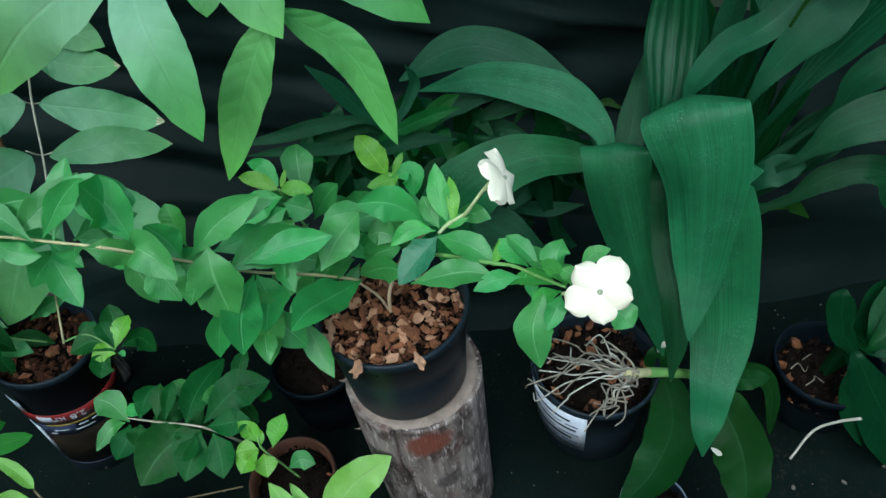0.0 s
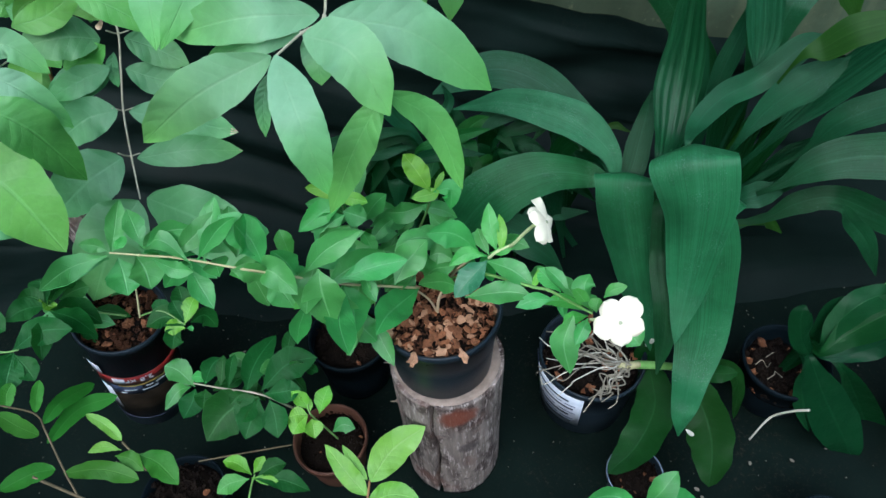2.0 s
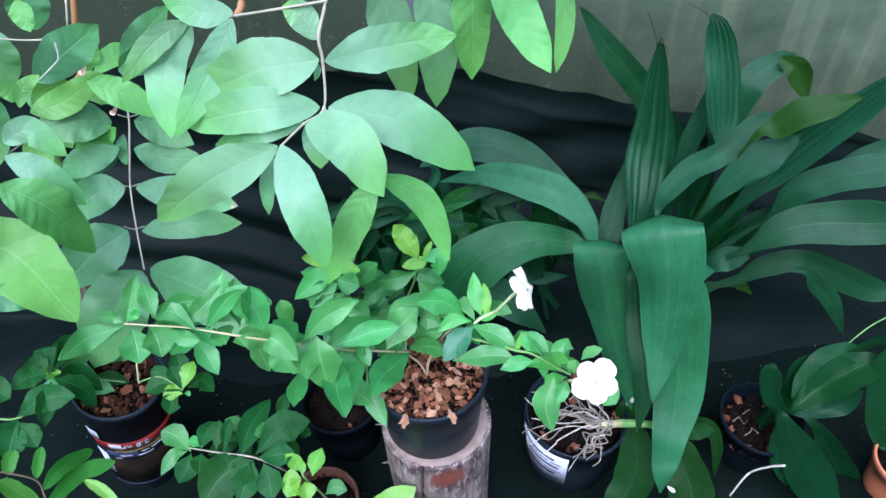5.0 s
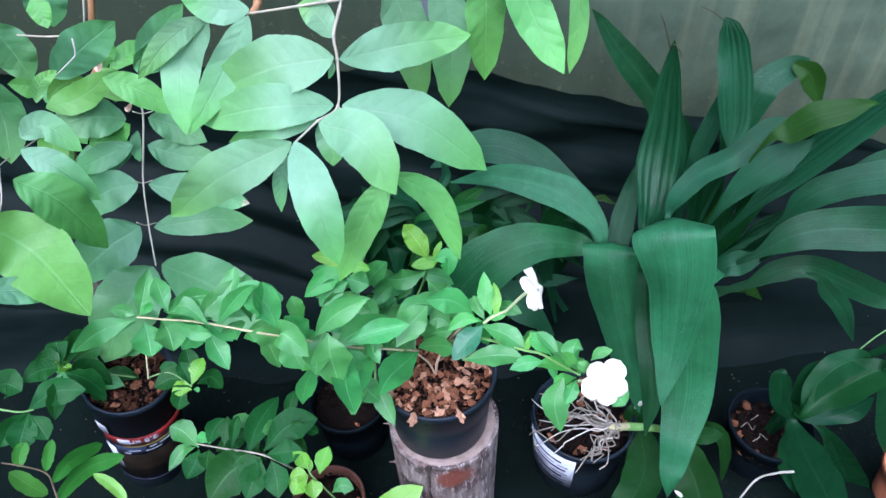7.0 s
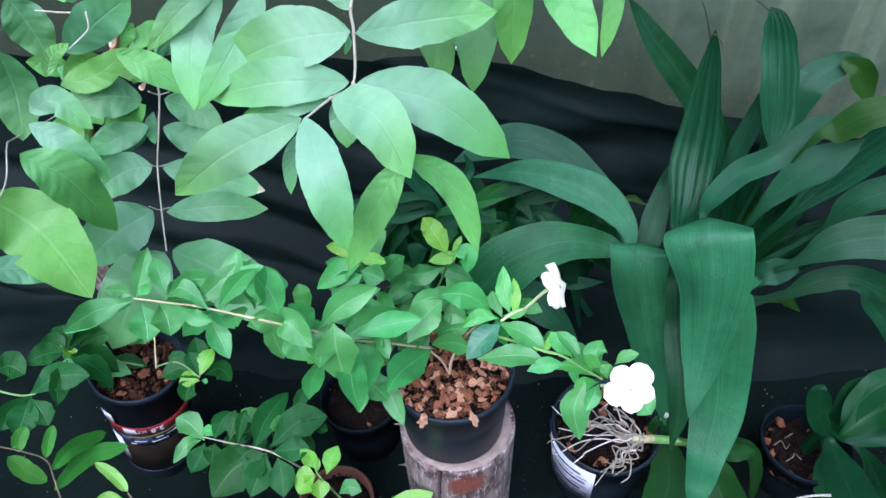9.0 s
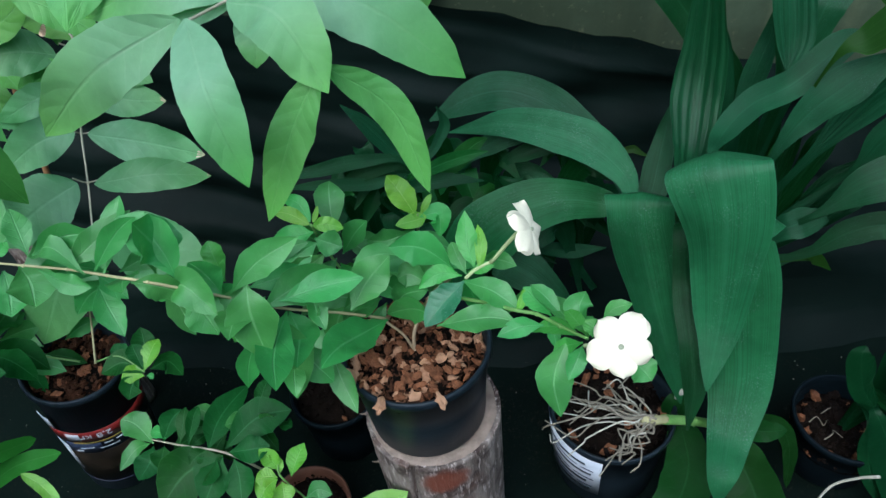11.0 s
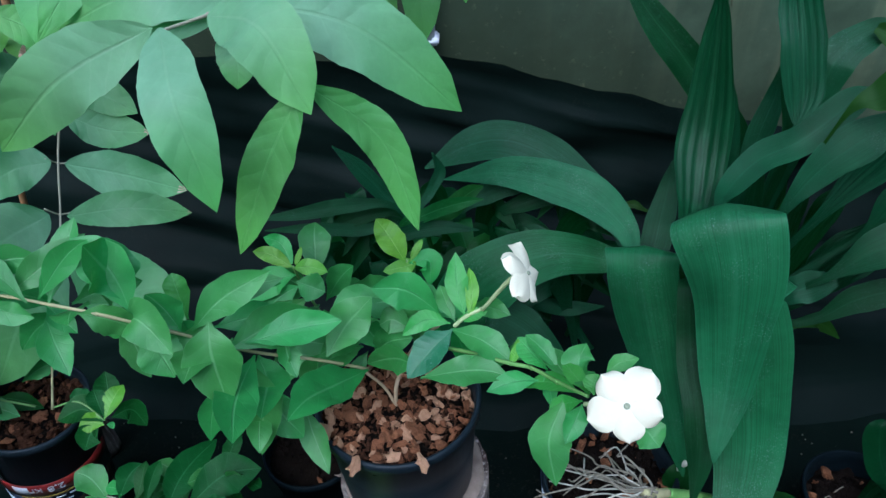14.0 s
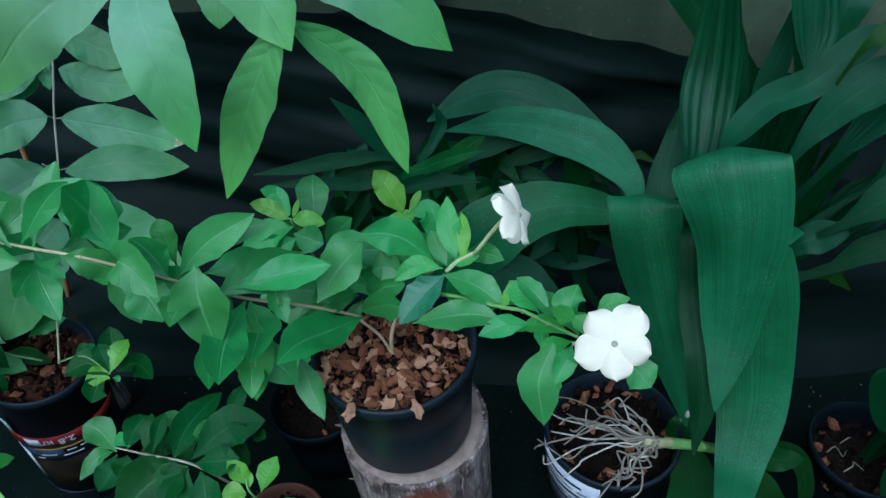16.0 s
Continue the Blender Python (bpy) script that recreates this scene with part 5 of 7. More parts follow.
leaf(sapling, [(-0.459, 0.950, 0.542), (-0.426, 0.950, 0.553), (-0.392, 0.950, 0.572)], 0.0363, LANCE, MID_WARM)
leaf(sapling, [(-0.395, 0.940, 0.546), (-0.437, 0.930, 0.535), (-0.481, 0.920, 0.517)], 0.0348, LANCE, MIDGREEN)
leaf(sapling, [(-0.412, 1.080, 0.605), (-0.368, 1.080, 0.637), (-0.322, 1.080, 0.674)], 0.0359, LANCE, MIDGREEN)
leaf(sapling, [(-0.456, 0.980, 0.736), (-0.450, 0.970, 0.724), (-0.444, 0.960, 0.706)], 0.0266, LANCE, MID_WARM)
leaf(sapling, [(-0.368, 1.050, 0.595), (-0.381, 1.040, 0.615), (-0.390, 1.030, 0.629)], 0.0464, LANCE, MIDGREEN)
stem(sapling, [(-0.377, 0.885, 0.730), (-0.379, 0.882, 0.715), (-0.385, 0.880, 0.708), (-0.406, 0.872, 0.694)], 0.0010, 0.0005, PALE_ROOT)
stem(sapling, [(-0.379, 0.945, 0.595), (-0.373, 0.955, 0.584), (-0.363, 0.965, 0.581)], 0.0009, 0.0008, BARK_TWIG)
stem(sapling, [(-0.406, 0.920, 0.500), (-0.400, 0.930, 0.487), (-0.390, 0.940, 0.483)], 0.0009, 0.0008, BARK_TWIG)
stem(sapling, [(-0.401, 0.875, 0.463), (-0.396, 0.885, 0.448), (-0.386, 0.895, 0.443)], 0.0009, 0.0008, BARK_TWIG)
stem(sapling, [(-0.397, 0.980, 0.733), (-0.405, 0.980, 0.712), (-0.412, 0.980, 0.696)], 0.0016, 0.0008, BARK_TWIG)
leaf(sapling, [(-0.375, 0.900, 0.686), (-0.370, 0.895, 0.686), (-0.359, 0.890, 0.697)], 0.006, LANCE, DRY)
leaf(sapling, [(-0.361, 0.900, 0.631), (-0.356, 0.895, 0.631), (-0.345, 0.890, 0.644)], 0.006, LANCE, DRY)
# -- small shrub in the labelled pot --
small_shrub = thing("small_shrub", "low green shrub with leafy rosettes in a labelled black pot", "shrub")
stem(small_shrub, [(-0.417, 0.750, 0.269), (-0.419, 0.780, 0.299), (-0.416, 0.805, 0.338)], 0.0013, 0.0010, TWIG)
stem(small_shrub, [(-0.418, 0.753, 0.269), (-0.386, 0.756, 0.275), (-0.354, 0.741, 0.260)], 0.0011, 0.0008, GREEN_STEM)
stem(small_shrub, [(-0.432, 0.748, 0.278), (-0.465, 0.737, 0.309), (-0.482, 0.709, 0.366)], 0.0012, 0.0009, GREEN_STEM)
leaf(small_shrub, [(-0.356, 0.740, 0.259), (-0.381, 0.749, 0.271), (-0.406, 0.737, 0.267)], 0.0339, OBOVATE, SHADED_SHRUB)
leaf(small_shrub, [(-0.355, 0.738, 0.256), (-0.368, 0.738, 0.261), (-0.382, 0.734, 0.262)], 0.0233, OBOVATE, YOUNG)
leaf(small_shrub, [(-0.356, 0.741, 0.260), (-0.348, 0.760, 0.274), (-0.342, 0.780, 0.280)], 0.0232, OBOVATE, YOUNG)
leaf(small_shrub, [(-0.355, 0.743, 0.263), (-0.365, 0.758, 0.277), (-0.372, 0.769, 0.284)], 0.0209, OBOVATE, SHADED_SHRUB)
leaf(small_shrub, [(-0.348, 0.745, 0.260), (-0.333, 0.759, 0.255), (-0.322, 0.757, 0.231)], 0.0291, OBOVATE, SHADED_SHRUB)
leaf(small_shrub, [(-0.361, 0.735, 0.255), (-0.370, 0.728, 0.251), (-0.372, 0.713, 0.243)], 0.0290, OBOVATE, SHADED_SHRUB)
leaf(small_shrub, [(-0.364, 0.758, 0.253), (-0.366, 0.780, 0.267), (-0.372, 0.798, 0.279)], 0.0278, OBOVATE, SHADED_SHRUB)
leaf(small_shrub, [(-0.365, 0.751, 0.260), (-0.390, 0.765, 0.269), (-0.407, 0.771, 0.268)], 0.0245, OBOVATE, SHADED_SHRUB)
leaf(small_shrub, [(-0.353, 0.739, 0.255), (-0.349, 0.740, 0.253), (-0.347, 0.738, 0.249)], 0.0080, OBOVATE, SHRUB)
leaf(small_shrub, [(-0.483, 0.708, 0.367), (-0.500, 0.698, 0.377), (-0.519, 0.680, 0.383)], 0.0292, OBOVATE, SHADED_SHRUB)
leaf(small_shrub, [(-0.485, 0.709, 0.367), (-0.499, 0.715, 0.377), (-0.511, 0.706, 0.385)], 0.0247, OBOVATE, SHADED_SHRUB)
leaf(small_shrub, [(-0.484, 0.710, 0.367), (-0.496, 0.734, 0.376), (-0.499, 0.743, 0.382)], 0.0265, OBOVATE, SHADED_SHRUB)
leaf(small_shrub, [(-0.482, 0.709, 0.366), (-0.485, 0.745, 0.359), (-0.474, 0.772, 0.354)], 0.0315, OBOVATE, SHADED_SHRUB)
leaf(small_shrub, [(-0.478, 0.703, 0.365), (-0.470, 0.726, 0.333), (-0.450, 0.726, 0.303)], 0.0331, OBOVATE, SHADED_SHRUB)
leaf(small_shrub, [(-0.477, 0.700, 0.366), (-0.458, 0.700, 0.349), (-0.447, 0.702, 0.313)], 0.0309, OBOVATE, SHADED_SHRUB)
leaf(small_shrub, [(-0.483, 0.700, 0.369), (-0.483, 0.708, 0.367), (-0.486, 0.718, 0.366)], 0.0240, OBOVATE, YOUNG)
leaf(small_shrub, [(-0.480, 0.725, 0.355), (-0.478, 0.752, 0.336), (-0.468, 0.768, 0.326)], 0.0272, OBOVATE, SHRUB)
leaf(small_shrub, [(-0.486, 0.729, 0.362), (-0.484, 0.757, 0.362), (-0.477, 0.773, 0.365)], 0.0237, OBOVATE, SHADED_SHRUB)
leaf(small_shrub, [(-0.504, 0.645, 0.365), (-0.481, 0.671, 0.365), (-0.442, 0.675, 0.363)], 0.0362, OBOVATE, SHADED_SHRUB)
leaf(small_shrub, [(-0.477, 0.694, 0.368), (-0.477, 0.668, 0.363), (-0.478, 0.644, 0.349)], 0.0273, OBOVATE, SHADED_SHRUB)
leaf(small_shrub, [(-0.541, 0.661, 0.392), (-0.530, 0.671, 0.388), (-0.514, 0.667, 0.377)], 0.0367, OBOVATE, SHADED_SHRUB)
leaf(small_shrub, [(-0.502, 0.644, 0.364), (-0.502, 0.620, 0.359), (-0.505, 0.599, 0.349)], 0.0332, OBOVATE, SHADED_SHRUB)
leaf(small_shrub, [(-0.500, 0.641, 0.363), (-0.487, 0.629, 0.355), (-0.476, 0.616, 0.344)], 0.0271, OBOVATE, SHADED_SHRUB)
leaf(small_shrub, [(-0.504, 0.644, 0.365), (-0.514, 0.622, 0.364), (-0.522, 0.602, 0.359)], 0.0302, OBOVATE, SHADED_SHRUB)
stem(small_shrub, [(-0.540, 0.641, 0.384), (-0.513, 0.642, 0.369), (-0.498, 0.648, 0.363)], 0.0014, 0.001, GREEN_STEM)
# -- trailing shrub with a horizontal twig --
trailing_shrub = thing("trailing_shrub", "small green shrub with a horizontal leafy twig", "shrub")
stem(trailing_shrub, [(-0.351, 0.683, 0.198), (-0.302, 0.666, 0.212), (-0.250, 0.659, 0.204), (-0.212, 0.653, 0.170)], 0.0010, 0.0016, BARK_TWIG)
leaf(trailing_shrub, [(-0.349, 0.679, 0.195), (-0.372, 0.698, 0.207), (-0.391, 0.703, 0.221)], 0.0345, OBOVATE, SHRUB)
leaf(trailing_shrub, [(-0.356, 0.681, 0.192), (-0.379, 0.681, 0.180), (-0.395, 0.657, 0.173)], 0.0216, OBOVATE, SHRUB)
leaf(trailing_shrub, [(-0.349, 0.677, 0.193), (-0.355, 0.662, 0.181), (-0.364, 0.641, 0.175)], 0.0345, OBOVATE, SHADED_SHRUB)
leaf(trailing_shrub, [(-0.332, 0.676, 0.204), (-0.321, 0.693, 0.222), (-0.307, 0.706, 0.232)], 0.0288, OBOVATE, SHADED_SHRUB)
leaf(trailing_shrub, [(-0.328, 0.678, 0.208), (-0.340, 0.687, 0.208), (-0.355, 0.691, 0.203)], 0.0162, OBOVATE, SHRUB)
leaf(trailing_shrub, [(-0.306, 0.669, 0.212), (-0.304, 0.689, 0.223), (-0.304, 0.709, 0.233)], 0.0174, OBOVATE, SHADED_SHRUB)
leaf(trailing_shrub, [(-0.294, 0.665, 0.213), (-0.292, 0.690, 0.224), (-0.289, 0.711, 0.231)], 0.0174, OBOVATE, SHADED_SHRUB)
leaf(trailing_shrub, [(-0.330, 0.671, 0.202), (-0.332, 0.662, 0.196), (-0.333, 0.648, 0.190)], 0.0274, OBOVATE, SHADED_SHRUB)
leaf(trailing_shrub, [(-0.269, 0.660, 0.210), (-0.261, 0.695, 0.220), (-0.241, 0.752, 0.214)], 0.0365, OBOVATE, SHADED_SHRUB)
leaf(trailing_shrub, [(-0.250, 0.663, 0.206), (-0.217, 0.696, 0.216), (-0.176, 0.711, 0.214)], 0.0469, OBOVATE, SHADED_SHRUB)
leaf(trailing_shrub, [(-0.246, 0.659, 0.204), (-0.216, 0.658, 0.212), (-0.194, 0.663, 0.209)], 0.0325, OBOVATE, SHADED_SHRUB)
leaf(trailing_shrub, [(-0.269, 0.660, 0.210), (-0.281, 0.654, 0.208), (-0.290, 0.646, 0.204)], 0.0204, OBOVATE, SHADED_SHRUB)
leaf(trailing_shrub, [(-0.252, 0.656, 0.203), (-0.292, 0.638, 0.200), (-0.323, 0.606, 0.182)], 0.0615, OBOVATE, SHADED_SHRUB)
leaf(trailing_shrub, [(-0.252, 0.654, 0.202), (-0.260, 0.631, 0.194), (-0.270, 0.607, 0.184)], 0.0407, OBOVATE, SHADED_SHRUB)
leaf(trailing_shrub, [(-0.238, 0.652, 0.201), (-0.230, 0.631, 0.191), (-0.226, 0.608, 0.179)], 0.0374, OBOVATE, SHADED_SHRUB)
leaf(trailing_shrub, [(-0.258, 0.654, 0.204), (-0.268, 0.641, 0.200), (-0.283, 0.627, 0.195)], 0.0392, OBOVATE, SHADED_SHRUB)
# -- bright seedling in the brown pot --
bright_seedling = thing("bright_seedling", "yellow-green seedling in a small brown plastic pot", "seedling")
stem(bright_seedling, [(-0.157, 0.632, 0.108), (-0.169, 0.634, 0.144), (-0.183, 0.637, 0.185), (-0.186, 0.649, 0.194)], 0.0014, 0.001, GREEN_STEM)
leaf(bright_seedling, [(-0.171, 0.638, 0.181), (-0.167, 0.656, 0.187), (-0.159, 0.676, 0.193)], 0.0242, OBOVATE, YOUNG)
leaf(bright_seedling, [(-0.184, 0.642, 0.188), (-0.193, 0.650, 0.201), (-0.206, 0.658, 0.213)], 0.0206, OBOVATE, YOUNG)
leaf(bright_seedling, [(-0.186, 0.635, 0.185), (-0.198, 0.634, 0.189), (-0.211, 0.630, 0.190)], 0.0224, OBOVATE, YOUNG)
leaf(bright_seedling, [(-0.186, 0.633, 0.184), (-0.198, 0.625, 0.183), (-0.206, 0.612, 0.177)], 0.0327, OBOVATE, YOUNG)
leaf(bright_seedling, [(-0.181, 0.631, 0.181), (-0.179, 0.622, 0.176), (-0.177, 0.609, 0.169)], 0.0276, OBOVATE, YOUNG)
leaf(bright_seedling, [(-0.183, 0.640, 0.187), (-0.186, 0.649, 0.194), (-0.195, 0.654, 0.205)], 0.0120, LANCE, YOUNG)
leaf(bright_seedling, [(-0.153, 0.617, 0.167), (-0.140, 0.626, 0.168), (-0.123, 0.623, 0.165)], 0.0233, OBOVATE, SHRUB)
# -- young plants in the foreground --
low_seedling = thing("low_seedling", "low seedling with pale yellow-green leaves in a dark pot", "seedling")
stem(low_seedling, [(-0.267, 0.539, 0.132), (-0.262, 0.557, 0.145), (-0.253, 0.561, 0.166)], 0.0014, 0.001, GREEN_STEM)
leaf(low_seedling, [(-0.257, 0.561, 0.166), (-0.276, 0.574, 0.174), (-0.297, 0.579, 0.177)], 0.0218, OBOVATE, YOUNG)
leaf(low_seedling, [(-0.255, 0.563, 0.166), (-0.248, 0.574, 0.169), (-0.243, 0.585, 0.172)], 0.0167, OBOVATE, YOUNG)
leaf(low_seedling, [(-0.257, 0.557, 0.165), (-0.239, 0.556, 0.161), (-0.222, 0.554, 0.158)], 0.0133, OBOVATE, YOUNG)
leaf(low_seedling, [(-0.260, 0.556, 0.165), (-0.282, 0.550, 0.168), (-0.300, 0.539, 0.169)], 0.0256, OBOVATE, YOUNG_SHRUB)
leaf(low_seedling, [(-0.253, 0.556, 0.164), (-0.217, 0.556, 0.157), (-0.181, 0.544, 0.147)], 0.0269, OBOVATE, SHADED_SHRUB)
leaf(low_seedling, [(-0.250, 0.559, 0.164), (-0.232, 0.571, 0.165), (-0.214, 0.578, 0.164)], 0.0240, OBOVATE, SHADED_SHRUB)
stem(low_seedling, [(-0.335, 0.584, 0.161), (-0.271, 0.599, 0.150), (-0.214, 0.610, 0.144)], 0.0012, 0.0009, OLD_TWIG)
oblong_plant = thing("oblong_leaf_plant", "arching twig with rows of oblong green leaves", "plant")
stem(oblong_plant, [(-0.517, 0.585, 0.350), (-0.498, 0.586, 0.338), (-0.480, 0.587, 0.314), (-0.475, 0.573, 0.289), (-0.455, 0.535, 0.255), (-0.426, 0.495, 0.231)], 0.0009, 0.0013, OLD_TWIG)
leaf(oblong_plant, [(-0.501, 0.585, 0.338), (-0.501, 0.596, 0.348), (-0.496, 0.609, 0.354)], 0.0187, OBLONG, OBLONG_GREEN)
leaf(oblong_plant, [(-0.480, 0.589, 0.317), (-0.477, 0.602, 0.330), (-0.473, 0.618, 0.342)], 0.0151, OBLONG, OBLONG_GREEN)
leaf(oblong_plant, [(-0.477, 0.582, 0.300), (-0.468, 0.614, 0.294), (-0.456, 0.655, 0.259)], 0.0221, OBLONG, OBLONG_GREEN)
leaf(oblong_plant, [(-0.474, 0.564, 0.284), (-0.461, 0.615, 0.267), (-0.428, 0.644, 0.245)], 0.0249, OBLONG, OBLONG_GREEN)
leaf(oblong_plant, [(-0.480, 0.569, 0.296), (-0.494, 0.571, 0.317), (-0.510, 0.578, 0.340)], 0.0228, OBLONG, OBLONG_GREEN)
leaf(oblong_plant, [(-0.454, 0.612, 0.259), (-0.434, 0.604, 0.245), (-0.412, 0.587, 0.232)], 0.0160, OBLONG, YELLOW)
leaf(oblong_plant, [(-0.457, 0.536, 0.258), (-0.425, 0.548, 0.236), (-0.384, 0.542, 0.215)], 0.0257, OBLONG, OBLONG_GREEN)
leaf(oblong_plant, [(-0.391, 0.572, 0.222), (-0.367, 0.564, 0.212), (-0.340, 0.541, 0.201)], 0.0345, OBOVATE, OBLONG_GREEN)
leaf(oblong_plant, [(-0.410, 0.575, 0.230), (-0.428, 0.576, 0.240), (-0.443, 0.567, 0.250)], 0.0134, OBOVATE, YELLOW)
leaf(oblong_plant, [(-0.415, 0.567, 0.232), (-0.399, 0.565, 0.224), (-0.381, 0.553, 0.216)], 0.0226, OBOVATE, OBLONG_GREEN)
leaf(oblong_plant, [(-0.465, 0.539, 0.265), (-0.482, 0.529, 0.279), (-0.505, 0.505, 0.293)], 0.0255, OBLONG, OBLONG_GREEN)
stem(oblong_plant, [(-0.482, 0.526, 0.277), (-0.457, 0.519, 0.254), (-0.423, 0.508, 0.231)], 0.0018, 0.0018, OLD_TWIG)
stem(oblong_plant, [(-0.411, 0.585, 0.232), (-0.393, 0.569, 0.223), (-0.378, 0.553, 0.214)], 0.0012, 0.0009, OLD_TWIG)
yellow_plant = thing("front_seedling", "seedling with one large yellow-green leaf before the log", "seedling")
stem(yellow_plant, [(-0.096, 0.462, 0.218), (-0.092, 0.500, 0.224), (-0.089, 0.525, 0.230)], 0.0018, 0.0012, BROWN_STEM)
leaf(yellow_plant, [(-0.088, 0.524, 0.229), (-0.062, 0.560, 0.236), (-0.020, 0.587, 0.242)], 0.0432, LANCE, YELLOW)
leaf(yellow_plant, [(-0.092, 0.509, 0.226), (-0.114, 0.530, 0.238), (-0.142, 0.561, 0.259)], 0.0252, LANCE, YOUNG)
leaf(yellow_plant, [(-0.092, 0.526, 0.231), (-0.107, 0.543, 0.240), (-0.122, 0.562, 0.252)], 0.0134, LANCE, YOUNG)
leaf(yellow_plant, [(-0.090, 0.500, 0.224), (-0.063, 0.510, 0.220), (-0.029, 0.506, 0.215)], 0.0327, LANCE, YOUNG)
# -- large dark strap-leaved plant --
strap_plant = thing("strap_leaf_plant", "large clump of long dark green pleated strap leaves", "plant")
blade(strap_plant, [(0.420, 1.000, 0.000), (0.395, 0.955, 0.184), (0.375, 0.900, 0.280), (0.325, 0.835, 0.455), (0.302, 0.785, 0.498), (0.310, 0.757, 0.459), (0.317, 0.742, 0.399), (0.317, 0.720, 0.342), (0.308, 0.690, 0.308), (0.299, 0.665, 0.290)], [0.0120, 0.0250, 0.0500, 0.0800, 0.0985, 0.0880, 0.0688, 0.0497, 0.0257, 0.0023], DUSTY_LIT_STRAP, fold=0.22, wave=0.14, twist=0.0)
blade(strap_plant, [(0.420, 1.000, 0.000), (0.409, 0.955, 0.195), (0.400, 0.900, 0.300), (0.375, 0.820, 0.400), (0.337, 0.785, 0.415), (0.340, 0.765, 0.369), (0.352, 0.745, 0.304), (0.356, 0.710, 0.243), (0.342, 0.665, 0.196), (0.324, 0.620, 0.185), (0.320, 0.600, 0.151)], [0.0120, 0.0200, 0.0400, 0.0600, 0.0717, 0.0855, 0.0855, 0.0712, 0.0503, 0.0317, 0.0024], DUSTY_LIT_STRAP, fold=0.12, wave=0.16)
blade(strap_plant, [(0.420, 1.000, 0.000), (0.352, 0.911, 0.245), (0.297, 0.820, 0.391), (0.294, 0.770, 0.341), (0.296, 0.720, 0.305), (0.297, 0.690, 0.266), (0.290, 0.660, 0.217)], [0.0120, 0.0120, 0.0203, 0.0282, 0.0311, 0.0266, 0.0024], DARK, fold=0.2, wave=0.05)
blade(strap_plant, [(0.420, 1.000, 0.000), (0.370, 0.972, 0.173), (0.330, 0.930, 0.260), (0.262, 0.865, 0.390), (0.250, 0.835, 0.388), (0.265, 0.820, 0.320), (0.280, 0.790, 0.262), (0.293, 0.760, 0.216), (0.308, 0.730, 0.158)], [0.0120, 0.0225, 0.0450, 0.0800, 0.0745, 0.0793, 0.0624, 0.0444, 0.0026], DUSTY_LIT_STRAP, fold=0.25, wave=0.12, twist=0.0, face=(-0.45, -0.80, 0.25))
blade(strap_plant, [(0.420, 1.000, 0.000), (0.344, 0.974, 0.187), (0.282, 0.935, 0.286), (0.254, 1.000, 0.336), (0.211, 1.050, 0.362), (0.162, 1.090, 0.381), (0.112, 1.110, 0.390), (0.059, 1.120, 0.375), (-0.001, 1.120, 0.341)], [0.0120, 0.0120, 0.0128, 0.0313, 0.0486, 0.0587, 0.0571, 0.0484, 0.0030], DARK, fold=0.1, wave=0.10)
blade(strap_plant, [(0.420, 1.000, 0.000), (0.339, 0.966, 0.204), (0.272, 0.920, 0.316), (0.258, 0.950, 0.353), (0.218, 0.990, 0.376), (0.171, 1.010, 0.388), (0.110, 1.030, 0.390), (0.069, 1.035, 0.383), (0.032, 1.030, 0.381)], [0.0120, 0.0120, 0.0106, 0.0317, 0.0552, 0.0519, 0.0380, 0.0183, 0.0018], DUSTY_LIT_STRAP, fold=0.12, wave=0.12)
blade(strap_plant, [(0.420, 1.000, 0.000), (0.341, 0.980, 0.187), (0.276, 0.945, 0.285), (0.234, 0.960, 0.297), (0.178, 0.960, 0.308), (0.123, 0.950, 0.300), (0.076, 0.940, 0.273), (0.037, 0.930, 0.217), (0.013, 0.920, 0.149)], [0.0120, 0.0120, 0.0092, 0.0406, 0.0585, 0.0804, 0.0906, 0.0667, 0.0040], DUSTY_LIT_STRAP, fold=0.1, wave=0.12)
blade(strap_plant, [(0.200, 1.000, 0.020), (0.136, 0.972, 0.172), (0.083, 0.930, 0.241), (0.130, 0.910, 0.221), (0.172, 0.890, 0.190), (0.198, 0.880, 0.162)], [0.0120, 0.0206, 0.0413, 0.0582, 0.0303, 0.0019], DARK, fold=0.15)
blade(strap_plant, [(0.250, 1.020, 0.050), (0.194, 1.014, 0.156), (0.149, 0.990, 0.189), (0.203, 1.000, 0.167), (0.257, 1.000, 0.169)], [0.0120, 0.0120, 0.0141, 0.0246, 0.0020], DARK)
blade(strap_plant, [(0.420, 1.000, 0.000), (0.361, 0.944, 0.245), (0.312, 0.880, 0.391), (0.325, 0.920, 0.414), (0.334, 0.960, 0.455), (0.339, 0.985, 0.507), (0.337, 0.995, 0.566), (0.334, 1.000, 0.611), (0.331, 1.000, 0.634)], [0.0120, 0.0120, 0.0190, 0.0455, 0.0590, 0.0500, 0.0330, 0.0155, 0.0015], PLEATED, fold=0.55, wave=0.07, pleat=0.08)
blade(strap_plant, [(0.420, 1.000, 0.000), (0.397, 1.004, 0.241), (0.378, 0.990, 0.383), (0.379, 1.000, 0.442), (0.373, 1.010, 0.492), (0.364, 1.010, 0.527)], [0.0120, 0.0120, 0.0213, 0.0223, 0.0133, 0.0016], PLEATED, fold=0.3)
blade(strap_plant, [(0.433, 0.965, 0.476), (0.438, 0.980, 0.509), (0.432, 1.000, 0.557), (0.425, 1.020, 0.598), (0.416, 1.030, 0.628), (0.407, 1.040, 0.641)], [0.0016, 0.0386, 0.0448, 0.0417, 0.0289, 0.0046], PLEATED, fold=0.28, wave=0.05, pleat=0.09)
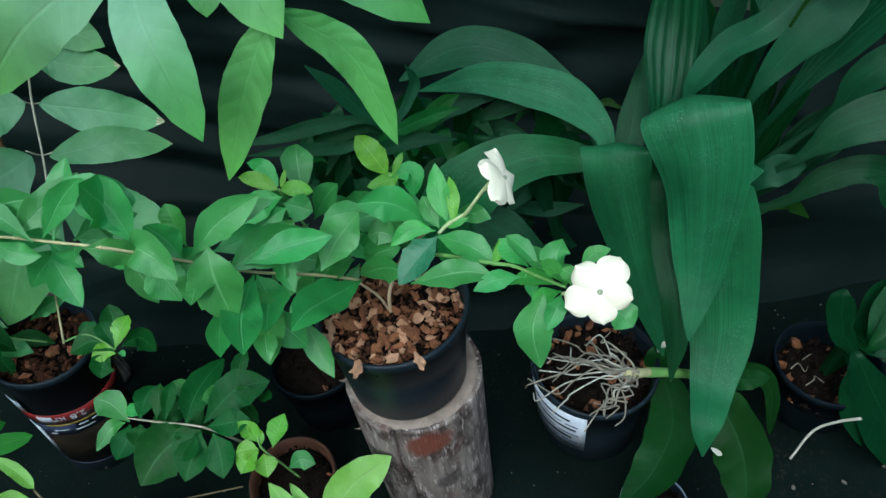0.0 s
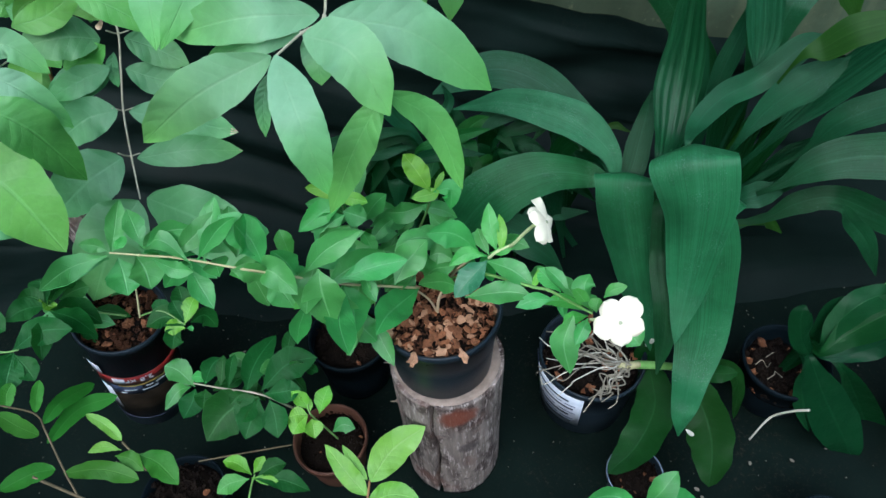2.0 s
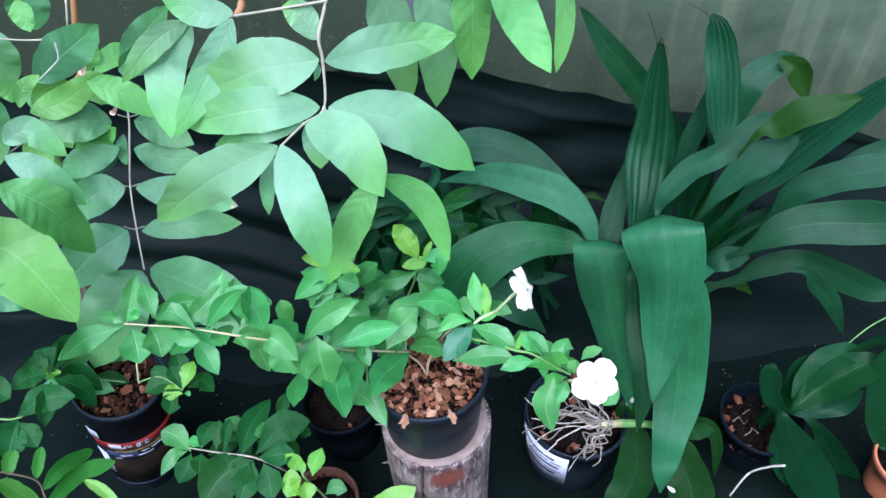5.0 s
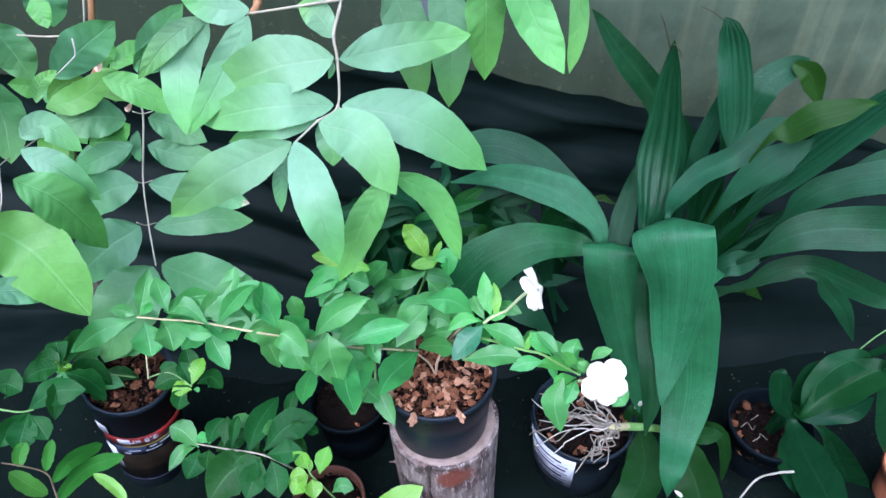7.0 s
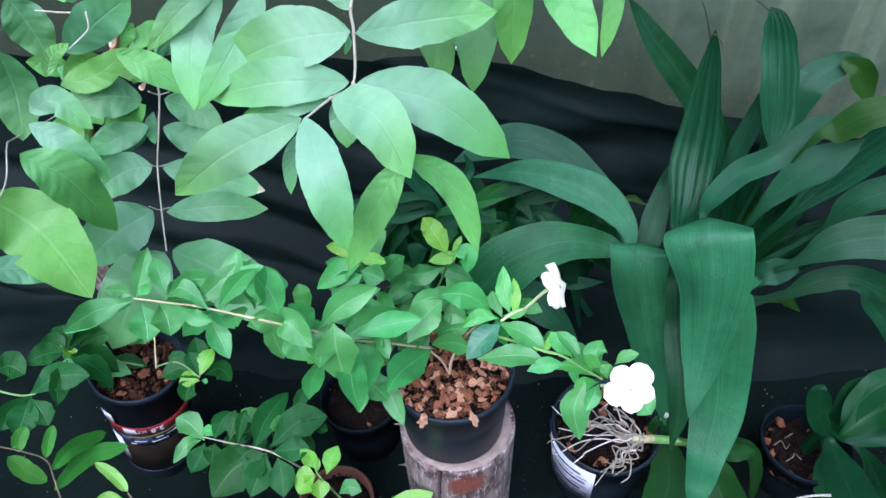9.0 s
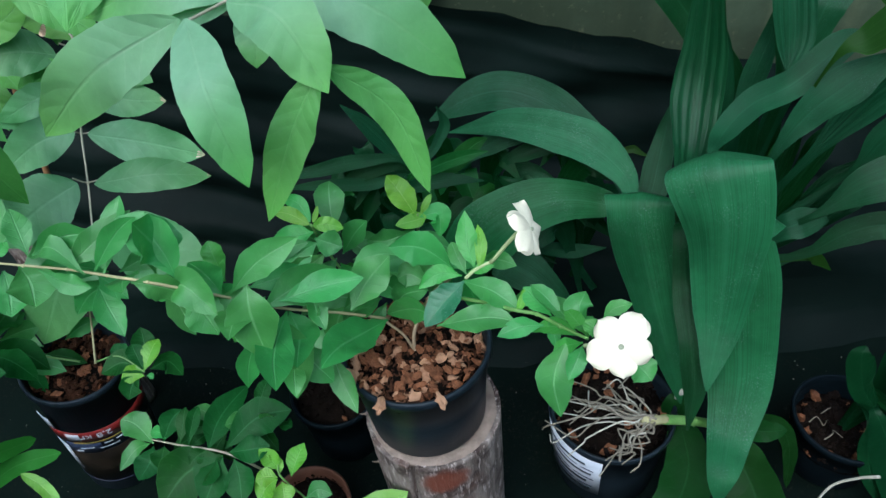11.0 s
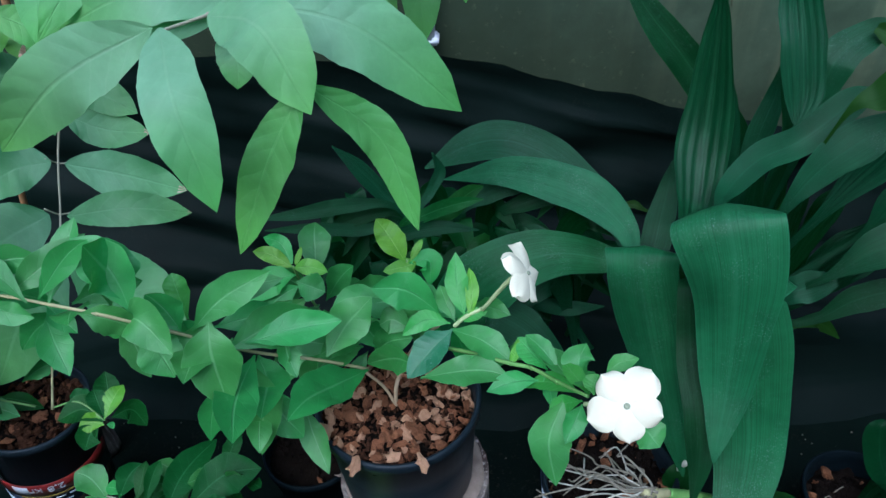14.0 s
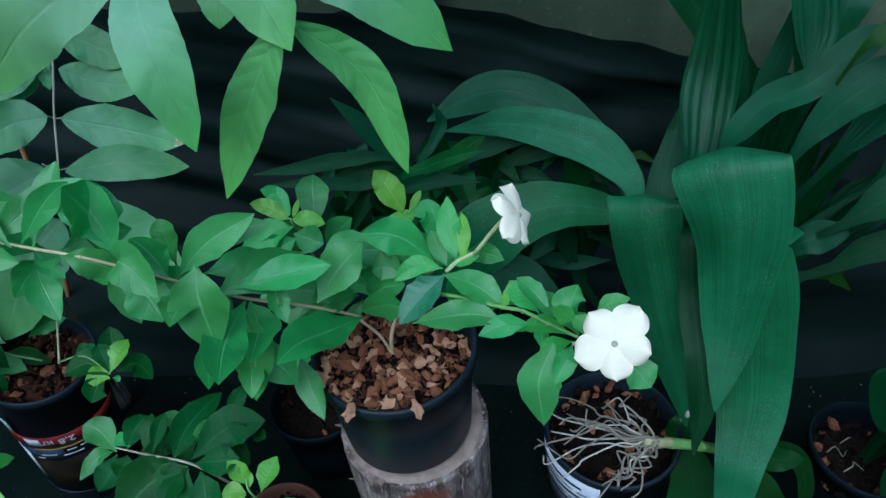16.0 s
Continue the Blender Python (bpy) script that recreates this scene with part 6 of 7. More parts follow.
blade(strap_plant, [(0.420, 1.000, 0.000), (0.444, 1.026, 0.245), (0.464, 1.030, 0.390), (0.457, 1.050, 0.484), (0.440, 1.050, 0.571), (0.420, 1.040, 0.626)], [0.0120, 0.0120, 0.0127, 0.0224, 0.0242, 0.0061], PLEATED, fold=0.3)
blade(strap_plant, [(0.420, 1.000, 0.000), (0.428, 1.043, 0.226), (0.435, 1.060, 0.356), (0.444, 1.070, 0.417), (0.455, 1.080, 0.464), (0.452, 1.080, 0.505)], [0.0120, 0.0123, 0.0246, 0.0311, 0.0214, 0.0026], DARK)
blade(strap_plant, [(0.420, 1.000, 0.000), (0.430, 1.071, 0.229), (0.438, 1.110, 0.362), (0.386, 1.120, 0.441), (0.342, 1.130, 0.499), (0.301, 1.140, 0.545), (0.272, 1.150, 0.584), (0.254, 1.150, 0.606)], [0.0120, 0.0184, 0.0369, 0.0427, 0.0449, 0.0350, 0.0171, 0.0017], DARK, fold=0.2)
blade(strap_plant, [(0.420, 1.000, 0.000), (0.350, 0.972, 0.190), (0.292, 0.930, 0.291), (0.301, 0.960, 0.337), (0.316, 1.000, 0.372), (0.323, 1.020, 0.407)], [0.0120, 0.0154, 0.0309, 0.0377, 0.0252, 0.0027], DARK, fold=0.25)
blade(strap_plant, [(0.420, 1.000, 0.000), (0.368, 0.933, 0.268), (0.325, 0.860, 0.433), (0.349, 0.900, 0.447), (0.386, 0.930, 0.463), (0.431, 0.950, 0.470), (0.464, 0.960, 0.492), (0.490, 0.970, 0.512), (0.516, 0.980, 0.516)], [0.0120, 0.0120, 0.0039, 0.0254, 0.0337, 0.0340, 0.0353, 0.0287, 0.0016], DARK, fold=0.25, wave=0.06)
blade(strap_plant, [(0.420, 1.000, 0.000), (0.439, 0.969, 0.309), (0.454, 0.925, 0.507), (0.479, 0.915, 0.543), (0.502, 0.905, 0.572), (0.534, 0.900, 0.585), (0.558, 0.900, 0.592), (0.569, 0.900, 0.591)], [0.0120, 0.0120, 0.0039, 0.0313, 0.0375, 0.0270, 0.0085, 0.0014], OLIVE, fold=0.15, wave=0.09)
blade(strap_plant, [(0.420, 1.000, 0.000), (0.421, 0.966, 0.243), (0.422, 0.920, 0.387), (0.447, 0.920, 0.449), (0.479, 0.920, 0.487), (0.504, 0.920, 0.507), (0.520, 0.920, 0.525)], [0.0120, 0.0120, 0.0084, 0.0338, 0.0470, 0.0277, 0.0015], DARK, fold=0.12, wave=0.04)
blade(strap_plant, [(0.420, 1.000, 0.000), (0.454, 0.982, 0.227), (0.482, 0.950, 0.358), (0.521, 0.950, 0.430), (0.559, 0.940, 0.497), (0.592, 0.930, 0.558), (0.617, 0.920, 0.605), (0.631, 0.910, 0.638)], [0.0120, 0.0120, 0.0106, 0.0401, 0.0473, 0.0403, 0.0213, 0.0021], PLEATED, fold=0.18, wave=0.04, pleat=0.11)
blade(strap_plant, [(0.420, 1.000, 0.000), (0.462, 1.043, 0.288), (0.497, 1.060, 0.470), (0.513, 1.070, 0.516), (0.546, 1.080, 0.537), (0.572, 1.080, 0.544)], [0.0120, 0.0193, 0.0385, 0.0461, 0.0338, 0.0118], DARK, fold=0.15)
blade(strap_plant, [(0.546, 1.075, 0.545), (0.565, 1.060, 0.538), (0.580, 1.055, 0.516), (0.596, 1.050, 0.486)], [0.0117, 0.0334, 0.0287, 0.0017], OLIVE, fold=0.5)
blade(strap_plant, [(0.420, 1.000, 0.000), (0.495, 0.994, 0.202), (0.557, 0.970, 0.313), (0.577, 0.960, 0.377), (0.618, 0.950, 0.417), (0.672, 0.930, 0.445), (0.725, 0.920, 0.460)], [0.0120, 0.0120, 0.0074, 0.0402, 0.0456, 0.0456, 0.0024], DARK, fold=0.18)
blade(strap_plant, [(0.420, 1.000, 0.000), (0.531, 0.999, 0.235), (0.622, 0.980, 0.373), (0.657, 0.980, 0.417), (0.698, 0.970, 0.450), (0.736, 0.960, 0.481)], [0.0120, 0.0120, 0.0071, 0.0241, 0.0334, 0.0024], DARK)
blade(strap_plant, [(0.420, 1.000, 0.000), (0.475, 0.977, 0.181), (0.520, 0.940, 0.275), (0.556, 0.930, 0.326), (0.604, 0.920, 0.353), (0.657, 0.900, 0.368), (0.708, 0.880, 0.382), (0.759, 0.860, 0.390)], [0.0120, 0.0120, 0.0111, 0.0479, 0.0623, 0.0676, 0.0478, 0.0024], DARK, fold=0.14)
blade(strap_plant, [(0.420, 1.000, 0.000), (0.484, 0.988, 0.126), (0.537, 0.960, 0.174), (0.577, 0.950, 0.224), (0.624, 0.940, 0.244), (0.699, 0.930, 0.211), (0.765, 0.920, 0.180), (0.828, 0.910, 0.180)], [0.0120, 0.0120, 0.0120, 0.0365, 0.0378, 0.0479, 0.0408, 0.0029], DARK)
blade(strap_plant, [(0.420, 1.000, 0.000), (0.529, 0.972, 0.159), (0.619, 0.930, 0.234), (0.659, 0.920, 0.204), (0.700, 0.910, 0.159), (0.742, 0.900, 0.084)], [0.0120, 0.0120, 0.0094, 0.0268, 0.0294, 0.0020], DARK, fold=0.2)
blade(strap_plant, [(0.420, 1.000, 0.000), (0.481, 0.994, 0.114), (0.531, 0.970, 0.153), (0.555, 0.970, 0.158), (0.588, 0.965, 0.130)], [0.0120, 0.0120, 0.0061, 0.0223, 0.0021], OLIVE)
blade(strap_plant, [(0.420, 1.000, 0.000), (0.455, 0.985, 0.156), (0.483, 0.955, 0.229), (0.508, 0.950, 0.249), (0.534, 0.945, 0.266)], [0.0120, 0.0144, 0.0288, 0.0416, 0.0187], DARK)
blade(strap_plant, [(0.420, 1.000, 0.000), (0.461, 1.021, 0.125), (0.495, 1.020, 0.172), (0.524, 1.020, 0.277), (0.541, 1.020, 0.317), (0.558, 1.020, 0.354)], [0.0120, 0.0120, 0.0145, 0.0291, 0.0227, 0.0018], SHADED_STRAP, fold=0.35, pleat=0.09)
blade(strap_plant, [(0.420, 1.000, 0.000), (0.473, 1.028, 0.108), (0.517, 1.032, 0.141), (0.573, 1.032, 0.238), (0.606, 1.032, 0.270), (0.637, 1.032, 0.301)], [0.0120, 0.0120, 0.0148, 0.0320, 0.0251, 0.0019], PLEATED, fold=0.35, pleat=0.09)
blade(strap_plant, [(0.420, 1.000, 0.000), (0.485, 1.034, 0.090), (0.539, 1.044, 0.110), (0.605, 1.044, 0.180), (0.635, 1.044, 0.200), (0.665, 1.044, 0.220)], [0.0120, 0.0120, 0.0152, 0.0355, 0.0281, 0.0020], SHADED_STRAP, fold=0.35, pleat=0.09)
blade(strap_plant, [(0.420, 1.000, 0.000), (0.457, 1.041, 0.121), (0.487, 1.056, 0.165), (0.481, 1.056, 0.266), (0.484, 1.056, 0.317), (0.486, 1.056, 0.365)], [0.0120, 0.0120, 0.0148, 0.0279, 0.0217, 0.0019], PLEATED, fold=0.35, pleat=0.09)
blade(strap_plant, [(0.420, 1.000, 0.000), (0.439, 1.021, 0.143), (0.455, 1.020, 0.205), (0.438, 1.020, 0.315), (0.434, 1.020, 0.371), (0.431, 1.020, 0.423)], [0.0120, 0.0120, 0.0142, 0.0227, 0.0175, 0.0018], SHADED_STRAP, fold=0.35, pleat=0.09)
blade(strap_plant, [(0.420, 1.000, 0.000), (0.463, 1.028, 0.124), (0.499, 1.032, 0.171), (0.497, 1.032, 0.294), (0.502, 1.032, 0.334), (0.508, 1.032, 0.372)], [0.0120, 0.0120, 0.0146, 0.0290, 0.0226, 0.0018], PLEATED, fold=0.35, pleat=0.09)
blade(strap_plant, [(0.420, 1.000, 0.000), (0.484, 1.034, 0.126), (0.536, 1.044, 0.174), (0.540, 1.044, 0.300), (0.569, 1.044, 0.332), (0.597, 1.044, 0.363)], [0.0120, 0.0120, 0.0147, 0.0252, 0.0198, 0.0019], SHADED_STRAP, fold=0.35, pleat=0.09)
blade(strap_plant, [(0.420, 1.000, 0.000), (0.481, 1.041, 0.106), (0.531, 1.056, 0.138), (0.573, 1.056, 0.196), (0.604, 1.056, 0.225), (0.633, 1.056, 0.253)], [0.0120, 0.0120, 0.0151, 0.0250, 0.0196, 0.0020], PLEATED, fold=0.35, pleat=0.09)
blade(strap_plant, [(0.266, 1.050, 0.310), (0.289, 1.050, 0.317), (0.303, 1.046, 0.311), (0.318, 1.045, 0.304)], [0.0029, 0.0115, 0.0058, 0.0010], OLIVE)
stem(strap_plant, [(0.329, 1.000, 0.620), (0.315, 1.000, 0.654), (0.305, 1.000, 0.673)], 0.0011, 0.0005, DEAD_TIP)
stem(strap_plant, [(0.331, 1.000, 0.628), (0.343, 1.000, 0.616), (0.346, 1.000, 0.606)], 0.0010, 0.0005, DEAD_TIP)
stem(strap_plant, [(0.406, 1.040, 0.638), (0.391, 1.040, 0.649), (0.371, 1.040, 0.659)], 0.0011, 0.0005, DEAD_TIP)
leaf(strap_plant, [(0.327, 0.602, 0.168), (0.336, 0.600, 0.158), (0.341, 0.599, 0.154)], 0.0060, LANCE, PALE_ROOT)
# -- small plant at the very front --
front_plant = thing("front_plant", "small plant with rounded green leaves beside a cup", "plant")
stem(front_plant, [(0.220, 0.470, 0.000), (0.225, 0.475, 0.050), (0.250, 0.500, 0.158)], 0.0018, 0.0012, GREEN_STEM)
leaf(front_plant, [(0.250, 0.500, 0.158), (0.215, 0.510, 0.186), (0.183, 0.520, 0.151)], 0.0244, OBOVATE, SHRUB)
leaf(front_plant, [(0.249, 0.500, 0.169), (0.268, 0.510, 0.203), (0.289, 0.530, 0.218)], 0.0311, OBOVATE, SHRUB)
leaf(front_plant, [(0.257, 0.500, 0.156), (0.290, 0.510, 0.164), (0.327, 0.520, 0.144)], 0.0296, OBOVATE, SHRUB)
# -- arching leaves of the grassy clump --
blade(clump, [(0.030, 1.050, 0.000), (0.001, 1.044, 0.212), (-0.023, 1.020, 0.330), (-0.048, 1.020, 0.366), (-0.077, 1.020, 0.409), (-0.106, 1.020, 0.444)], [0.0080, 0.0080, 0.0092, 0.0225, 0.0218, 0.0014], DARK, fold=0.2)
blade(clump, [(0.030, 1.050, 0.000), (-0.002, 1.044, 0.217), (-0.029, 1.020, 0.340), (-0.091, 1.000, 0.365), (-0.147, 0.980, 0.369), (-0.209, 0.960, 0.375)], [0.0080, 0.0080, 0.0061, 0.0192, 0.0175, 0.0014], DARK)
blade(clump, [(0.030, 1.050, 0.000), (-0.000, 1.049, 0.205), (-0.025, 1.030, 0.318), (-0.060, 1.020, 0.337), (-0.105, 1.000, 0.335), (-0.144, 0.980, 0.320)], [0.0080, 0.0080, 0.0063, 0.0184, 0.0197, 0.0015], SHADED_STRAP)
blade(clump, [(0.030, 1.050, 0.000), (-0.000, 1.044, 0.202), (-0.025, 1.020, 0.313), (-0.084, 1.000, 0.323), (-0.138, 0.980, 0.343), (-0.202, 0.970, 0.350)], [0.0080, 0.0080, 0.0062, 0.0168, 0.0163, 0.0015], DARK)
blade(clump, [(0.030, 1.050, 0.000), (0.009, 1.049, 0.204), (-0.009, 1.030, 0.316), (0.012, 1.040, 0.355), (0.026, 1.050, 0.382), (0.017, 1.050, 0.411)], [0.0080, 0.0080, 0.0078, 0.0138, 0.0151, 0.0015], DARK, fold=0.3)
blade(clump, [(0.030, 1.050, 0.000), (0.018, 1.032, 0.205), (0.008, 1.000, 0.319), (0.041, 1.000, 0.354), (0.065, 1.000, 0.379), (0.084, 1.000, 0.390)], [0.0080, 0.0080, 0.0076, 0.0251, 0.0217, 0.0014], SHADED_SHRUB)
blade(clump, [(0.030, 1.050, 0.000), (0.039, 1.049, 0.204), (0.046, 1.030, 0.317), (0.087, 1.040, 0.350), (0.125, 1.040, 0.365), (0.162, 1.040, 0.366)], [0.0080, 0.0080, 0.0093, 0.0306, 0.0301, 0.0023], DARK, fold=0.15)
blade(clump, [(0.030, 1.050, 0.000), (0.069, 1.054, 0.198), (0.100, 1.040, 0.306), (0.140, 1.040, 0.332), (0.178, 1.040, 0.343), (0.214, 1.030, 0.343)], [0.0080, 0.0080, 0.0095, 0.0262, 0.0229, 0.0023], SHADED_STRAP)
blade(clump, [(0.030, 1.050, 0.000), (-0.002, 1.027, 0.211), (-0.028, 0.990, 0.329), (0.010, 0.980, 0.362), (0.052, 0.970, 0.385), (0.084, 0.970, 0.391)], [0.0080, 0.0080, 0.0060, 0.0188, 0.0168, 0.0014], SHADED_SHRUB)
blade(clump, [(0.030, 1.050, 0.000), (-0.023, 1.016, 0.205), (-0.066, 0.970, 0.319), (-0.018, 0.970, 0.339), (0.027, 0.970, 0.348), (0.077, 0.970, 0.342)], [0.0080, 0.0080, 0.0060, 0.0190, 0.0188, 0.0014], SHADED_STRAP)
# -- orchids --
phal = thing("orchid", "dark green moth orchid with broad leaves in a dark pot", "orchid")
blade(phal, [(0.530, 0.735, 0.070), (0.526, 0.726, 0.161), (0.522, 0.700, 0.180), (0.496, 0.705, 0.222), (0.484, 0.715, 0.267), (0.487, 0.720, 0.280)], [0.0100, 0.0100, 0.0135, 0.0295, 0.0255, 0.0032], DEEP, fold=0.3)
blade(phal, [(0.530, 0.735, 0.070), (0.537, 0.734, 0.150), (0.543, 0.715, 0.160), (0.545, 0.725, 0.200), (0.555, 0.735, 0.244), (0.570, 0.740, 0.264)], [0.0100, 0.0100, 0.0138, 0.0338, 0.0379, 0.0049], DEEP, fold=0.2)
blade(phal, [(0.530, 0.735, 0.070), (0.529, 0.726, 0.174), (0.529, 0.700, 0.204), (0.543, 0.715, 0.241), (0.566, 0.725, 0.272), (0.600, 0.735, 0.277), (0.625, 0.740, 0.254)], [0.0100, 0.0100, 0.0099, 0.0309, 0.0384, 0.0289, 0.0033], ORCHID, fold=0.25)
blade(phal, [(0.530, 0.735, 0.070), (0.527, 0.720, 0.174), (0.524, 0.690, 0.205), (0.554, 0.700, 0.234), (0.584, 0.705, 0.267), (0.611, 0.710, 0.284), (0.635, 0.715, 0.281)], [0.0100, 0.0100, 0.0098, 0.0372, 0.0491, 0.0392, 0.0063], ORCHID, fold=0.3)
blade(phal, [(0.530, 0.735, 0.070), (0.532, 0.720, 0.167), (0.534, 0.690, 0.191), (0.571, 0.690, 0.199), (0.596, 0.690, 0.218), (0.610, 0.690, 0.247)], [0.0100, 0.0100, 0.0066, 0.0247, 0.0309, 0.0024], DEEP, fold=0.2)
blade(phal, [(0.530, 0.735, 0.070), (0.523, 0.720, 0.163), (0.518, 0.690, 0.185), (0.547, 0.670, 0.130), (0.582, 0.650, 0.072), (0.614, 0.630, 0.021), (0.636, 0.620, -0.018)], [0.0100, 0.0100, 0.0150, 0.0513, 0.0668, 0.0539, 0.0055], DEEP, fold=0.12)
blade(phal, [(0.530, 0.735, 0.070), (0.524, 0.720, 0.152), (0.519, 0.690, 0.165), (0.524, 0.675, 0.122), (0.539, 0.660, 0.076), (0.561, 0.650, 0.030)], [0.0100, 0.0100, 0.0085, 0.0224, 0.0229, 0.0027], ORCHID, fold=0.3)
blade(phal, [(0.530, 0.735, 0.070), (0.561, 0.726, 0.136), (0.587, 0.700, 0.136), (0.635, 0.690, 0.062), (0.677, 0.675, -0.013), (0.715, 0.660, -0.098), (0.731, 0.655, -0.132)], [0.0100, 0.0100, 0.0139, 0.0454, 0.0511, 0.0198, 0.0030], DEEP, fold=0.2)
blade(phal, [(0.600, 0.760, 0.100), (0.616, 0.745, 0.259), (0.629, 0.715, 0.335), (0.639, 0.700, 0.275), (0.671, 0.690, 0.182), (0.707, 0.685, 0.092), (0.711, 0.680, 0.077)], [0.0100, 0.0100, 0.0151, 0.0455, 0.0501, 0.0302, 0.0072], ORCHID, fold=0.15)
stem(phal, [(0.519, 0.639, 0.133), (0.502, 0.646, 0.115), (0.482, 0.650, 0.086), (0.455, 0.630, 0.055)], 0.0020, 0.0014, PALE_ROOT)
stem(phal, [(0.649, 0.795, 0.198), (0.683, 0.808, 0.234), (0.717, 0.809, 0.272)], 0.0012, 0.001, GREEN_STEM)
cane_orchid = thing("rooted_orchid", "orchid with bare grey aerial roots and long leaves", "orchid")
stem(cane_orchid, [(0.243, 0.672, 0.222), (0.260, 0.680, 0.208), (0.275, 0.688, 0.195)], 0.0060, 0.0052, TWIG)
stem(cane_orchid, [(0.272, 0.688, 0.195), (0.316, 0.700, 0.167), (0.368, 0.710, 0.133), (0.421, 0.720, 0.107)], 0.0062, 0.005, GREEN_STEM)
leaf(cane_orchid, [(0.384, 0.720, 0.135), (0.417, 0.700, 0.151), (0.440, 0.690, 0.111), (0.452, 0.675, 0.030)], 0.0215, STRAP, CANE)
leaf(cane_orchid, [(0.358, 0.694, 0.161), (0.389, 0.681, 0.172), (0.413, 0.675, 0.184)], 0.0258, STRAP, CANE)
leaf(cane_orchid, [(0.295, 0.728, 0.122), (0.308, 0.730, 0.152), (0.330, 0.735, 0.182)], 0.0375, LANCE, CANE)
leaf(cane_orchid, [(0.309, 0.714, 0.133), (0.307, 0.659, 0.122), (0.273, 0.606, 0.109), (0.227, 0.570, 0.101)], 0.0585, STRAP, CANE)
leaf(cane_orchid, [(0.353, 0.686, 0.154), (0.368, 0.628, 0.142), (0.366, 0.582, 0.133), (0.352, 0.539, 0.124)], 0.0633, STRAP, CANE)
stem(cane_orchid, [(0.274, 0.727, 0.119), (0.299, 0.743, 0.134), (0.310, 0.736, 0.180)], 0.0042, 0.0036, PALE_ROOT)
flower(gardenia, (0.159, 0.523, 0.573), (-0.22, -0.62, 0.72), 0.0222, -40, (0.140, 0.541, 0.551), "open white five-petalled flower")
flower(gardenia, (0.113, 0.6384, 0.5670), (0.78, -0.12, 0.47), 0.0232, 20, (0.081, 0.640, 0.5305), "white flower seen from the side", reflex=0.12)


# ---- aerial roots ----
def aerial_roots():
    rng = random.Random(5)
    crown = Vector((0.252, 0.674, 0.219))
    for i in range(29):
        a = radians(rng.uniform(100, 236))
        reach = 0.125 * max(0.4, math.cos(a - radians(168))) * rng.uniform(0.65, 1.05)
        out = Vector((math.cos(a), math.sin(a), 0))
        lift = rng.uniform(-0.25, 0.45)
        pts = [crown + Vector((rng.uniform(-0.008, 0.006), rng.uniform(-0.008, 0.008), rng.uniform(-0.006, 0.006)))]
        for k in (0.22, 0.42, 0.62, 0.82, 1.0):
            jog = 0.015 * k ** 0.5
            pts.append(crown + out * reach * k + Vector((rng.uniform(-jog, jog), rng.uniform(-jog, jog), reach * (lift * k * 1.6 - (0.22 + 0.9 * lift) * k * k) + rng.uniform(-0.4, 0.4) * jog)))
        stem(cane_orchid, pts, rng.uniform(0.0009, 0.0015), 0.0008, PALE_ROOT if rng.random() < 0.15 else ROOT, name="root")


def inner_leaves(plant, line, count, seed, length, spread, material, other, back=0.02):
    """Leaves in the depth of a plant, set alternately along a shoot."""
    rng = random.Random(seed)
    pts = spline(line, 40)
    for i in range(count):
        o = pts[rng.randrange(2, 40)] + Vector((0, back, -back)) * rng.uniform(0.2, 1.3)
        way = Vector((rng.uniform(-1, 1), rng.uniform(-0.9, 0.5), rng.uniform(-0.8, 0.9))).normalized()
        n = length * rng.uniform(0.7, 1.25)
        b = o + way * spread * rng.random()
        tip = b + way * n
        mid = b.lerp(tip, 0.5) + Vector((0, -0.2, 0.8)) * 0.12 * n
        leaf(plant, [b, mid, tip], n * rng.uniform(0.40, 0.52), OBOVATE, other if rng.random() < 0.25 else material)


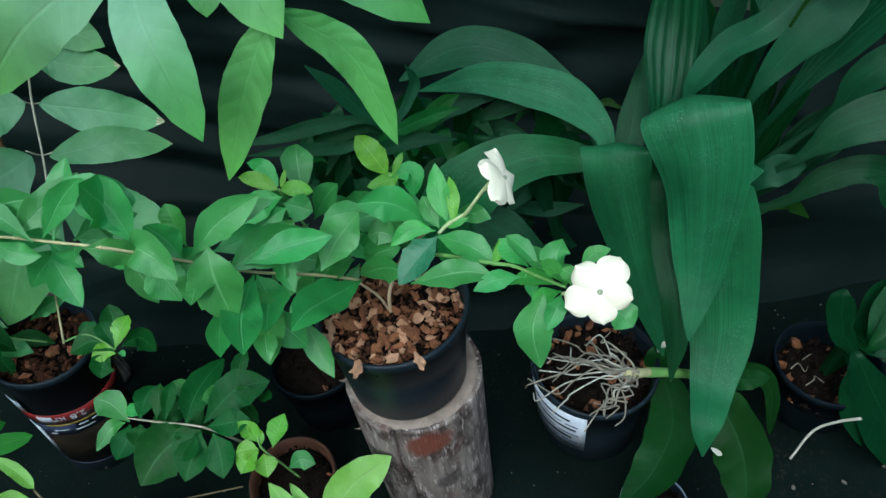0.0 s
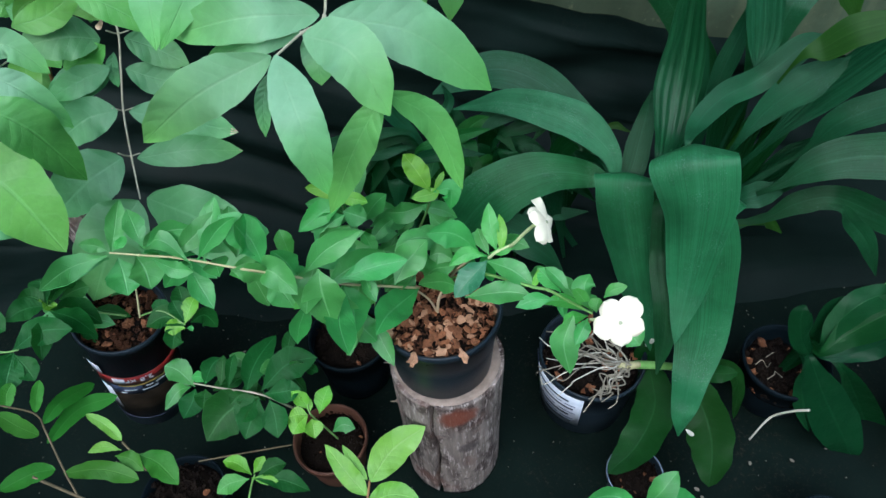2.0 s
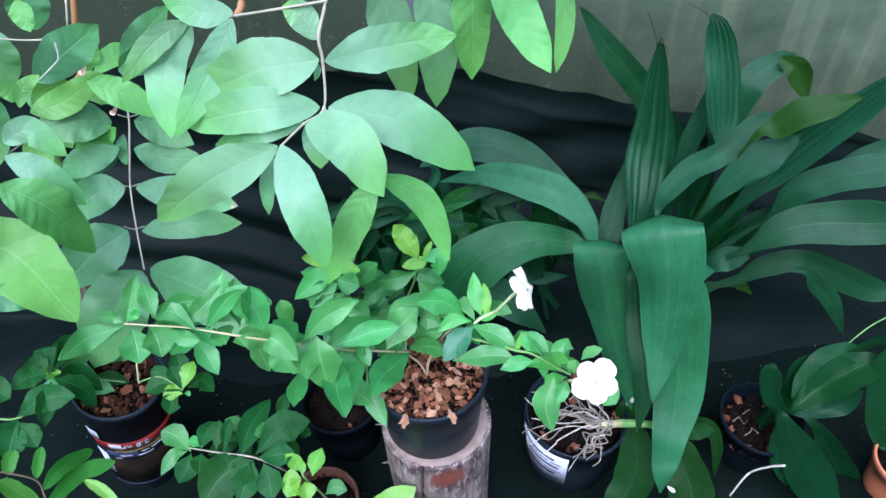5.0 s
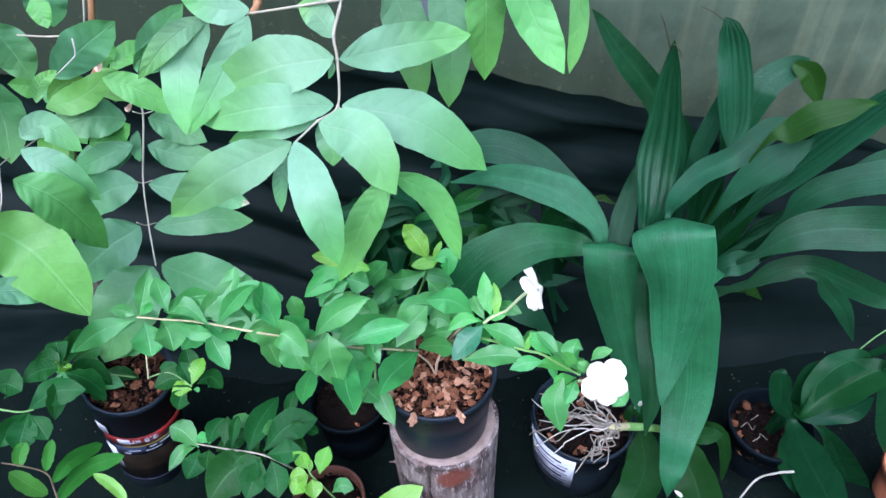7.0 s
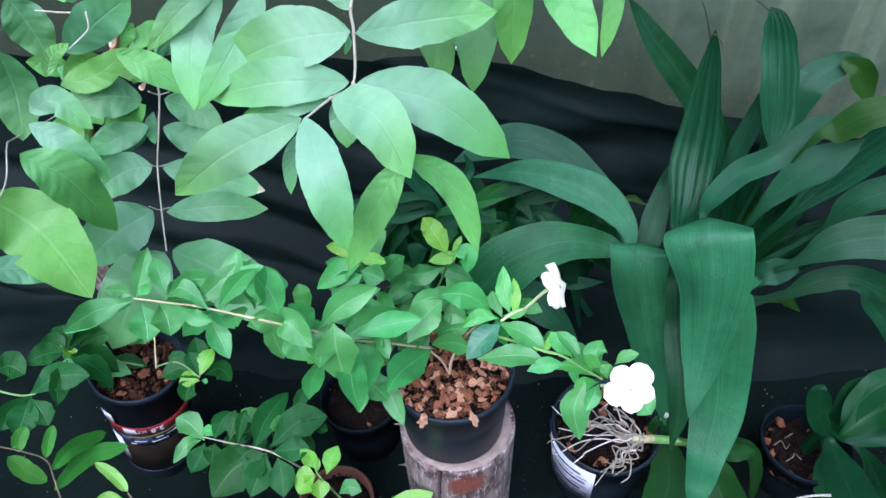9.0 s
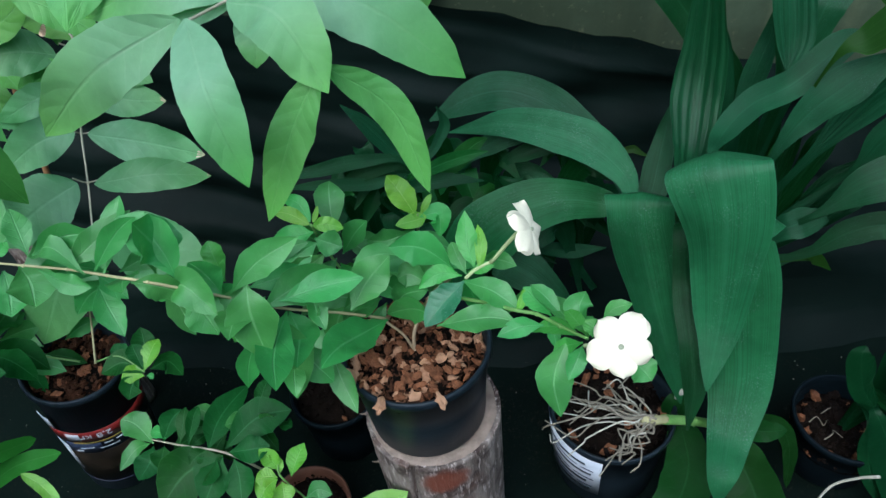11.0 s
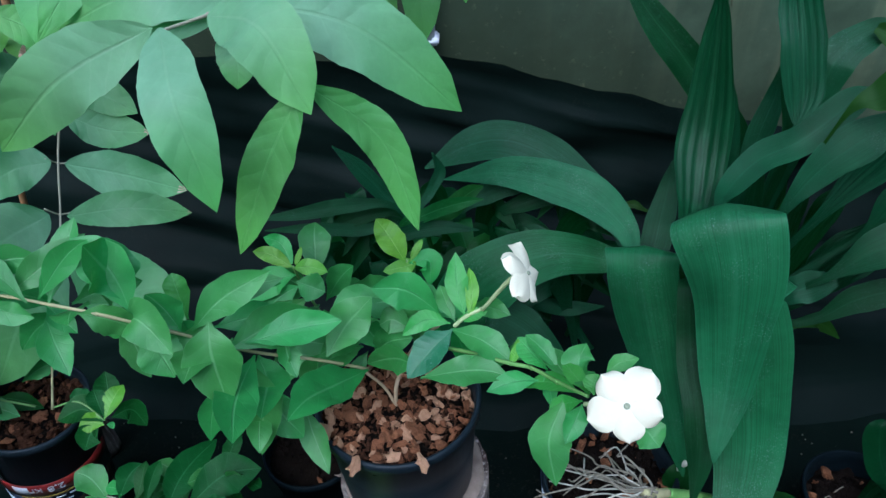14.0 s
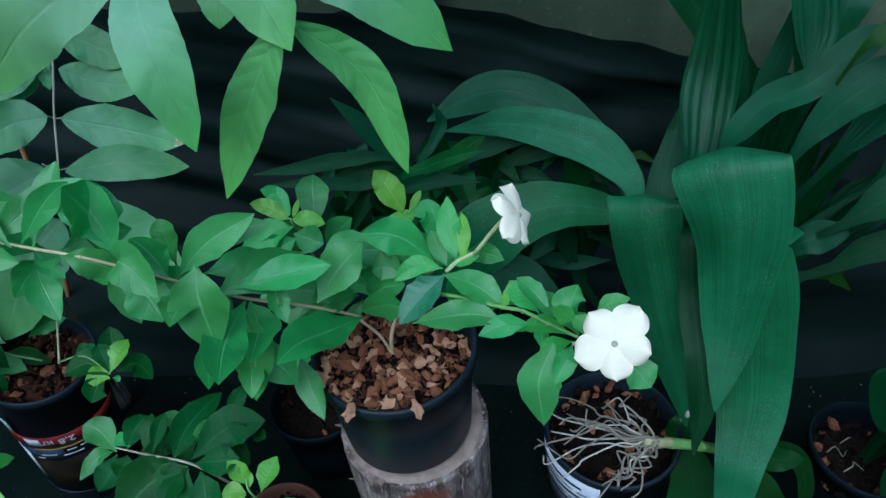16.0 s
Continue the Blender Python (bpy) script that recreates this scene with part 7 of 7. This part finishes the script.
inner_leaves(gardenia, [(-0.25, 0.59, 0.60), (-0.14, 0.60, 0.57), (-0.06, 0.63, 0.49)], 22, 41, 0.044, 0.015, SHRUB, YOUNG_SHRUB)
inner_leaves(gardenia, [(-0.03, 0.66, 0.46), (0.02, 0.67, 0.49), (0.06, 0.67, 0.51)], 18, 42, 0.044, 0.02, SHRUB, YOUNG_SHRUB)
inner_leaves(gardenia, [(0.09, 0.62, 0.50), (0.14, 0.57, 0.54)], 5, 43, 0.03, 0.005, SHRUB, YOUNG_SHRUB, back=0.008)
inner_leaves(seedling, [(-0.14, 0.80, 0.18), (-0.11, 0.82, 0.32), (-0.10, 0.82, 0.40)], 18, 44, 0.055, 0.02, SHRUB, YOUNG_SHRUB)
inner_leaves(seedling, [(-0.08, 0.84, 0.22), (-0.03, 0.87, 0.40)], 12, 45, 0.055, 0.02, SHRUB, YOUNG_SHRUB)
inner_leaves(sapling, [(-0.60, 1.02, 0.50), (-0.50, 1.03, 0.58), (-0.42, 1.03, 0.60), (-0.36, 1.02, 0.52)], 12, 46, 0.075, 0.03, MID_WARM, MIDGREEN)
inner_leaves(small_shrub, [(-0.54, 0.72, 0.30), (-0.50, 0.73, 0.30), (-0.46, 0.76, 0.30)], 14, 47, 0.04, 0.02, SHADED_SHRUB, SHRUB, back=0.012)
inner_leaves(trailing_shrub, [(-0.34, 0.69, 0.17), (-0.26, 0.70, 0.19), (-0.20, 0.70, 0.19)], 14, 48, 0.045, 0.015, SHADED_SHRUB, SHRUB, back=0.015)

aerial_roots()


# ---- grit on the fabric ----
def grit():
    rng = random.Random(8)
    bm = bmesh.new()
    for i in range(460):
        x, y = rng.uniform(-0.9, 0.9), rng.uniform(0.45, 1.1)
        bmesh.ops.create_icosphere(bm, subdivisions=1, radius=rng.uniform(0.0004, 0.0014), matrix=Matrix.Translation((x, y, 0.003)))
    for x, y, k in ((0.450, 0.654, 1.0), (0.467, 0.613, 1.2), (0.532, 0.615, 1.2), (0.376, 0.576, 1.3), (0.381, 0.564, 1.0), (0.590, 0.632, 0.8), (-0.534, 0.800, 0.9), (-0.360, 0.846, 0.8)):  # bruised petals and pale bark crumbs
        bmesh.ops.create_icosphere(bm, subdivisions=2, radius=1.0, matrix=pose(x, y, 0.0045, 10, 14, 900 * x) @ Matrix.Diagonal((0.0034 * k, 0.0022 * k, 0.0012, 1)))
    tagged(part("grit", bm, GREY_SPECK, None), "scattered pale grit and crumbs on black fabric", "grit", kind="stuff")


grit()
